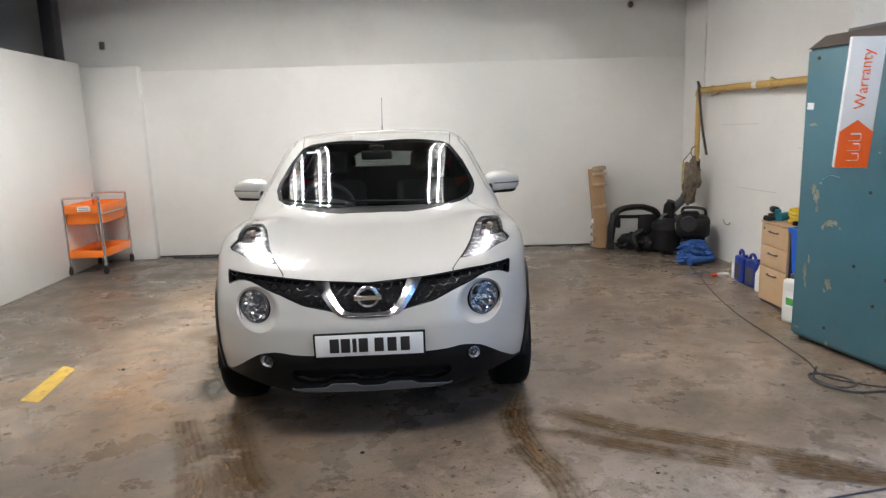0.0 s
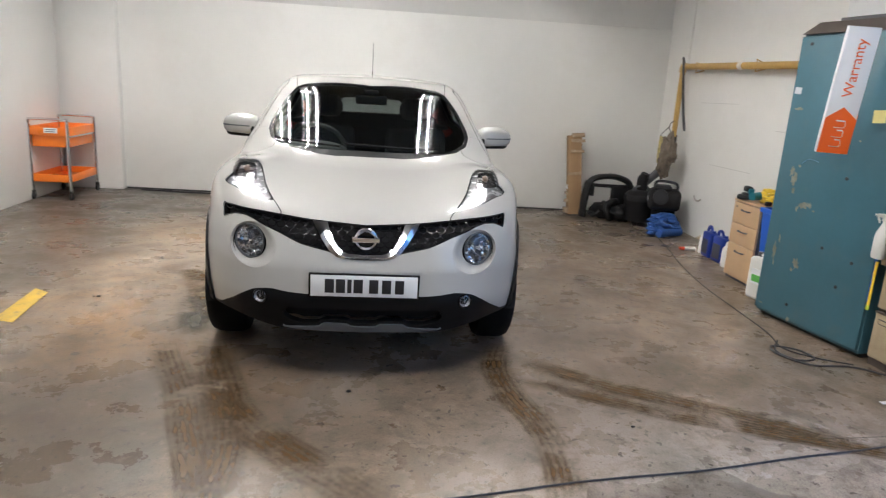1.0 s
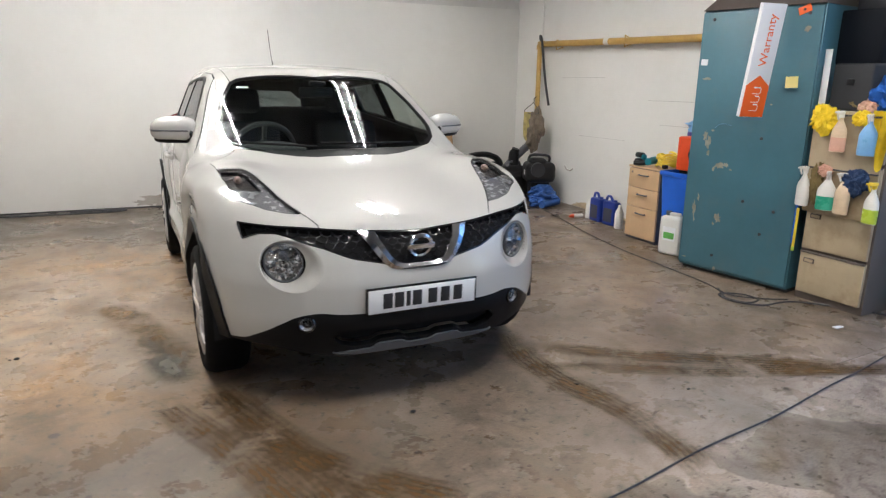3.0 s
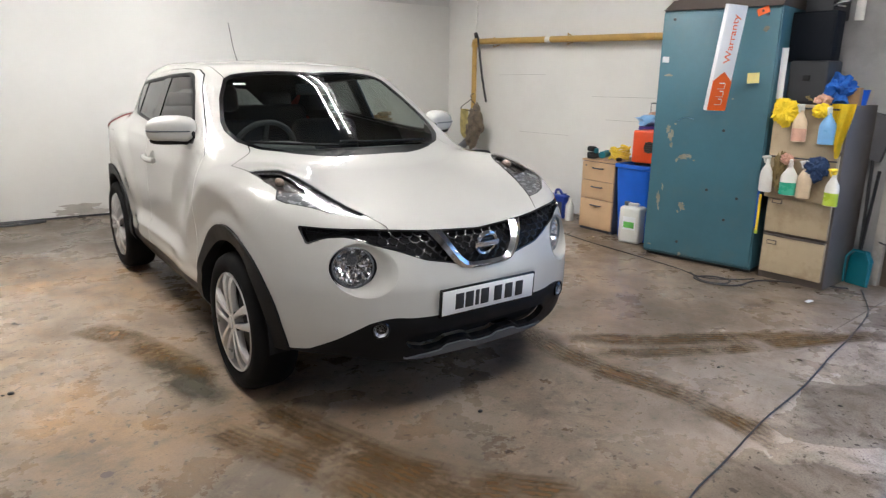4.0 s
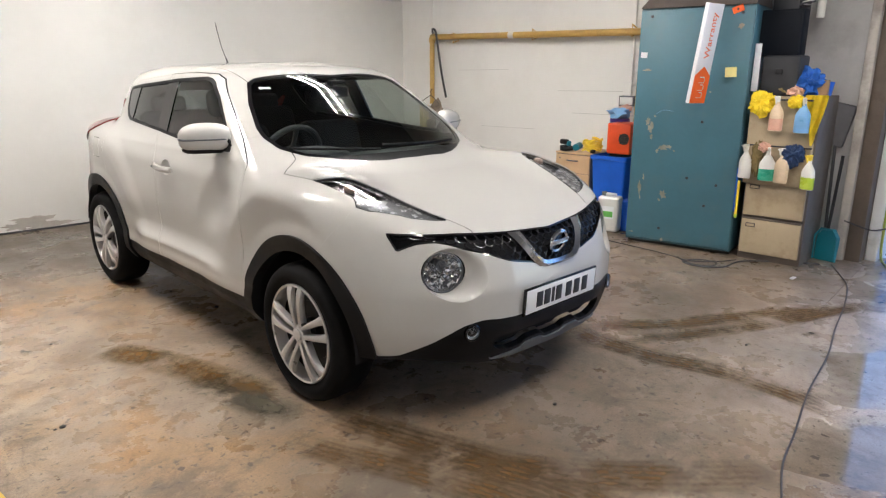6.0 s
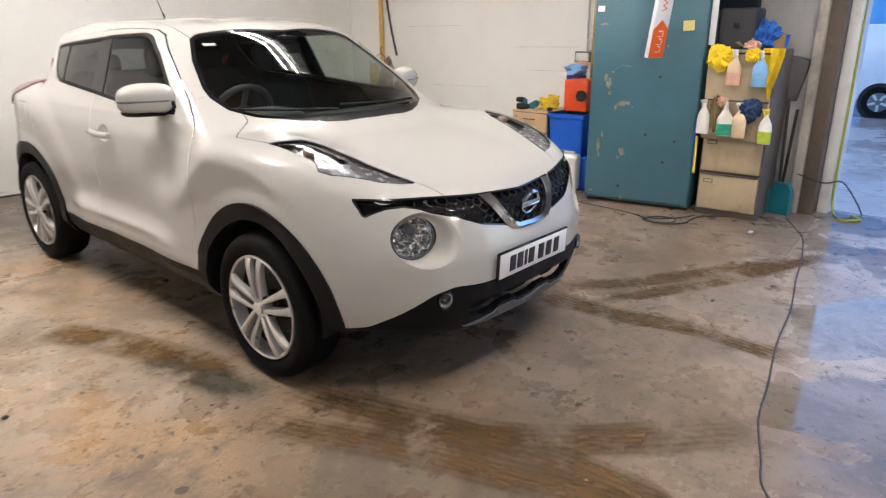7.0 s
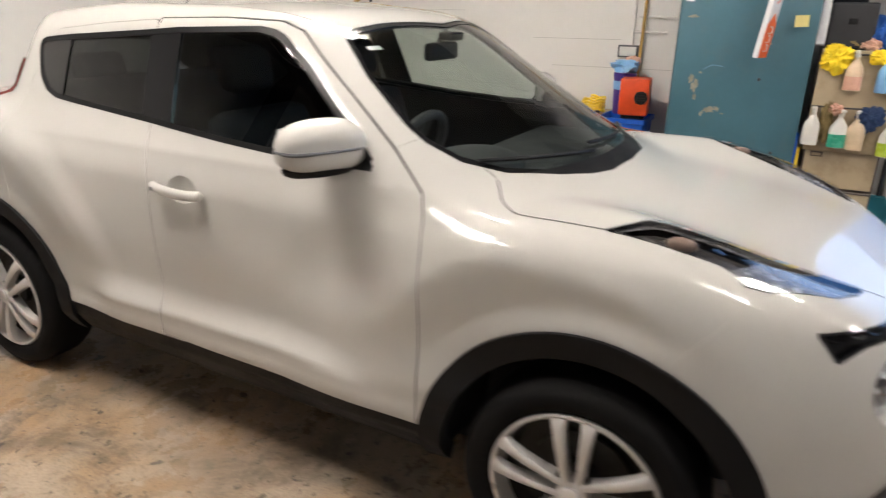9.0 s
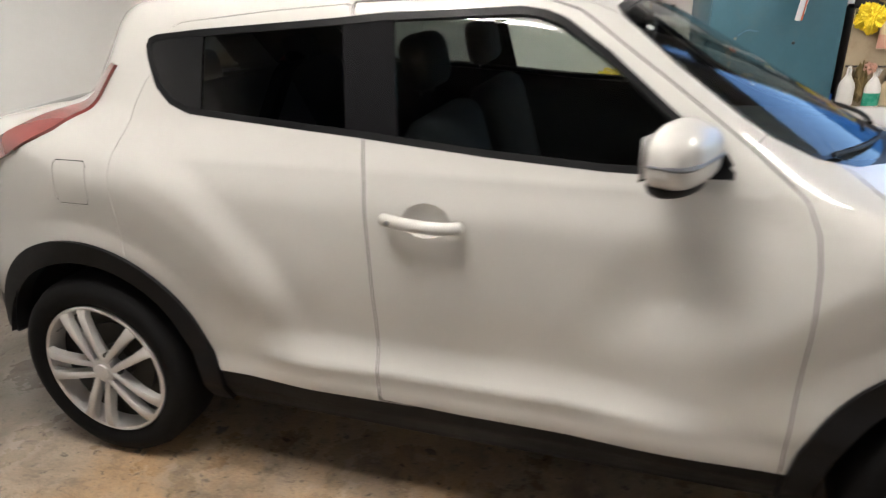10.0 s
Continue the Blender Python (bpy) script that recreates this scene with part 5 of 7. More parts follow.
for a in (0.15, math.pi - 0.15, 1.5 * math.pi):
    sw.tube([m @ Vector((r * math.cos(a), r * math.sin(a), 0)) for r in (0.05, 0.18)], 0.014, 8)
part("steering_wheel", sw, M["charcoal"], car, "black steering wheel")
for x in (-0.36, 0.36):
    s = Shape()
    s.box((x, 2.02, 0.66), (0.50, 0.52, 0.16), 0.06, None, 3)
    s.box((x, 2.27, 0.90), (0.48, 0.15, 0.54), 0.07, Matrix.Rotation(-0.28, 4, "X"), 3)
    s.box((x, 2.39, 1.30), (0.24, 0.10, 0.17), 0.045, Matrix.Rotation(-0.2, 4, "X"), 3)
    s.tube([(x - 0.06, 2.39, 1.20), (x - 0.06, 2.40, 1.32)], 0.007, 6).tube([(x + 0.06, 2.39, 1.20), (x + 0.06, 2.40, 1.32)], 0.007, 6)
    part("front_seat", s, M["seat"], car, "black cloth front seat")
s = Shape().box((0, 2.85, 0.66), (1.20, 0.48, 0.16), 0.06, None, 3).box((0, 3.12, 0.95), (1.20, 0.15, 0.56), 0.06, Matrix.Rotation(-0.3, 4, "X"), 3)
for x in (-0.38, 0.38):
    s.box((x, 3.22, 1.26), (0.24, 0.08, 0.12), 0.035, Matrix.Rotation(-0.2, 4, "X"), 3)
part("rear_bench", s, M["seat"], car, "black cloth rear bench")
part("inside_mirror", Shape().box((0, 1.74, 1.375), (0.22, 0.035, 0.065), 0.018, None, 3).tube([(0, 1.76, 1.39), (0, 1.72, 1.45)], 0.012, 8).box((0, 1.70, 1.43), (0.10, 0.06, 0.03), 0.01), M["trim"], car)


# ---- things along the walls ----
def teal_cabinet():
    """Tall steel cabinet with a dusty sloping top, a bolt row and chipped enamel."""
    t = thing("metal_cabinet", (2.520, 4.500, 0), -79.7, "tall teal enamel steel cabinet with chipped paint and sloping dusty top", "cabinet")
    w, d, h = 0.895, 0.56, 1.99
    part("body", Shape().box((w / 2, d / 2 + 0.02, h / 2 + 0.015), (w, d, h - 0.03), 0.008), M["teal"], t)
    part("plinth", Shape().box((w / 2, d / 2 + 0.04, 0.03), (w - 0.02, d - 0.04, 0.06), 0.004), M["steel_dark"], t)
    part("door", Shape().box((w / 2, 0.008, h / 2 + 0.02), (w - 0.012, 0.024, h - 0.07), 0.006), M["teal"], t, "teal door with bare scrapes")
    top = Shape()
    q = [top.bm.verts.new(p) for p in ((0.0, -0.004, h), (w, -0.004, h), (w, d + 0.03, h), (0.0, d + 0.03, h), (0.03, 0.10, h + 0.085), (w - 0.01, 0.10, h + 0.085), (w - 0.01, d, h + 0.10), (0.03, d, h + 0.10))]
    for f in ((0, 1, 2, 3), (4, 7, 6, 5), (0, 4, 5, 1), (1, 5, 6, 2), (2, 6, 7, 3), (3, 7, 4, 0)):
        top.bm.faces.new([q[i] for i in f])
    part("sloping_top", top, M["brown_grey"], t, "dusty grey brown sloping top")
    for x, z in ((0.10, 1.925), (0.80, 1.93), (0.50, 0.62), (0.58, 1.09), (0.66, 0.40), (0.30, 0.16), (0.74, 0.58)):
        part("bolt", Shape().lathe([(0.012, 0), (0.011, 0.006), (0.004, 0.009), (0, 0.009)], 12, Matrix.Translation((x, -0.003, z)) @ Matrix.Rotation(math.pi / 2, 4, "X")), M["steel_dark"], t)
    rng = random.Random(5)
    for x, z, sx, sz in ((0.16, 1.02, 0.035, 0.075), (0.13, 1.08, 0.03, 0.05), (0.27, 0.86, 0.075, 0.035), (0.33, 0.87, 0.035, 0.03), (0.10, 0.50, 0.02, 0.10), (0.13, 0.60, 0.014, 0.05), (0.31, 0.46, 0.042, 0.055), (0.09, 1.50, 0.045, 0.02), (0.80, 1.83, 0.035, 0.03),
                         (0.17, 0.95, 0.02, 0.03), (0.23, 0.83, 0.02, 0.025), (0.37, 0.84, 0.02, 0.012), (0.11, 0.42, 0.012, 0.03), (0.28, 0.41, 0.015, 0.02), (0.19, 1.12, 0.02, 0.012), (0.06, 0.10, 0.03, 0.01), (0.33, 0.06, 0.02, 0.03), (0.62, 1.33, 0.012, 0.01)):
        c = Shape()
        n = 18
        pts = []
        for i in range(n):
            a = 2 * math.pi * i / n
            k = 0.30 + 0.55 * rng.random()
            pts.append((sx * k * math.cos(a), sz * k * math.sin(a)))
        c.prism(pts, 0.0012, Matrix.Translation((x, -0.0045, z)) @ Matrix.Rotation(math.pi / 2, 4, "X"))
        part("paint_chip", c, M["bare"], t, "bare patch of beige primer")
    part("smear", Shape().tube(bend([(0.20, -0.005, 1.14), (0.26, -0.005, 1.175), (0.34, -0.005, 1.165)], 5), [0.001] + [0.004] * 9 + [0.001], 5, True, 0.3), M["sky_plastic"], t, "pale smear")
    part("label", Shape().box((0.055, -0.006, 1.62), (0.055, 0.002, 0.045), 0, Matrix.Rotation(0.05, 4, "Y")), M["paper"], t, "white paper label")
    # the strip of tape and the tag stay with the door
    part("tag", Shape().box((0.765, -0.007, 1.955), (0.085, 0.004, 0.05), 0.001, Matrix.Rotation(-0.35, 4, "Y")), M["sign_orange"], t, "orange card tag")
    part("tag_eye", Shape().lathe([(0.009, 0), (0.009, 0.002), (0, 0.002)], 12, Matrix.Translation((0.765, -0.010, 1.955)) @ Matrix.Rotation(math.pi / 2, 4, "X")), M["ink"], t)
    return t


teal_cabinet()
note = thing("sticky_note", (2.598, 3.728, 1.445), -79.7, "small yellow paper note stuck on the teal cabinet", "note")
part("sheet", Shape().box((0, -0.006, 0.04), (0.085, 0.0015, 0.075), 0, Matrix.Rotation(-0.06, 4, "Y")), M["note"], note)

# the leaning sign box: white above, orange arrow foot
sign = thing("sign_box", (2.388, 3.947, 1.246), 0, "white box sign with an orange arrow foot leaning on the cabinet", "sign")
ax = Vector((-0.004, -0.092, 0.746))
L = ax.length
zq = ax.normalized()
xq = Vector((0.19, -0.042, 0)).normalized()
xq = (xq - zq * xq.dot(zq)).normalized()
yq = zq.cross(xq)
SM = Matrix((xq, yq, zq)).transposed().to_4x4()
SW, SD = 0.185, 0.035
part("case", Shape().box((0, 0, 0), (SW, SD, L), 0.004, SM @ Matrix.Translation((SW / 2, SD / 2, L / 2))), M["paper"], sign)
face = SM @ Matrix.Translation((SW / 2, -0.0015, 0)) @ Matrix.Rotation(math.pi / 2, 4, "X")
part("orange_foot", Shape().prism([(-SW / 2 + 0.002, 0.002), (SW / 2 - 0.002, 0.002), (SW / 2 - 0.002, 0.215), (0, 0.285), (-SW / 2 + 0.002, 0.215)], 0.002, face), M["sign_orange"], sign, "orange arrow shaped panel")
part("orange_side", Shape().box((0, 0, 0), (0.002, SD - 0.004, 0.24), 0, SM @ Matrix.Translation((SW + 0.001, SD / 2, 0.122))), M["sign_orange"], sign)
words("Warranty", 0.086, M["sign_orange"], sign, face @ Matrix.Translation((0.0, 0.515, 0.003)) @ Matrix.Rotation(math.pi / 2, 4, "Z"))
for k, pts in enumerate(([(-0.06, 0), (0.0, 0), (0.0, 0.04), (-0.06, 0.04)], [(-0.03, 0.0), (0.03, 0.0), (0.03, 0.04), (-0.03, 0.04)], [(0.03, 0.042), (-0.03, 0.042), (-0.03, 0.0), (0.03, 0.0)])):
    line = [face @ Vector((x * 0.9, 0.045 + 0.058 * k + y, 0.003)) for x, y in ((-0.035, 0.0), (0.028, 0.0), (0.035, 0.008), (0.035, 0.034), (0.028, 0.042), (-0.006 if k < 2 else -0.028, 0.042))]
    part("logo_stroke", Shape().tube(line, 0.0055, 6, True, 0.4), M["paper"], sign, "white logo stroke")


def filing_cabinet():
    t = thing("filing_cabinet", (2.705, 3.565, 0), -87, "worn brown and cream four drawer steel filing cabinet", "cabinet")
    w, d, h = 0.475, 0.48, 1.31
    part("body", Shape().box((w / 2, d / 2 + 0.02, h / 2), (w, d, h), 0.005), M["brown_grey"], t, "grey brown carcass")
    for i in range(4):
        z = 0.055 + i * 0.312
        dr = part("drawer", Shape().box((w / 2, 0.006, z + 0.148), (w - 0.03, 0.028, 0.290), 0.005), M["cream"], t, "stained cream drawer front")
        part("pull", Shape().box((w / 2, -0.006, z + 0.290), (w - 0.03, 0.022, 0.012), 0.003), M["brown_grey"], dr)
        part("label_holder", Shape().box((0.085, -0.010, z + 0.235), (0.075, 0.006, 0.034), 0.002), M["brown_grey"], dr)
        part("label_card", Shape().box((0.085, -0.0135, z + 0.235), (0.060, 0.002, 0.020), 0), M["cream"], dr)
    return t


filing_cabinet()


def on_cab(x, y, z):
    """A place on the filing cabinet's front: along it, out of it, up."""
    return Matrix.Translation((2.705, 3.565, 0)) @ Matrix.Rotation(radians(-87), 4, "Z") @ Vector((x, -y, z))


board = thing("hanging_board", tuple(on_cab(0.0, 0.02, 0.63)), -87, "cream board hung on the filing cabinet with two rails of bottles", "board")
part("panel", Shape().box((0.225, -0.008, 0.34), (0.47, 0.014, 0.68), 0.004, Matrix.Rotation(0.02, 4, "X")), M["cream"], board)
for z in (0.655, 0.305):
    part("rail", Shape().tube([(-0.01, -0.04, z), (0.47, -0.04, z)], 0.006, 8), M["steel_dark"], board)


def spray_bottle(x, z, body, label, head=None, h=0.19, w=0.04, band=None, tilt=0.0):
    p = on_cab(x, 0.085, z)
    t = thing("spray_bottle", tuple(p), -87 + random.Random(int(x * 999)).uniform(-25, 25), label, "bottle", "spray bottles on the board")
    t.rotation_euler.x = tilt
    sq = Matrix.Diagonal((1.15, 0.72, 1, 1))
    part("body", Shape().lathe([(0, 0), (w * 0.92, 0.0), (w, 0.008), (w, h * 0.55), (w * 0.9, h * 0.66), (w * 0.42, h * 0.86), (0.014, h * 0.92), (0.014, h), (0, h)], 20, sq), body, t)
    if band:
        part("liquid", Shape().lathe([(w * 1.012, 0.004), (w * 1.012, h * 0.42)], 20, sq), band, t)
    part("trigger_head", Shape().box((0, -0.012, h + 0.028), (0.022, 0.062, 0.022), 0.006).lathe([(0.016, h - 0.004), (0.016, h + 0.018)], 12).box((0, -0.034, h + 0.004), (0.010, 0.010, 0.045), 0.003, Matrix.Rotation(0.4, 4, "X")).box((0, -0.05, h + 0.031), (0.012, 0.016, 0.012), 0.003),
         head or M["milk"], t, "white trigger head")
    return t


def hung_cloth(x, z, w, h, material, label, seed, out=0.065, lump=0.03):
    """A cloth slung over the rail, in folds."""
    t = thing("cloth", tuple(on_cab(x, out, z)), -87, label, "cloth")
    s, nu, nv = Shape(), 22, 20
    rng = random.Random(seed)
    ph = [rng.uniform(0, 6.3) for _ in range(4)]
    rows = []
    for j in range(nv + 1):
        v = j / nv
        row = []
        for i in range(nu + 1):
            u = i / nu - 0.5
            ww = w * (1 + 0.25 * math.sin(2.3 * v + ph[0])) * (1.0 - 0.35 * v * v)
            y = -lump * (0.5 + v) * math.sin(9 * u + ph[1] + 1.5 * v) - 0.3 * lump * math.sin(21 * u + ph[2] + 4 * v)
            low = h * (1 + 0.18 * math.sin(5 * u + ph[3]) + 0.10 * math.sin(13 * u))
            row.append(s.bm.verts.new((u * ww + 0.04 * w * math.sin(3 * v + ph[2]), y, -v * low)))
        rows.append(row)
    for p, q in zip(rows, rows[1:]):
        for i in range(nu):
            s.bm.faces.new((p[i], p[i + 1], q[i + 1], q[i]))
    bmesh.ops.solidify(s.bm, geom=s.bm.faces[:], thickness=0.006)
    part("fabric", s, material, t, "", 80)
    return t


spray_bottle(0.20, 1.055, M["peach"], "pale pink spray bottle with a white trigger", h=0.22, w=0.045, band=M["pink"])
spray_bottle(0.385, 1.05, M["sky_plastic"], "pale blue spray bottle with a white trigger", h=0.215, w=0.047)
spray_bottle(0.015, 0.675, M["milk"], "milky white spray bottle with a white trigger", h=0.225, w=0.046)
spray_bottle(0.180, 0.67, M["milk"], "half full sea green spray bottle", h=0.22, w=0.051, band=M["seagreen"])
spray_bottle(0.285, 0.665, M["peach"], "cream spray bottle with a white trigger", h=0.225, w=0.050)
spray_bottle(0.475, 0.635, M["milk"], "half full lime green spray bottle", M["yellow_plastic"], h=0.22, w=0.046, band=M["lime"])


def bunched_cloth(x, z, size, material, label, seed, out=0.075):
    """A cloth stuffed over the rail in a ruffled bunch with loose corners."""
    t = thing("cloth", tuple(on_cab(x, out, z)), -87, label, "cloth")
    b, rng = bmesh.new(), random.Random(seed)
    bmesh.ops.create_icosphere(b, subdivisions=5, radius=1)
    corner = [Vector((rng.uniform(-1, 1), rng.uniform(-0.4, 0.2), rng.uniform(-1, 1))).normalized() for _ in range(6)]
    for v in b.verts:
        n = v.co.normalized()
        fold = abs(noise.noise(n * 2.2 + Vector((seed, 0.3, 1.9)))) + 0.5 * abs(noise.noise(n * 5.0 + Vector((0.7, seed, 0.2))))
        k = 1.16 - 0.85 * fold + 0.22 * max(0.0, max(n.dot(c) for c in corner) - 0.86) / 0.14
        v.co = Vector((n.x * size[0], n.y * size[1], n.z * size[2])) * k
    part("fabric", Shape().add(b), material, t, "", 50)
    return t


bunched_cloth(0.085, 1.255, (0.085, 0.042, 0.090), M["yellow"], "bunched bright yellow duster over the rail", 3)
bunched_cloth(0.325, 1.275, (0.055, 0.036, 0.048), M["yellow"], "yellow cloth behind the bottles", 8)
hung_cloth(0.455, 1.325, 0.12, 0.29, M["yellow"], "long yellow cloth over the rail", 4, 0.065, 0.02)
bunched_cloth(0.095, 0.835, (0.042, 0.036, 0.125), M["olive_cloth"], "dirty olive cloth over the rail", 5)
bunched_cloth(0.345, 0.875, (0.080, 0.040, 0.085), M["navy_cloth"], "dark navy cloth over the rail", 6)
bunched_cloth(0.145, 0.925, (0.045, 0.034, 0.036), M["pink"], "small brown cloth over the rail", 7)

for name, x, d, z, size, m, label, cat, seed in (
        ("rag", 0.33, -0.16, 1.40, (0.10, 0.14, 0.10), "blue_cloth", "crumpled blue cloth on the filing cabinet", "cloth", 2),
        ("rag", 0.20, -0.12, 1.35, (0.07, 0.07, 0.05), "olive_cloth", "olive and yellow rag on the filing cabinet", "cloth", 4),
        ("rag", 0.28, -0.06, 1.34, (0.055, 0.05, 0.045), "pink", "pink sponge on the filing cabinet", "sponge", 6)):
    t = thing(name, tuple(on_cab(x, d, z - size[2] * 0.9)), -87, label, cat)
    part("crumpled_cloth", Shape().blob((0, 0, size[2] * 0.9), size, seed, 0.6, 2.2, 4), M[m], t)
t = thing("carton", tuple(on_cab(0.42, -0.16, 1.31)), -80, "small brown carton on the filing cabinet", "box")
part("box", Shape().box((0, 0, 0.06), (0.10, 0.09, 0.12), 0.004), M["card"], t)
t = thing("plastic_tub", tuple(on_cab(0.40, -0.30, 1.31)), -80, "blue plastic tub on the filing cabinet", "tub")
part("tub", Shape().lathe([(0, 0), (0.06, 0), (0.075, 0.10), (0.078, 0.105), (0.072, 0.105), (0.058, 0.01), (0, 0.01)], 24), M["bright_blue"], t)
t = thing("grey_case", tuple(on_cab(0.05, -0.16, 1.31)), -92, "dark grey plastic case behind the cloths", "case")
part("shell", Shape().box((0.10, 0, 0.15), (0.28, 0.20, 0.30), 0.02, None, 3), M["charcoal"], t)
part("catch", Shape().box((0.10, -0.104, 0.18), (0.05, 0.012, 0.04), 0.003), M["black"], t)

# black box screen on an arm above the filing cabinet
t = thing("wall_screen", (2.93, 3.555, 1.605), -88, "black boxed screen on a wall arm above the filing cabinet", "screen")
part("case", Shape().box((0, 0.06, 0.175), (0.40, 0.14, 0.35), 0.012, None, 3), M["screen_black"], t)
part("face", Shape().box((0, -0.012, 0.175), (0.37, 0.006, 0.32), 0.003), M["screen_black"], t)
part("arm", Shape().tube([(0.0, 0.12, 0.12), (0.0, 0.42, 0.12)], 0.025, 10).box((0, 0.10, -0.03), (0.08, 0.06, 0.10), 0.01), M["steel_dark"], t)
t = thing("cable_knot", (2.98, 3.36, 1.955), 0, "knot of black and white cable on the screen", "cable")
part("coil", Shape().tube([(0.05 * math.cos(a) * (1 - 0.02 * a), 0.05 * math.sin(a), 0.02 + 0.006 * a) for a in np.linspace(0, 16, 90)], 0.007, 6), M["cable"], t)
part("white_coil", Shape().tube([(0.01 + 0.045 * math.cos(a), 0.04 * math.sin(a * 1.1), 0.03 + 0.007 * a) for a in np.linspace(0, 9, 60)], 0.006, 6), M["milk"], t)

# duct box standing on the cabinet against the wall, pipes beside it
t = thing("duct_box", (3.02, 4.26, 2.10), -82, "pale grey sheet metal duct above the teal cabinet", "duct")
part("casing", Shape().box((0.02, 0.1, 0.62), (0.78, 0.36, 1.22), 0.01), M["white_steel"], t)
part("flange", Shape().box((0.02, 0.1, 0.02), (0.82, 0.40, 0.03), 0.004), M["grey_plastic"], t)
t = thing("service_pipe", (3.25, 4.66, 2.0), 0, "thin grey pipe running up the wall", "pipe")
part("pipe", Shape().tube([(0, 0, -0.1), (0, 0, 2.2)], 0.014, 10), M["milk"], t)
t = thing("service_duct", (3.12, 3.52, 1.95), 0, "dark vertical duct beside the screen", "duct")
part("duct", Shape().box((0, 0, 1.1), (0.26, 0.20, 2.3), 0.01), M["steel_dark"], t)
t = thing("service_pipe", (3.20, 3.33, 1.9), 0, "white vertical waste pipe", "pipe")
part("pipe", Shape().tube([(0, 0, 0), (0, 0, 2.3)], 0.03, 14), M["milk"], t)

# between the cabinets: hung strips
t = thing("hung_strips", tuple(on_cab(-0.045, 0.02, 0.40)), -90, "yellow and blue plastic strips hung beside the drawers", "strip")
part("yellow_strip", Shape().box((0.012, -0.01, 0.10), (0.02, 0.006, 0.28), 0.002), M["yellow_plastic"], t)
part("blue_strip", Shape().box((-0.012, 0.0, 0.16), (0.02, 0.006, 0.36), 0.002), M["bright_blue"], t)
part("tip", Shape().box((0.012, -0.01, -0.05), (0.024, 0.008, 0.03), 0.002), M["lime"], t)
t = thing("paper_strip", tuple(on_cab(-0.03, 0.0, 1.36)), -90, "tall white card tucked beside the cabinet", "card")
part("card", Shape().box((0, 0.04, 0.16), (0.05, 0.004, 0.36), 0.001), M["paper"], t)

# dustpan and brooms in the corner by the pillar
t = thing("dustpan", (3.12, 3.015, 0.0), -100, "teal plastic long dustpan standing on end", "dustpan")
pan_s = Shape().prism([(-0.085, 0.0), (0.085, 0.0), (0.088, 0.20), (0.045, 0.265), (-0.045, 0.265), (-0.088, 0.20)], 0.012, Matrix.Rotation(math.pi / 2 - 0.08, 4, "X"), 0.003)
part("pan", pan_s, M["teal_plastic"], t)
part("rim", Shape().tube([(-0.085, -0.035, 0.01), (-0.088, -0.04, 0.20), (-0.045, -0.03, 0.265), (0.045, -0.03, 0.265), (0.088, -0.04, 0.20), (0.085, -0.035, 0.01)], 0.009, 8), M["teal_plastic"], t)
part("handle", Shape().tube([(0, -0.02, 0.27), (0, 0.04, 0.85)], 0.012, 10), M["black"], t)
t = thing("broom", (3.24, 3.07, 0.0), 0, "dark broom leaning against the grey wall", "broom")
part("stick", Shape().tube([(0, 0, 0.0), (0.04, 0.05, 1.25)], 0.012, 10), M["steel_dark"], t)
part("head", Shape().box((0.04, 0.05, 1.08), (0.05, 0.20, 0.34), 0.02, Matrix.Rotation(0.2, 4, "X")), M["grey_plastic"], t, "grey brush head turned up")

# drawer pedestal and what is on and round it
t = thing("drawer_pedestal", (2.825, 5.520, 0), -90, "pale beech three drawer pedestal with dark sides", "drawers")
w, d, h = 0.405, 0.44, 0.685
part("body", Shape().box((w / 2, d / 2 + 0.02, h / 2), (w, d, h), 0.003), M["navy"], t, "dark side board")
part("top", Shape().box((w / 2, d / 2 + 0.01, h + 0.009), (w + 0.01, d + 0.03, 0.018), 0.003), M["beech"], t)
for z0, z1 in ((0.03, 0.315), (0.32, 0.495), (0.50, 0.678)):
    dr = part("drawer", Shape().box((w / 2, 0.008, (z0 + z1) / 2), (w - 0.006, 0.02, z1 - z0), 0.002), M["beech"], t, "pale beech drawer front")
    part("handle", Shape().tube(bend([(w / 2 - 0.06, 0.0, z1 - 0.055), (w / 2 - 0.05, -0.022, z1 - 0.055), (w / 2 + 0.05, -0.022, z1 - 0.055), (w / 2 + 0.06, 0.0, z1 - 0.055)], 4), 0.0065, 8), M["skid"], dr, "small bow handle")
part("lock", Shape().lathe([(0.008, 0), (0.008, 0.004), (0, 0.004)], 12, Matrix.Translation((0.05, -0.003, 0.64)) @ Matrix.Rotation(math.pi / 2, 4, "X")), M["skid"], t)

t = thing("power_drill", (2.93, 5.33, 0.703), 20, "dark green and black power drill lying on the pedestal", "drill")
part("motor", Shape().tube([(-0.10, 0, 0.05), (0.05, 0, 0.055)], 0.034, 12), M["teal_plastic"], t)
part("chuck", Shape().tube([(0.05, 0, 0.055), (0.10, 0, 0.057)], [0.024, 0.014], 12), M["black"], t)
part("grip", Shape().tube(bend([(-0.07, 0, 0.05), (-0.09, 0.08, 0.03), (-0.09, 0.14, 0.03)], 4), 0.022, 10), M["black"], t)
t = thing("small_vice", (2.90, 5.46, 0.703), -10, "black and green sander on the pedestal", "tool")
part("body", Shape().box((0, 0, 0.03), (0.10, 0.08, 0.06), 0.014).box((0, 0.02, 0.09), (0.06, 0.10, 0.05), 0.018), M["black"], t)
part("cap", Shape().box((0.01, -0.03, 0.075), (0.05, 0.03, 0.05), 0.01), M["teal_plastic"], t)
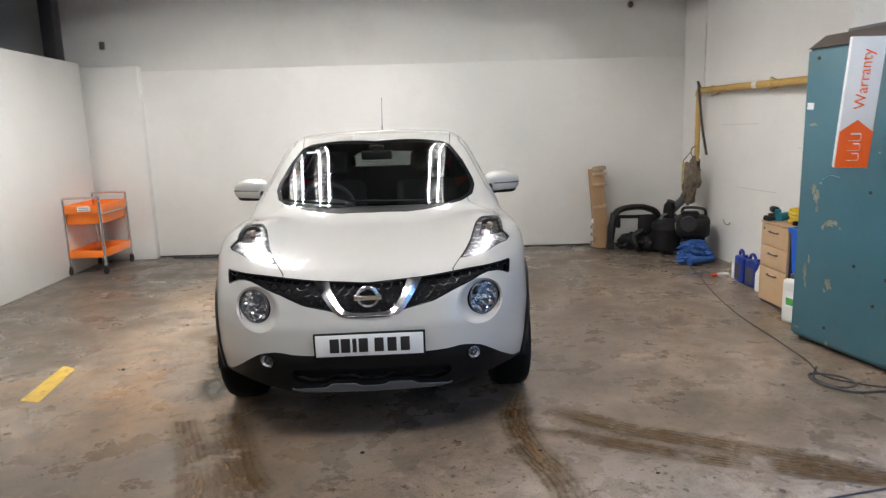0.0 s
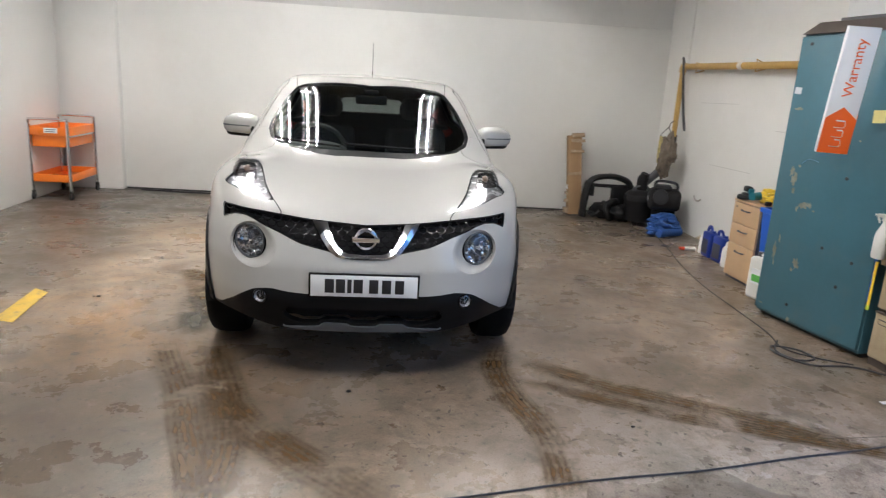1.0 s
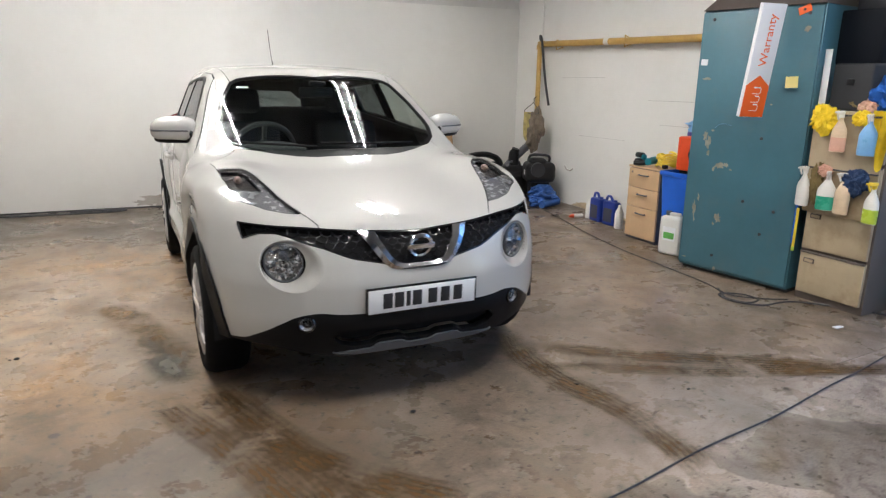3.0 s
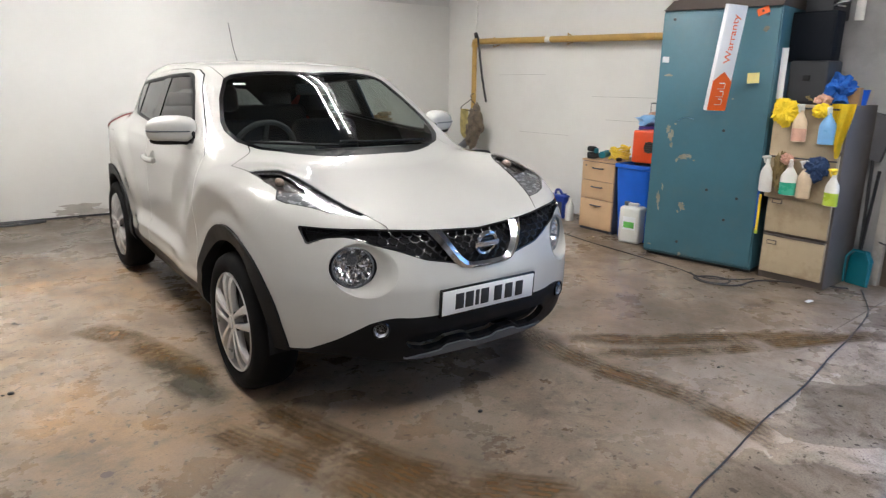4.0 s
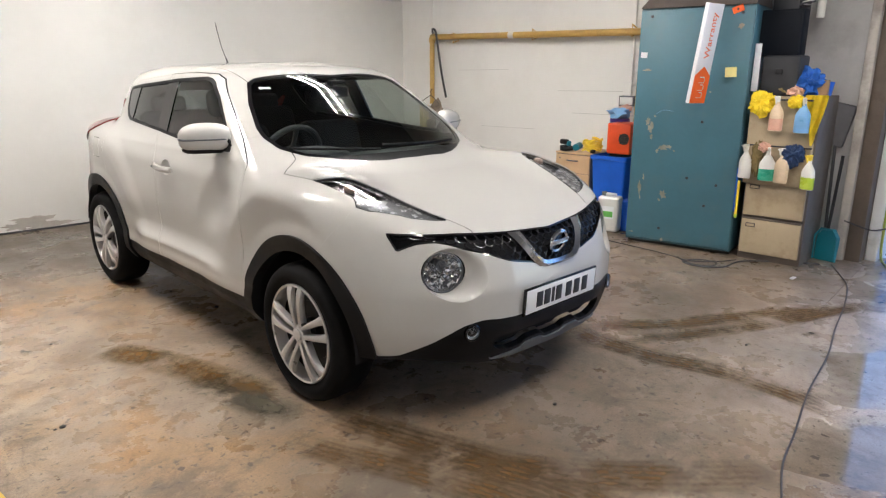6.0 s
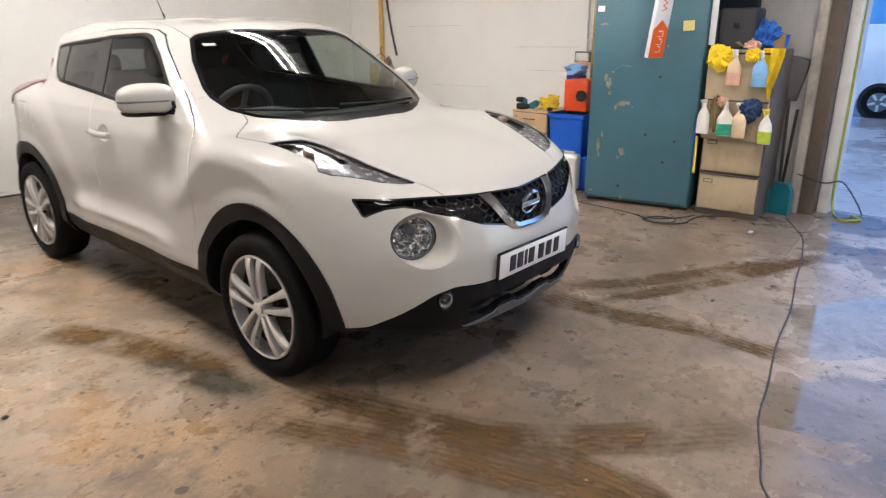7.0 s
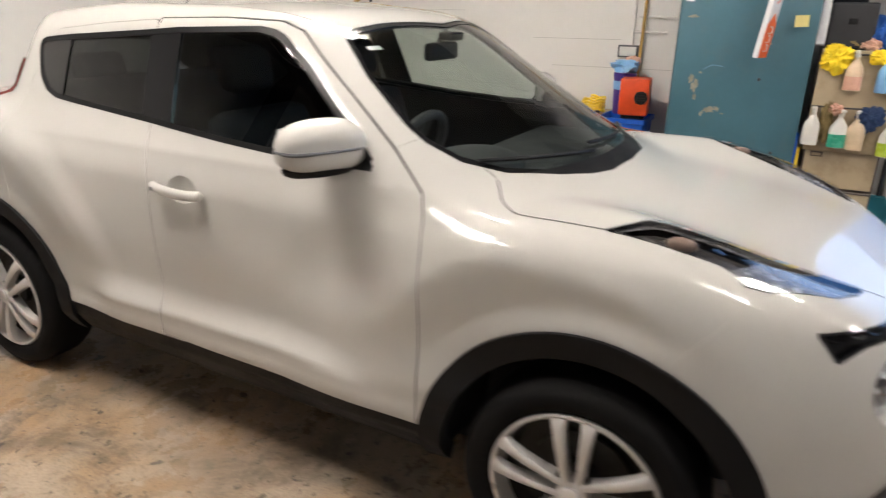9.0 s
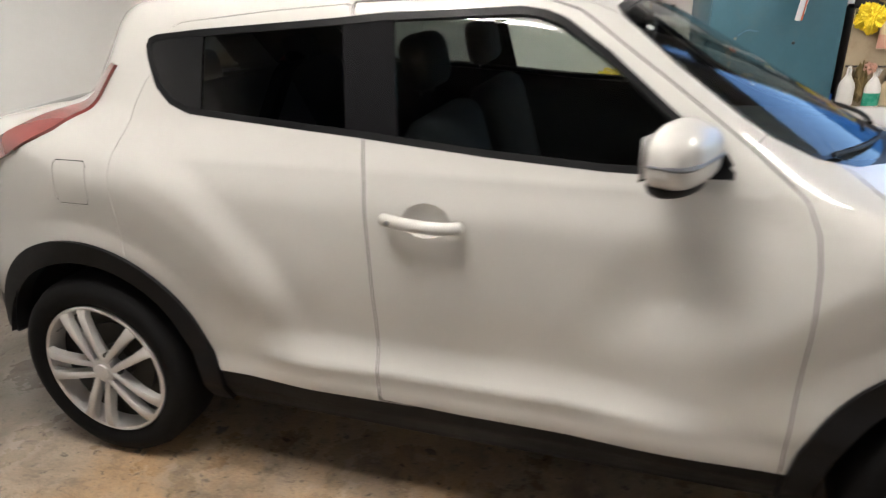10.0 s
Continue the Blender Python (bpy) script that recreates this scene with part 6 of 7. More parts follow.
t = thing("cable_coil", (2.97, 5.19, 0.703), 0, "coil of yellow and black extension cable", "cable")
part("coil", Shape().tube([((0.085 + 0.012 * math.sin(3.3 * a)) * math.cos(a), (0.085 + 0.01 * math.cos(2.7 * a)) * math.sin(a), 0.015 + 0.011 * a / 3.0 + 0.008 * math.sin(5 * a)) for a in np.linspace(0, 32, 200)], 0.010, 7), M["yellow_plastic"], t)
part("plug", Shape().box((-0.08, -0.06, 0.02), (0.05, 0.04, 0.035), 0.01), M["black"], t)

t = thing("storage_bin", (3.03, 4.92, 0), -88, "blue plastic storage bin on the floor", "bin")
s = Shape()
rings = []
for (a, b), z in (((0.150, 0.17), 0.0), ((0.185, 0.205), 0.66), ((0.200, 0.220), 0.665), ((0.200, 0.220), 0.70), ((0.180, 0.200), 0.70), ((0.145, 0.165), 0.01)):
    r = 0.03
    pts = []
    for sx, sy, a0 in ((1, 1, 0), (-1, 1, 90), (-1, -1, 180), (1, -1, 270)):
        for k in range(5):
            an = radians(a0 + 22.5 * k)
            pts.append(s.bm.verts.new((sx * (a - r) + r * math.cos(an), sy * (b - r) + r * math.sin(an), z)))
    rings.append(pts)
for p, q in zip(rings, rings[1:]):
    for i in range(len(p)):
        s.bm.faces.new((p[i], p[(i + 1) % len(p)], q[(i + 1) % len(p)], q[i]))
s.bm.faces.new(rings[0][::-1]), s.bm.faces.new(rings[-1])
part("tub", s, M["bright_blue"], t)
t = thing("heater_box", (2.90, 4.84, 0.70), -82, "orange workshop heater with a black grille on the blue bin", "heater")
part("case", Shape().box((0, 0.08, 0.17), (0.23, 0.26, 0.29), 0.014, None, 3), M["red"], t)
part("front", Shape().lathe([(0.085, 0), (0.08, 0.012), (0.04, 0.012), (0, 0.012)], 24, Matrix.Translation((0.055, -0.051, 0.17)) @ Matrix.Rotation(math.pi / 2, 4, "X") @ Matrix.Scale(0.62, 4)), M["black"], t)
for k in range(5):
    part("grille_bar", Shape().tube([(0.015, -0.060, 0.13 + 0.02 * k), (0.095, -0.060, 0.13 + 0.02 * k)], 0.004, 6), M["dark_metal"], t)
part("foot", Shape().box((0, 0.08, 0.015), (0.18, 0.22, 0.03), 0.004), M["black"], t)
t = thing("paint_tub", (3.10, 4.98, 0.985), 0, "purple round tub on the heater", "tub")
t.location.z = 0.705
part("bucket", Shape().lathe([(0, 0), (0.075, 0), (0.09, 0.30), (0.094, 0.305), (0.094, 0.335), (0, 0.338)], 28), M["purple"], t)
part("label_band", Shape().lathe([(0.0885, 0.20), (0.0915, 0.27)], 28), M["sky_plastic"], t, "pale blue label band")
t = thing("cloth_bundle", (3.10, 4.98, 1.043), 0, "blue and pink cloths bundled on the tub", "cloth")
part("cloth", Shape().blob((0, 0, 0.05), (0.09, 0.11, 0.055), 3, 0.5, 1.7), M["sky_plastic"], t)
part("pink_cloth", Shape().blob((0.01, -0.05, 0.09), (0.05, 0.06, 0.04), 5, 0.5, 1.9), M["pink"], t)

t = thing("jerrycan", (2.765, 4.82, 0), -75, "milky white plastic jerrycan with a green label", "jerrycan")
part("body", Shape().box((0, 0, 0.17), (0.21, 0.15, 0.34), 0.03, None, 3).box((0, 0, 0.355), (0.12, 0.035, 0.03), 0.012), M["milk"], t)
part("spout", Shape().lathe([(0.025, 0.33), (0.025, 0.375), (0, 0.376)], 16, Matrix.Translation((-0.06, 0, 0))), M["grey_plastic"], t)
part("label", Shape().box((0, -0.0765, 0.19), (0.12, 0.002, 0.12), 0), M["paper"], t)
part("label_print", Shape().box((0.0, -0.0785, 0.175), (0.10, 0.002, 0.055), 0), M["green"], t, "green printed band")
t = thing("blue_container", (2.93, 4.68, 0), -80, "bright blue plastic container behind the jerrycan", "container")
part("body", Shape().box((0, 0, 0.15), (0.17, 0.20, 0.30), 0.02, None, 3), M["bright_blue"], t)


def blue_can(x, y, rz):
    t = thing("blue_can", (x, y, 0), rz, "dark blue plastic fluid can with moulded handle", "can", "blue cans by the wall")
    part("body", Shape().box((0, 0, 0.125), (0.105, 0.18, 0.25), 0.022, None, 3).lathe([(0.02, 0.24), (0.02, 0.27), (0, 0.272)], 14, Matrix.Translation((0, -0.05, 0))), M["blue"], t)
    part("handle", Shape().tube(bend([(0, -0.02, 0.24), (0, 0.02, 0.295), (0, 0.07, 0.29), (0, 0.08, 0.24)], 5), 0.014, 8), M["blue"], t)
    part("panel", Shape().box((-0.054, 0.0, 0.11), (0.003, 0.12, 0.14), 0), M["navy"], t, "printed label panel")
    return t


blue_can(3.03, 6.20, -4)
blue_can(3.03, 5.98, 3)
t = thing("white_bottle", (3.0, 5.82, 0), 0, "white plastic bottle beside the blue cans", "bottle")
part("body", Shape().lathe([(0, 0), (0.042, 0), (0.045, 0.01), (0.045, 0.16), (0.02, 0.21), (0.016, 0.24), (0, 0.24)], 20), M["milk"], t)
t = thing("white_bottle", (3.05, 6.36, 0), 0, "clear plastic bottle behind the blue cans", "bottle")
part("body", Shape().lathe([(0, 0), (0.045, 0), (0.048, 0.01), (0.048, 0.15), (0.02, 0.20), (0.016, 0.22), (0, 0.22)], 20), M["milk"], t)
t = thing("spray_can", (2.93, 6.42, 0.022), 175, "white and red spray can lying on the floor", "can")
part("can", Shape().tube([(-0.06, 0, 0), (0.05, 0, 0)], 0.021, 16), M["milk"], t)
part("cap", Shape().tube([(0.05, 0, 0), (0.10, 0, 0)], [0.020, 0.012], 16), M["red"], t, "red cap")

# ochre gas pipe along the side wall, with its drop
t = thing("gas_pipe", (3.215, 7.71, -0.022), 0, "ochre painted gas pipe with elbow and wall brackets", "pipe")
part("run", Shape().tube([(0, 0.02, 1.905), (0, -3.3, 1.865)], 0.034, 16), M["brass"], t)
part("drop", Shape().tube([(0, 0.055, 1.93), (0, 0.055, 1.10)], 0.030, 16), M["brass"], t)
part("elbow", Shape().tube([(0, -0.02, 1.905), (0, 0.03, 1.91), (0, 0.055, 1.885), (0, 0.055, 1.84)], 0.040, 14), M["brass"], t)
for y in (-0.35, -1.55, -2.75):
    part("bracket", Shape().tube([(0.06, y, 1.90), (-0.036, y, 1.94), (-0.036, y, 1.83), (0.06, y, 1.86)], 0.008, 6), M["brass"], t)
part("joint_band", Shape().tube([(0, -1.20, 1.891), (0, -1.27, 1.890)], 0.040, 14), M["milk"], t, "white tape round the pipe")
part("tail_pipe", Shape().tube([(0.02, 0.055, 1.12), (0.02, 0.055, 0.95)], 0.022, 10), M["dark_metal"], t)
t = thing("air_hose", (3.20, 7.66, 0), 0, "black rubber hose looped over the gas pipe", "hose")
part("hose", Shape().tube(bend([(0.03, 0.09, 1.88), (-0.02, 0.06, 1.97), (-0.05, -0.02, 1.95), (-0.05, -0.06, 1.80), (-0.02, -0.10, 1.45), (0.02, -0.14, 1.16)], 6), 0.014, 8), M["cable"], t)

# hanger with a stained bag and the hose below
t = thing("coat_hanger", (3.12, 7.62, 1.16), -8, "wire hanger with stained ochre rags on the pipe end", "hanger")
part("wire", Shape().tube(bend([(0.05, 0.12, 0.10), (0.0, 0.10, 0.07), (-0.02, 0.06, 0.03), (-0.05, 0.26, -0.09), (-0.05, -0.16, -0.09), (-0.02, 0.06, 0.03)], 5), 0.005, 6), M["dark_metal"], t)
s = Shape()
rows = []
for j in range(9):
    row = []
    for i in range(12):
        u, v = i / 11, j / 8
        row.append(s.bm.verts.new((-0.055 - 0.02 * math.sin(7 * u + 2 * v), 0.25 - 0.22 * u - 0.04 * v, -0.09 - (0.30 + 0.07 * math.sin(6 * u)) * v)))
    rows.append(row)
for p, q in zip(rows, rows[1:]):
    for i in range(11):
        s.bm.faces.new((p[i], p[i + 1], q[i + 1], q[i]))
bmesh.ops.solidify(s.bm, geom=s.bm.faces[:], thickness=0.008)
part("ochre_rag", s, M["rust_tin"], t, "stained ochre rag", 80)
part("grey_rag", Shape().blob((-0.04, -0.10, -0.25), (0.08, 0.11, 0.19), 4, 0.45, 2.2, 4), M["rag_brown"], t, "grey brown rag")
part("dark_rag", Shape().blob((-0.05, -0.03, -0.40), (0.07, 0.09, 0.15), 9, 0.45, 2.2, 4), M["rag_brown"], t)

t = thing("vacuum_hose", (3.05, 7.62, 0), 0, "thick grey ribbed vacuum hose rising to the rags", "hose")
pts = bend([(0.07, -0.03, 0.85), (0.03, 0.05, 0.70), (-0.08, 0.22, 0.50), (-0.15, 0.34, 0.36)], 14)
part("hose", Shape().tube(pts, [0.045 + 0.005 * (i % 2) for i in range(len(pts))], 14), M["grey_plastic"], t)

# heap in the corner: dark trim panel, cleaner drums, blue bag
t = thing("car_trim_panel", (2.58, 8.05, 0), 8, "black moulded car trim panel propped on the floor", "panel")
arch = [(-0.30, 0, 0.02), (-0.29, 0.02, 0.28), (-0.20, 0.05, 0.47), (0.0, 0.06, 0.52), (0.20, 0.05, 0.50), (0.33, 0.02, 0.40), (0.36, 0, 0.05)]
part("rim", Shape().tube(bend(arch, 6), 0.062, 10, True, 0.6), M["black"], t)
part("left_web", Shape().box((-0.27, 0.04, 0.24), (0.07, 0.10, 0.46), 0.03, Matrix.Rotation(0.12, 4, "Y"), 3), M["black"], t)
part("wedge", Shape().blob((-0.06, 0.02, 0.10), (0.13, 0.08, 0.10), 5, 0.6, 2.4), M["black"], t)
part("lower_rail", Shape().tube(bend([(-0.28, 0.03, 0.42), (0.0, 0.07, 0.40), (0.30, 0.03, 0.40)], 6), 0.022, 8), M["black"], t)
part("side_web", Shape().box((0.22, 0.06, 0.20), (0.26, 0.09, 0.42), 0.05), M["black"], t)
part("clip", Shape().box((-0.20, 0.02, 0.36), (0.04, 0.08, 0.16), 0.01), M["black"], t)
t = thing("loose_wheel_hub", (2.60, 7.84, 0), 30, "black looped hose and hub on the floor", "hose")
part("loop", Shape().tube([(0.11 * math.cos(a), 0.02 * math.sin(3 * a), 0.15 + 0.11 * math.sin(a)) for a in np.linspace(0, 2 * math.pi, 40)], 0.035, 10, False), M["black"], t)
part("hub", Shape().blob((0.10, -0.04, 0.11), (0.13, 0.10, 0.11), 2, 0.25, 2.0), M["black"], t)
t = thing("drum_vacuum", (2.90, 7.75, 0), 15, "black drum vacuum cleaner with grey lid", "vacuum cleaner")
part("drum", Shape().lathe([(0, 0.05), (0.17, 0.05), (0.18, 0.07), (0.185, 0.28), (0.19, 0.29), (0.19, 0.31)], 28), M["black"], t)
part("lid", Shape().lathe([(0.195, 0.30), (0.19, 0.36), (0.15, 0.40), (0.06, 0.42), (0, 0.42)], 28), M["black"], t)
part("neck", Shape().tube(bend([(0.02, 0.02, 0.40), (0.02, 0.03, 0.52), (0.03, 0.0, 0.62)], 5), [0.065] * 8 + [0.05] * 3, 12), M["black"], t)
part("handle", Shape().tube(bend([(-0.12, 0, 0.38), (-0.08, 0, 0.46), (0.08, 0, 0.46), (0.12, 0, 0.38)], 5), 0.014, 8), M["grey_plastic"], t)
for a in (0.6, 2.2, 3.8, 5.4):
    part("castor", Shape().lathe([(0, -0.015), (0.028, -0.015), (0.028, 0.015), (0, 0.015)], 14, Matrix.Translation((0.15 * math.cos(a), 0.15 * math.sin(a), 0.028)) @ Matrix.Rotation(math.pi / 2, 4, "X")), M["black"], t)
t = thing("machine_head", (3.03, 7.36, 0.0), -20, "black machine head with a round motor over the blue bag", "machine")
part("body", Shape().box((0, 0.03, 0.14), (0.26, 0.16, 0.28), 0.04, None, 3).box((-0.01, 0, 0.38), (0.36, 0.30, 0.24), 0.06, None, 4).box((-0.04, -0.02, 0.51), (0.20, 0.20, 0.07), 0.03, None, 3), M["black"], t)
part("motor", Shape().tube([(-0.06, -0.19, 0.42), (-0.06, 0.06, 0.43)], 0.085, 18), M["charcoal"], t)
part("grip", Shape().tube(bend([(-0.12, 0.1, 0.50), (-0.10, 0.02, 0.58), (0.10, 0.0, 0.57), (0.13, 0.08, 0.48)], 5), 0.016, 8), M["charcoal"], t)
part("badge", Shape().box((-0.192, -0.03, 0.38), (0.004, 0.05, 0.06), 0.002), M["milk"], t, "pale square badge")
t = thing("blue_bag", (2.97, 7.17, 0), 12, "blue nylon tool bag slumped on the floor", "bag")
part("body", Shape().blob((0, 0, 0.085), (0.19, 0.14, 0.085), 3, 0.55, 1.9, 4), M["bluebag"], t)
part("top_fold", Shape().blob((0.01, 0.04, 0.175), (0.165, 0.10, 0.062), 8, 0.4, 1.8, 4), M["bluebag"], t)
part("roll", Shape().tube([(-0.16, -0.14, 0.048), (0.16, -0.09, 0.055)], 0.046, 14), M["bluebag"], t)
part("strap", Shape().tube(bend([(-0.18, 0.02, 0.085), (-0.04, -0.085, 0.145), (0.10, -0.07, 0.15), (0.185, 0.03, 0.105)], 6), 0.012, 6, True, 0.4), M["navy_cloth"], t, "dark strap")

# tall carton in the corner
t = thing("tall_carton", (2.20, 8.24, 0), -3, "tall brown taped cardboard carton standing by the back wall", "box")
lean = Matrix.Rotation(-0.10, 4, "X") @ Matrix.Rotation(-0.07, 4, "Y")
part("carton", Shape().box((0, 0.02, 0.50), (0.165, 0.13, 0.99), 0.006, lean), M["card"], t)
for z in (0.17, 0.27, 0.52, 0.80, 0.93):
    part("tape_band", Shape().box((0, 0.02, z), (0.169, 0.134, 0.035), 0.004, lean @ Matrix.Rotation(0.04 * math.sin(9 * z), 4, "Y")), M["tape"], t, "shiny brown tape band")
part("torn_label", Shape().box((0, 0, 0), (0.085, 0.004, 0.06), 0.001, lean @ Matrix.Translation((-0.03, -0.049, 0.34)) @ Matrix.Rotation(0.7, 4, "Y")), M["paper"], t, "torn white label")
part("wrapped_end", Shape().box((0, 0.02, 1.0), (0.150, 0.115, 0.05), 0.015, lean, 3), M["tape"], t, "clear wrapped end")
part("wrapped_foot", Shape().box((0, 0.018, 0.055), (0.169, 0.136, 0.07), 0.008, lean, 3), M["tape"], t)


def tool_cart():
    t = thing("tool_trolley", (-3.875, 8.15, 0), 0, "orange two shelf tool trolley with chrome frame on castors", "trolley")
    hx, hy = 0.20, 0.365
    part("bottom_tray", Shape().box((0, 0, 0.205), (2 * hx, 2 * hy, 0.012), 0.003).box((0, -hy, 0.24), (2 * hx, 0.012, 0.085), 0.003).box((0, hy, 0.24), (2 * hx, 0.012, 0.085), 0.003).box((-hx, 0, 0.24), (0.012, 2 * hy, 0.085), 0.003).box((hx, 0, 0.24), (0.012, 2 * hy, 0.085), 0.003), M["orange"], t, "orange lower tray")
    part("top_tray", Shape().box((0, 0, 0.715), (2 * hx, 2 * hy, 0.012), 0.003).box((0, -hy, 0.755), (2 * hx, 0.012, 0.095), 0.003).box((0, hy, 0.755), (2 * hx, 0.012, 0.095), 0.003).box((-hx, 0, 0.755), (0.012, 2 * hy, 0.095), 0.003).box((hx, 0, 0.755), (0.012, 2 * hy, 0.095), 0.003), M["orange"], t, "orange upper tray")
    dr = part("drawer", Shape().box((0, 0, 0.645), (2 * hx - 0.03, 2 * hy - 0.06, 0.125), 0.004), M["orange"], t, "orange drawer under the tray")
    part("pull", Shape().box((hx + 0.004, 0, 0.70), (0.018, 2 * hy - 0.07, 0.02), 0.004), M["chrome"], dr, "chrome pull strip")
    part("card", Shape().box((0.03, -hy - 0.008, 0.765), (0.14, 0.003, 0.055), 0), M["paper"], t, "white label with unreadable print")
    for k in range(2):
        part("print_line", Shape().box((0.03, -hy - 0.0105, 0.752 + 0.022 * k), (0.11, 0.002, 0.008), 0), M["navy"], t)
    for sx in (-1, 1):
        for sy in (-1, 1):
            part("leg", Shape().tube([(sx * hx, sy * hy, 0.10), (sx * hx, sy * hy, 0.82)], 0.017, 12), M["chrome"], t, "chrome tube leg")
            c = part("castor", Shape().lathe([(0, -0.014), (0.036, -0.014), (0.040, -0.008), (0.040, 0.008), (0.036, 0.014), (0, 0.014)], 18, Matrix.Translation((sx * hx, sy * hy, 0.040)) @ Matrix.Rotation(math.pi / 2, 4, "Y")), M["black"], t, "black castor")
            part("fork", Shape().box((sx * hx, sy * hy, 0.085), (0.038, 0.045, 0.035), 0.006), M["dark_metal"], c)
    for sy in (-1, 1):
        part("rail", Shape().tube(bend([(-hx, sy * hy, 0.80), (-hx, sy * hy, 0.86), (-hx + 0.03, sy * hy, 0.885), (hx - 0.03, sy * hy, 0.885), (hx, sy * hy, 0.86), (hx, sy * hy, 0.80)], 5), 0.014, 10), M["chrome"], t, "chrome end rail")
    return t


tool_cart()

# cables on the floor
def cable(name, pts, r, material, label, cat="cable"):
    t = thing(name, (0, 0, 0), 0, label, cat)
    part("lead", Shape().tube(bend([(x, y, r + 0.001) for x, y in pts], 8), r, 6), material, t)
    return t


cable("floor_cable", [(3.0, 2.93), (2.72, 2.78), (2.47, 2.67), (2.0, 2.56), (1.55, 2.48), (1.06, 2.38), (0.55, 2.31), (0.10, 2.22), (-0.18, 2.17), (-0.45, 2.08), (-0.65, 2.0), (-0.9, 1.72), (-1.0, 1.3)], 0.0042, M["cable"], "dark extension lead lying across the floor")
cable("floor_cable", [(2.85, 7.05), (2.72, 6.45), (2.55, 5.75), (2.44, 5.10), (2.40, 4.55), (2.36, 4.05), (2.30, 3.78), (2.42, 3.62), (2.60, 3.52)], 0.0045, M["cable"], "black lead running along the wall to the cabinets")
cable("floor_cable", [(2.34, 3.90), (2.22, 3.72), (2.27, 3.58), (2.40, 3.60), (2.38, 3.74), (2.24, 3.80), (2.20, 3.66), (2.32, 3.50), (2.62, 3.45), (2.95, 3.0)], 0.006, M["cable"], "loops of black lead by the teal cabinet")
cable("floor_cable", [(-3.2, 8.63), (-2.75, 8.58), (-2.2, 8.54), (-1.8, 8.50), (-1.55, 8.55), (-1.75, 8.62), (-2.1, 8.58)], 0.010, M["cable"], "dark cable along the foot of the back wall")
t = thing("yellow_hose", (3.42, 2.70, 0), 0, "yellow green air hose hanging down the door jamb", "hose")
part("hose", Shape().tube(bend([(0.0, 0.0, 3.2), (0.01, 0.01, 2.0), (-0.02, 0.0, 1.0), (-0.02, 0.0, 0.30), (-0.06, -0.02, 0.06), (-0.16, -0.08, 0.012), (-0.22, -0.16, 0.012), (-0.12, -0.24, 0.012), (-0.02, -0.16, 0.012)], 8), 0.010, 8), M["hose"], t)
t = thing("jamb_cable", (3.40, 2.68, 0), 0, "black lead drooping from the door jamb", "cable")
part("lead", Shape().tube(bend([(-0.24, 0.25, 0.34), (-0.12, 0.08, 0.27), (0.02, -0.02, 0.27), (0.10, -0.10, 0.16), (0.06, -0.20, 0.012), (-0.10, -0.18, 0.012), (-0.16, -0.06, 0.012), (0.0, 0.0, 0.03)], 8), 0.006, 6), M["cable"], t)

# small fittings on the walls
t = thing("wall_sensor", tuple(BACK @ Vector((2.62, -0.01, 2.96))), 0, "small dark sensor fixed high on the back wall", "sensor")
part("body", Shape().blob((0, -0.02, 0), (0.035, 0.03, 0.04), 1, 0.1), M["steel_dark"], t)
t = thing("wall_sensor", tuple(BACK @ Vector((-3.85, -0.125, 2.66))), 0, "grey fitting high on the back wall", "sensor")
part("body", Shape().box((0, 0.10, 0), (0.05, 0.05, 0.09), 0.01), M["grey_plastic"], t)
t = thing("wall_sensor", (RW - 0.01, 5.0, 2.72), 0, "small dark fitting on the side wall", "sensor")
part("body", Shape().blob((0, 0, 0), (0.03, 0.03, 0.025), 2, 0.1), M["steel_dark"], t)
t = thing("socket_box", (RW - 0.03, 5.02, 1.20), 0, "grey metal socket box on the side wall", "socket")
part("box", Shape().box((0, 0, 0), (0.06, 0.17, 0.10), 0.006), M["grey_plastic"], t)
part("plate", Shape().box((-0.032, 0, 0), (0.006, 0.14, 0.075), 0.002), M["milk"], t)
part("conduit", Shape().tube([(0.01, -0.02, 0.05), (0.01, -0.02, 2.2)], 0.011, 8), M["milk"], t, "white conduit")
part("conduit", Shape().tube([(0.01, -0.02, 0.16), (0.01, -0.30, 0.16)], 0.011, 8), M["milk"], t, "white conduit")
part("conduit", Shape().tube([(0.01, -0.06, 0.28), (0.01, -0.36, 0.28)], 0.011, 8), M["milk"], t, "white conduit")
t = thing("wooden_pole", (RW - 0.06, 4.93, 0), 0, "ochre pole standing against the side wall", "pole")
part("pole", Shape().tube([(0, 0, 0), (0.02, -0.02, 1.75)], 0.014, 10), M["brass"], t)
t = thing("wall_conduit", (RW - 0.008, 7.86, 0), 0, "thin pale conduit rising up the side wall", "conduit")
part("tube", Shape().tube([(0, 0, 1.9), (0, 0, CEIL)], 0.008, 8), M["milk"], t)
t = thing("wall_patch", (RW - 0.002, 7.16, 0.44), 0, "small hole in the painted blockwork", "hole")
part("scar", Shape().tube(bend([(0, 0.09, 0.02), (0, 0.05, -0.02), (0, -0.02, -0.03), (0, -0.08, 0.0)], 5), [0.003] + [0.009] * 14 + [0.003], 6), M["concrete"], t)

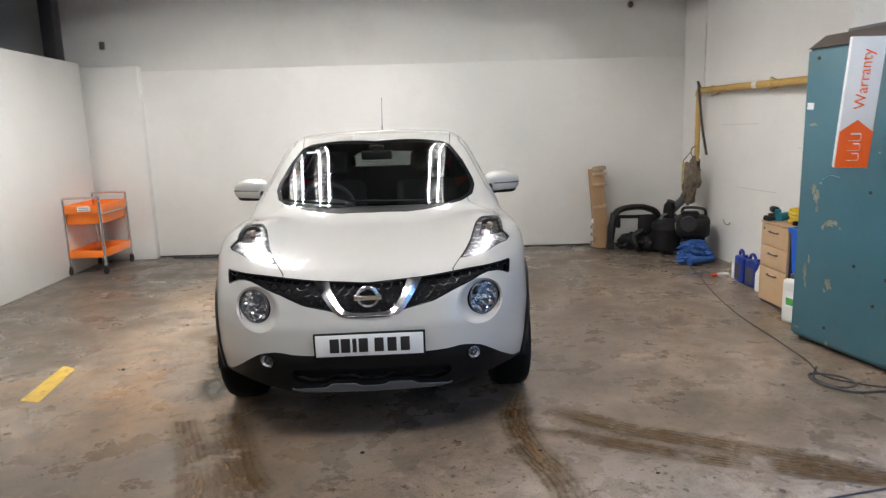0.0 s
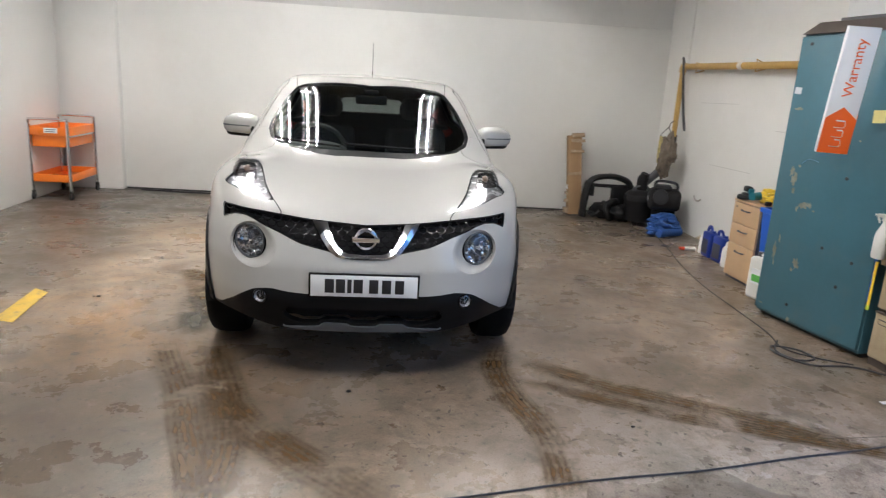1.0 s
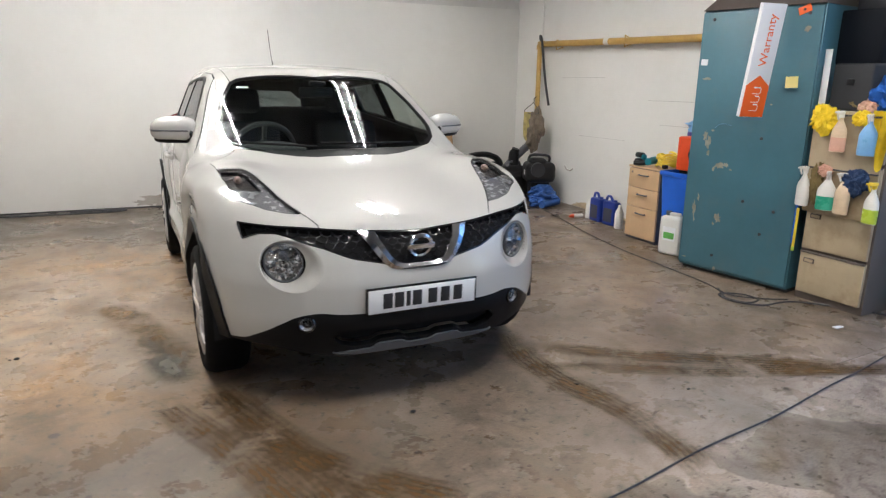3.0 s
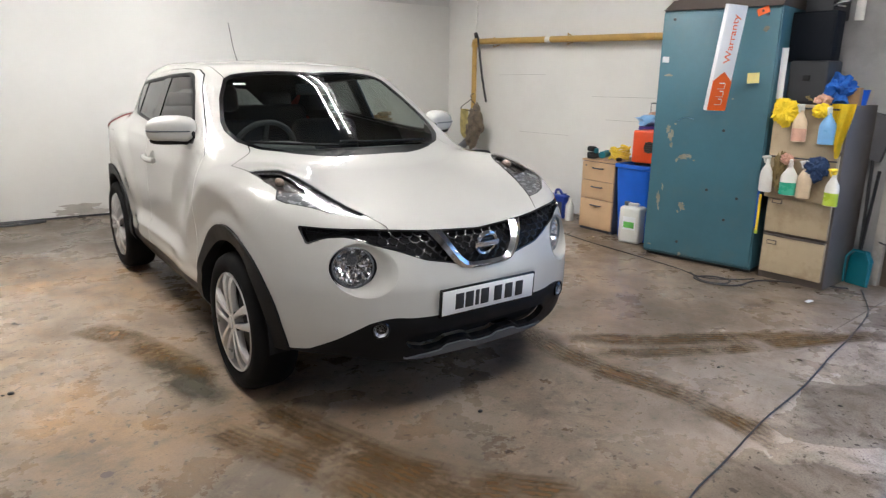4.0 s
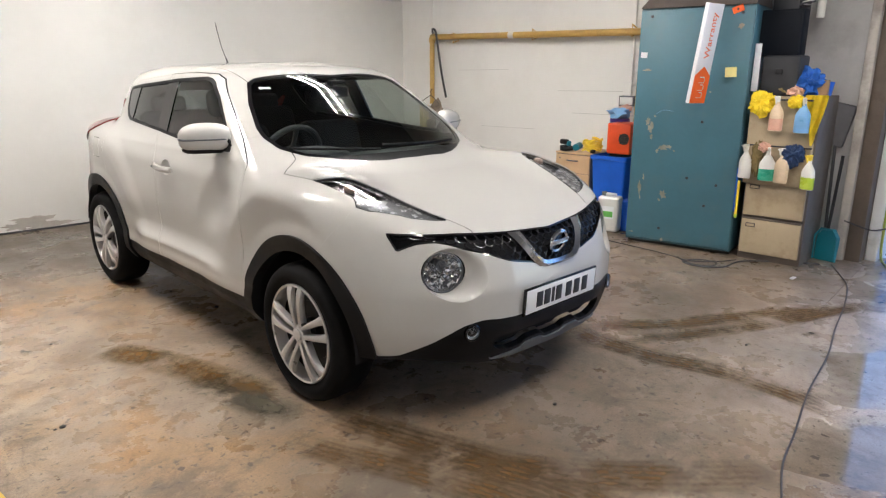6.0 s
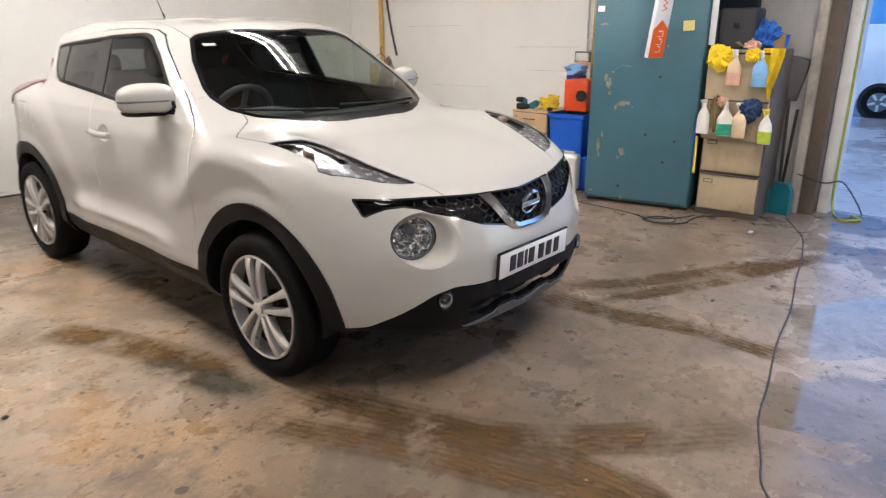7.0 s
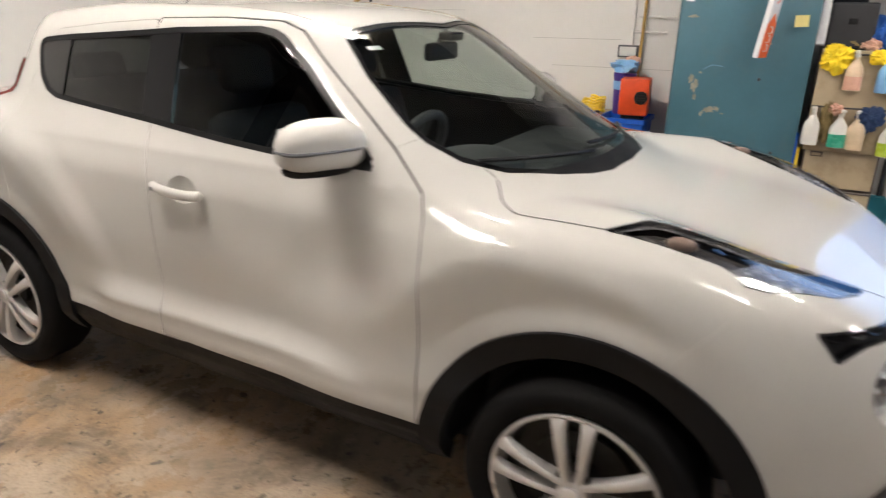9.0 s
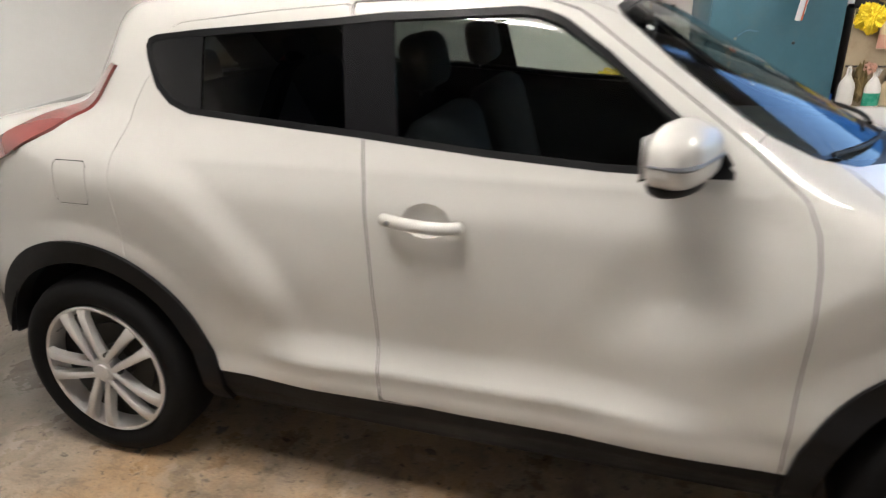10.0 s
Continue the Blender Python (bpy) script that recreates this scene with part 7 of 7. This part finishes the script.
# flaked paint along the wall feet
rng = random.Random(11)
for cx, cz, sx, sz in ((-1.22, 0.10, 0.22, 0.05), (-1.05, 0.05, 0.30, 0.03), (-1.35, 0.06, 0.12, 0.04)):
    n, pts = 22, []
    for i in range(n):
        a = 2 * math.pi * i / n
        k = 0.5 + 0.7 * rng.random()
        pts.append((sx * k * math.cos(a), sz * k * math.sin(a)))
    p = part("trim_flake", Shape().prism(pts, 0.003, BACK @ Matrix.Translation((cx, -0.001, cz)) @ Matrix.Rotation(math.pi / 2, 4, "X")), M["concrete"])
    tagged(p, "patch of flaked paint at the wall foot", "stain", "", "structure")
for cy, cz, sx, sz in ((6.75, 0.05, 0.42, 0.10), (6.25, 0.03, 0.30, 0.06), (5.6, 0.02, 0.5, 0.04)):
    n, pts = 60, []
    for i in range(n):
        a = math.pi * i / (n - 1)
        k = 0.8 + 0.35 * noise.noise(Vector((1.3 * a, cy, 0))) + 0.12 * noise.noise(Vector((6 * a, cy, 3)))
        pts.append((sx * k * math.cos(a), max(0.0, sz * k * math.sin(a))))
    p = part("trim_flake", Shape().prism(pts, 0.002, Matrix.Translation((RW - 0.001, cy, 0.002)) @ Matrix.Rotation(-math.pi / 2, 4, "Z") @ Matrix.Rotation(math.pi / 2, 4, "X")), M["damp"])
    tagged(p, "ochre damp stain at the foot of the side wall", "stain", "", "structure")

# worn yellow line, tyre marks and blots on the floor
p = part("trim_line", Shape().prism([(-2.56, 3.99), (-2.43, 3.95), (-2.485, 4.52), (-2.60, 4.60)], 0.002, Matrix.Translation((0, 0, 0.001))), M["line"])
tagged(p, "worn yellow painted floor line", "floor line", "", "structure")


def ribbon(pts, w, z, kind="tracks"):
    """A flat mark on the floor along a line, with a lengthwise map."""
    line = [p.to_2d() for p in bend([(x, y, 0) for x, y in pts], 10)]
    vs, fs, uv, run = [], [], [], 0.0
    for i, p in enumerate(line):
        d = (line[min(i + 1, len(line) - 1)] - line[max(i - 1, 0)]).normalized()
        side = Vector((-d.y, d.x)) * w / 2
        if i:
            run += (p - line[i - 1]).length
        vs += [(p.x - side.x, p.y - side.y, z), (p.x + side.x, p.y + side.y, z)]
        uv += [(i / (len(line) - 1), 0), (i / (len(line) - 1), 1)]
        if i:
            fs.append((2 * i - 2, 2 * i, 2 * i + 1, 2 * i - 1))
    me = bpy.data.meshes.new("tyre_marks")
    me.from_pydata(vs, [], fs)
    layer = me.uv_layers.new(name="along")
    for lo in me.loops:
        layer.data[lo.index].uv = uv[lo.vertex_index]
    me.materials.append(M[kind])
    return tagged(new("trim_tyre_marks", me), "brown wet tyre marks on the concrete", "tyre marks", "", "structure")


for i, (pts, w) in enumerate((
        ([(-1.24, 3.75), (-1.16, 3.45), (-1.06, 3.15), (-0.97, 2.90), (-0.80, 2.66), (-0.55, 2.40), (-0.29, 2.16)], 0.24),
        ([(-1.50, 3.72), (-1.40, 3.45), (-1.25, 3.10), (-1.12, 2.70), (-0.98, 2.30), (-0.90, 1.90)], 0.20),
        ([(-1.22, 3.30), (-1.02, 2.92), (-0.93, 2.55), (-0.92, 2.20)], 0.20),
        ([(0.45, 3.75), (0.36, 3.40), (0.38, 3.05), (0.46, 2.72), (0.46, 2.40), (0.40, 2.10)], 0.21),
        ([(0.50, 3.55), (0.80, 3.28), (1.20, 3.03), (1.60, 2.78), (1.95, 2.58)], 0.20),
        ([(0.42, 3.30), (0.85, 3.02), (1.29, 2.80), (1.75, 2.62), (2.2, 2.45)], 0.16),
        ([(-1.72, 5.2), (-1.58, 4.90), (-1.49, 4.62), (-1.42, 4.35), (-1.36, 4.05)], 0.26),
        ([(-1.54, 4.50), (-1.47, 4.25), (-1.42, 4.05), (-1.36, 3.80)], 0.26))):
    ribbon(pts, w, 0.003 + 0.0006 * i, ("soak", "oil")[i - 6] if i > 5 else "tracks")

# joint in the slab towards the door
p = part("trim_slab_joint", Shape().box((2.5, 2.70, 0.0012), (1.6, 0.003, 0.002), 0, Matrix.Rotation(0.075, 4, "Z")), M["brown_grey"])
tagged(p, "dark saw cut joint in the slab", "joint", "", "structure")
t = thing("debris", (2.42, 3.02, 0), 0, "scrap of white paper on the floor", "litter")
part("scrap", Shape().box((0, 0, 0.004), (0.07, 0.03, 0.006), 0.002), M["paper"], t)
for x, y, k in ((-2.14, 4.46, 0.014), (-1.70, 2.30, 0.012), (-2.17, 4.46, 0.008), (0.9, 2.75, 0.010), (-0.44, 3.09, 0.012), (0.42, 3.02, 0.012)):
    t = thing("debris", (x, y, 0), 0, "dark crumb of dirt on the floor", "litter")
    part("crumb", Shape().blob((0, 0, k * 0.4), (k, k * 0.8, k * 0.45), int(x * 10), 0.3, 2, 2), M["black"], t)

# ---- the yard outside ----
yc = thing("parked_car", (7.63, 0.99, YARD), 0, "white hatchback parked in the wet yard", "car")
yc.matrix_basis = pose(7.63, 0.99, YARD, 0, 0, -75)
ys = car_skin(0.04)
ys = Skin(ys.P * np.array([1.0, 1.0, 0.95]), ys.N, ys.T)
_, ys = ys.cut(np.where(np.abs(ys.P[:, 0]) > 0.45, np.minimum(np.hypot(ys.P[:, 1] - 0.855, ys.P[:, 2] - 0.32), np.hypot(ys.P[:, 1] - 3.385, ys.P[:, 2] - 0.32)) - 0.36, 9.0))
yg, ys = ys.cut(np.where(np.abs(ys.P[:, 0]) > 0.45, WINDOWS(ys.P[:, 1], ys.P[:, 2] / 0.95), 9.0))
yw, ys = ys.cut(np.where(ys.P[:, 2] > 0.95, SCREEN(np.abs(ys.P[:, 0]), ys.P[:, 1]), 9.0))
skin_part("body", ys, M["car_white"], yc)
for side in (-1, 1):
    keep = yg.P[:, 0] * side > 0
    skin_part("side_window", yg.pick(yg.T[keep[yg.T].all(1)]), M["gloss_black"], yc, 0.0)
skin_part("windscreen", yw, M["gloss_black"], yc, 0.0)
for y in (0.855, 3.385):
    for side in (-1, 1):
        m = Matrix.Translation((side * 0.84, y, 0.32)) @ Matrix.Rotation(side * math.pi / 2, 4, "Y")
        wq = part("wheel", Shape().lathe([(0.20, -0.18), (0.30, -0.18), (0.32, -0.15), (0.32, -0.02), (0.30, 0.008), (0.22, 0.006), (0.20, -0.02), (0.0, -0.06)], 36, m), M["rubber"], yc)
        for i in range(5):
            part("spoke", Shape().box((0, 0, 0), (0.05, 0.20, 0.02), 0.006, m @ Matrix.Rotation(i * 2 * math.pi / 5, 4, "Z") @ Matrix.Translation((0, 0.11, -0.01))), M["alloy"], wq)
for side in (-1, 1):
    part("door_mirror", Shape().box((side * 0.93, 1.55, 1.08), (0.18, 0.10, 0.12), 0.04, None, 3), M["gloss_black"], yc)


def van(x, y, rz):
    t = thing("van", (x, y, YARD), rz, "white panel van parked across the yard", "van")
    prof = [(-2.2, 0.30), (-2.25, 0.75), (-2.10, 0.95), (-1.35, 1.12), (-0.75, 1.80), (-0.55, 1.90), (2.15, 1.92), (2.28, 1.75), (2.30, 0.35)]
    b = Shape().prism(prof, 1.75, Matrix.Translation((0, 0.875, 0)) @ Matrix.Rotation(math.pi / 2, 4, "X"), 0.05)
    part("body", b, M["car_white"], t)
    for side in (-1, 1):
        part("side_trim", Shape().box((0.1, side * 0.88, 0.62), (2.6, 0.02, 0.09), 0.006), M["black"], t)
        part("cab_window", Shape().prism([(-1.15, 1.16), (-0.70, 1.66), (-0.15, 1.68), (-0.15, 1.16)], 0.01, Matrix.Translation((0, side * 0.88 + 0.005, 0)) @ Matrix.Rotation(math.pi / 2, 4, "X")), M["gloss_black"], t)
        for wx in (-1.40, 1.45):
            m = Matrix.Translation((wx, side * 0.86, 0.33)) @ Matrix.Rotation(-side * math.pi / 2, 4, "X")
            part("arch", Shape().lathe([(0.0, 0.018), (0.40, 0.018), (0.41, 0.0)], 32, m), M["black"], t)
            wq = part("wheel", Shape().lathe([(0, 0.01), (0.21, 0.02), (0.23, 0.03), (0.32, 0.03), (0.33, 0.0)], 32, m), M["rubber"], t)
            part("hubcap", Shape().lathe([(0.20, 0.026), (0.19, 0.035), (0.05, 0.05), (0, 0.05)], 32, m), M["skid"], wq)
            for i in range(5):
                part("spoke", Shape().box((0, 0, 0), (0.05, 0.16, 0.015), 0.005, m @ Matrix.Rotation(i * 2 * math.pi / 5, 4, "Z") @ Matrix.Translation((0, 0.11, 0.042))), M["alloy"], wq)
    return t


van(15.15, 2.68, 90)
s = Shape()
for k in range(70):
    s.box((18.0 + 0.03 * (k % 2), -13 + 0.5 * k, 2.4), (0.06, 0.48, 5.64), 0.01)
tagged(part("backdrop_blue_building", s, M["fence_blue"]), "blue corrugated sheet building across the yard", "building", "", "structure")
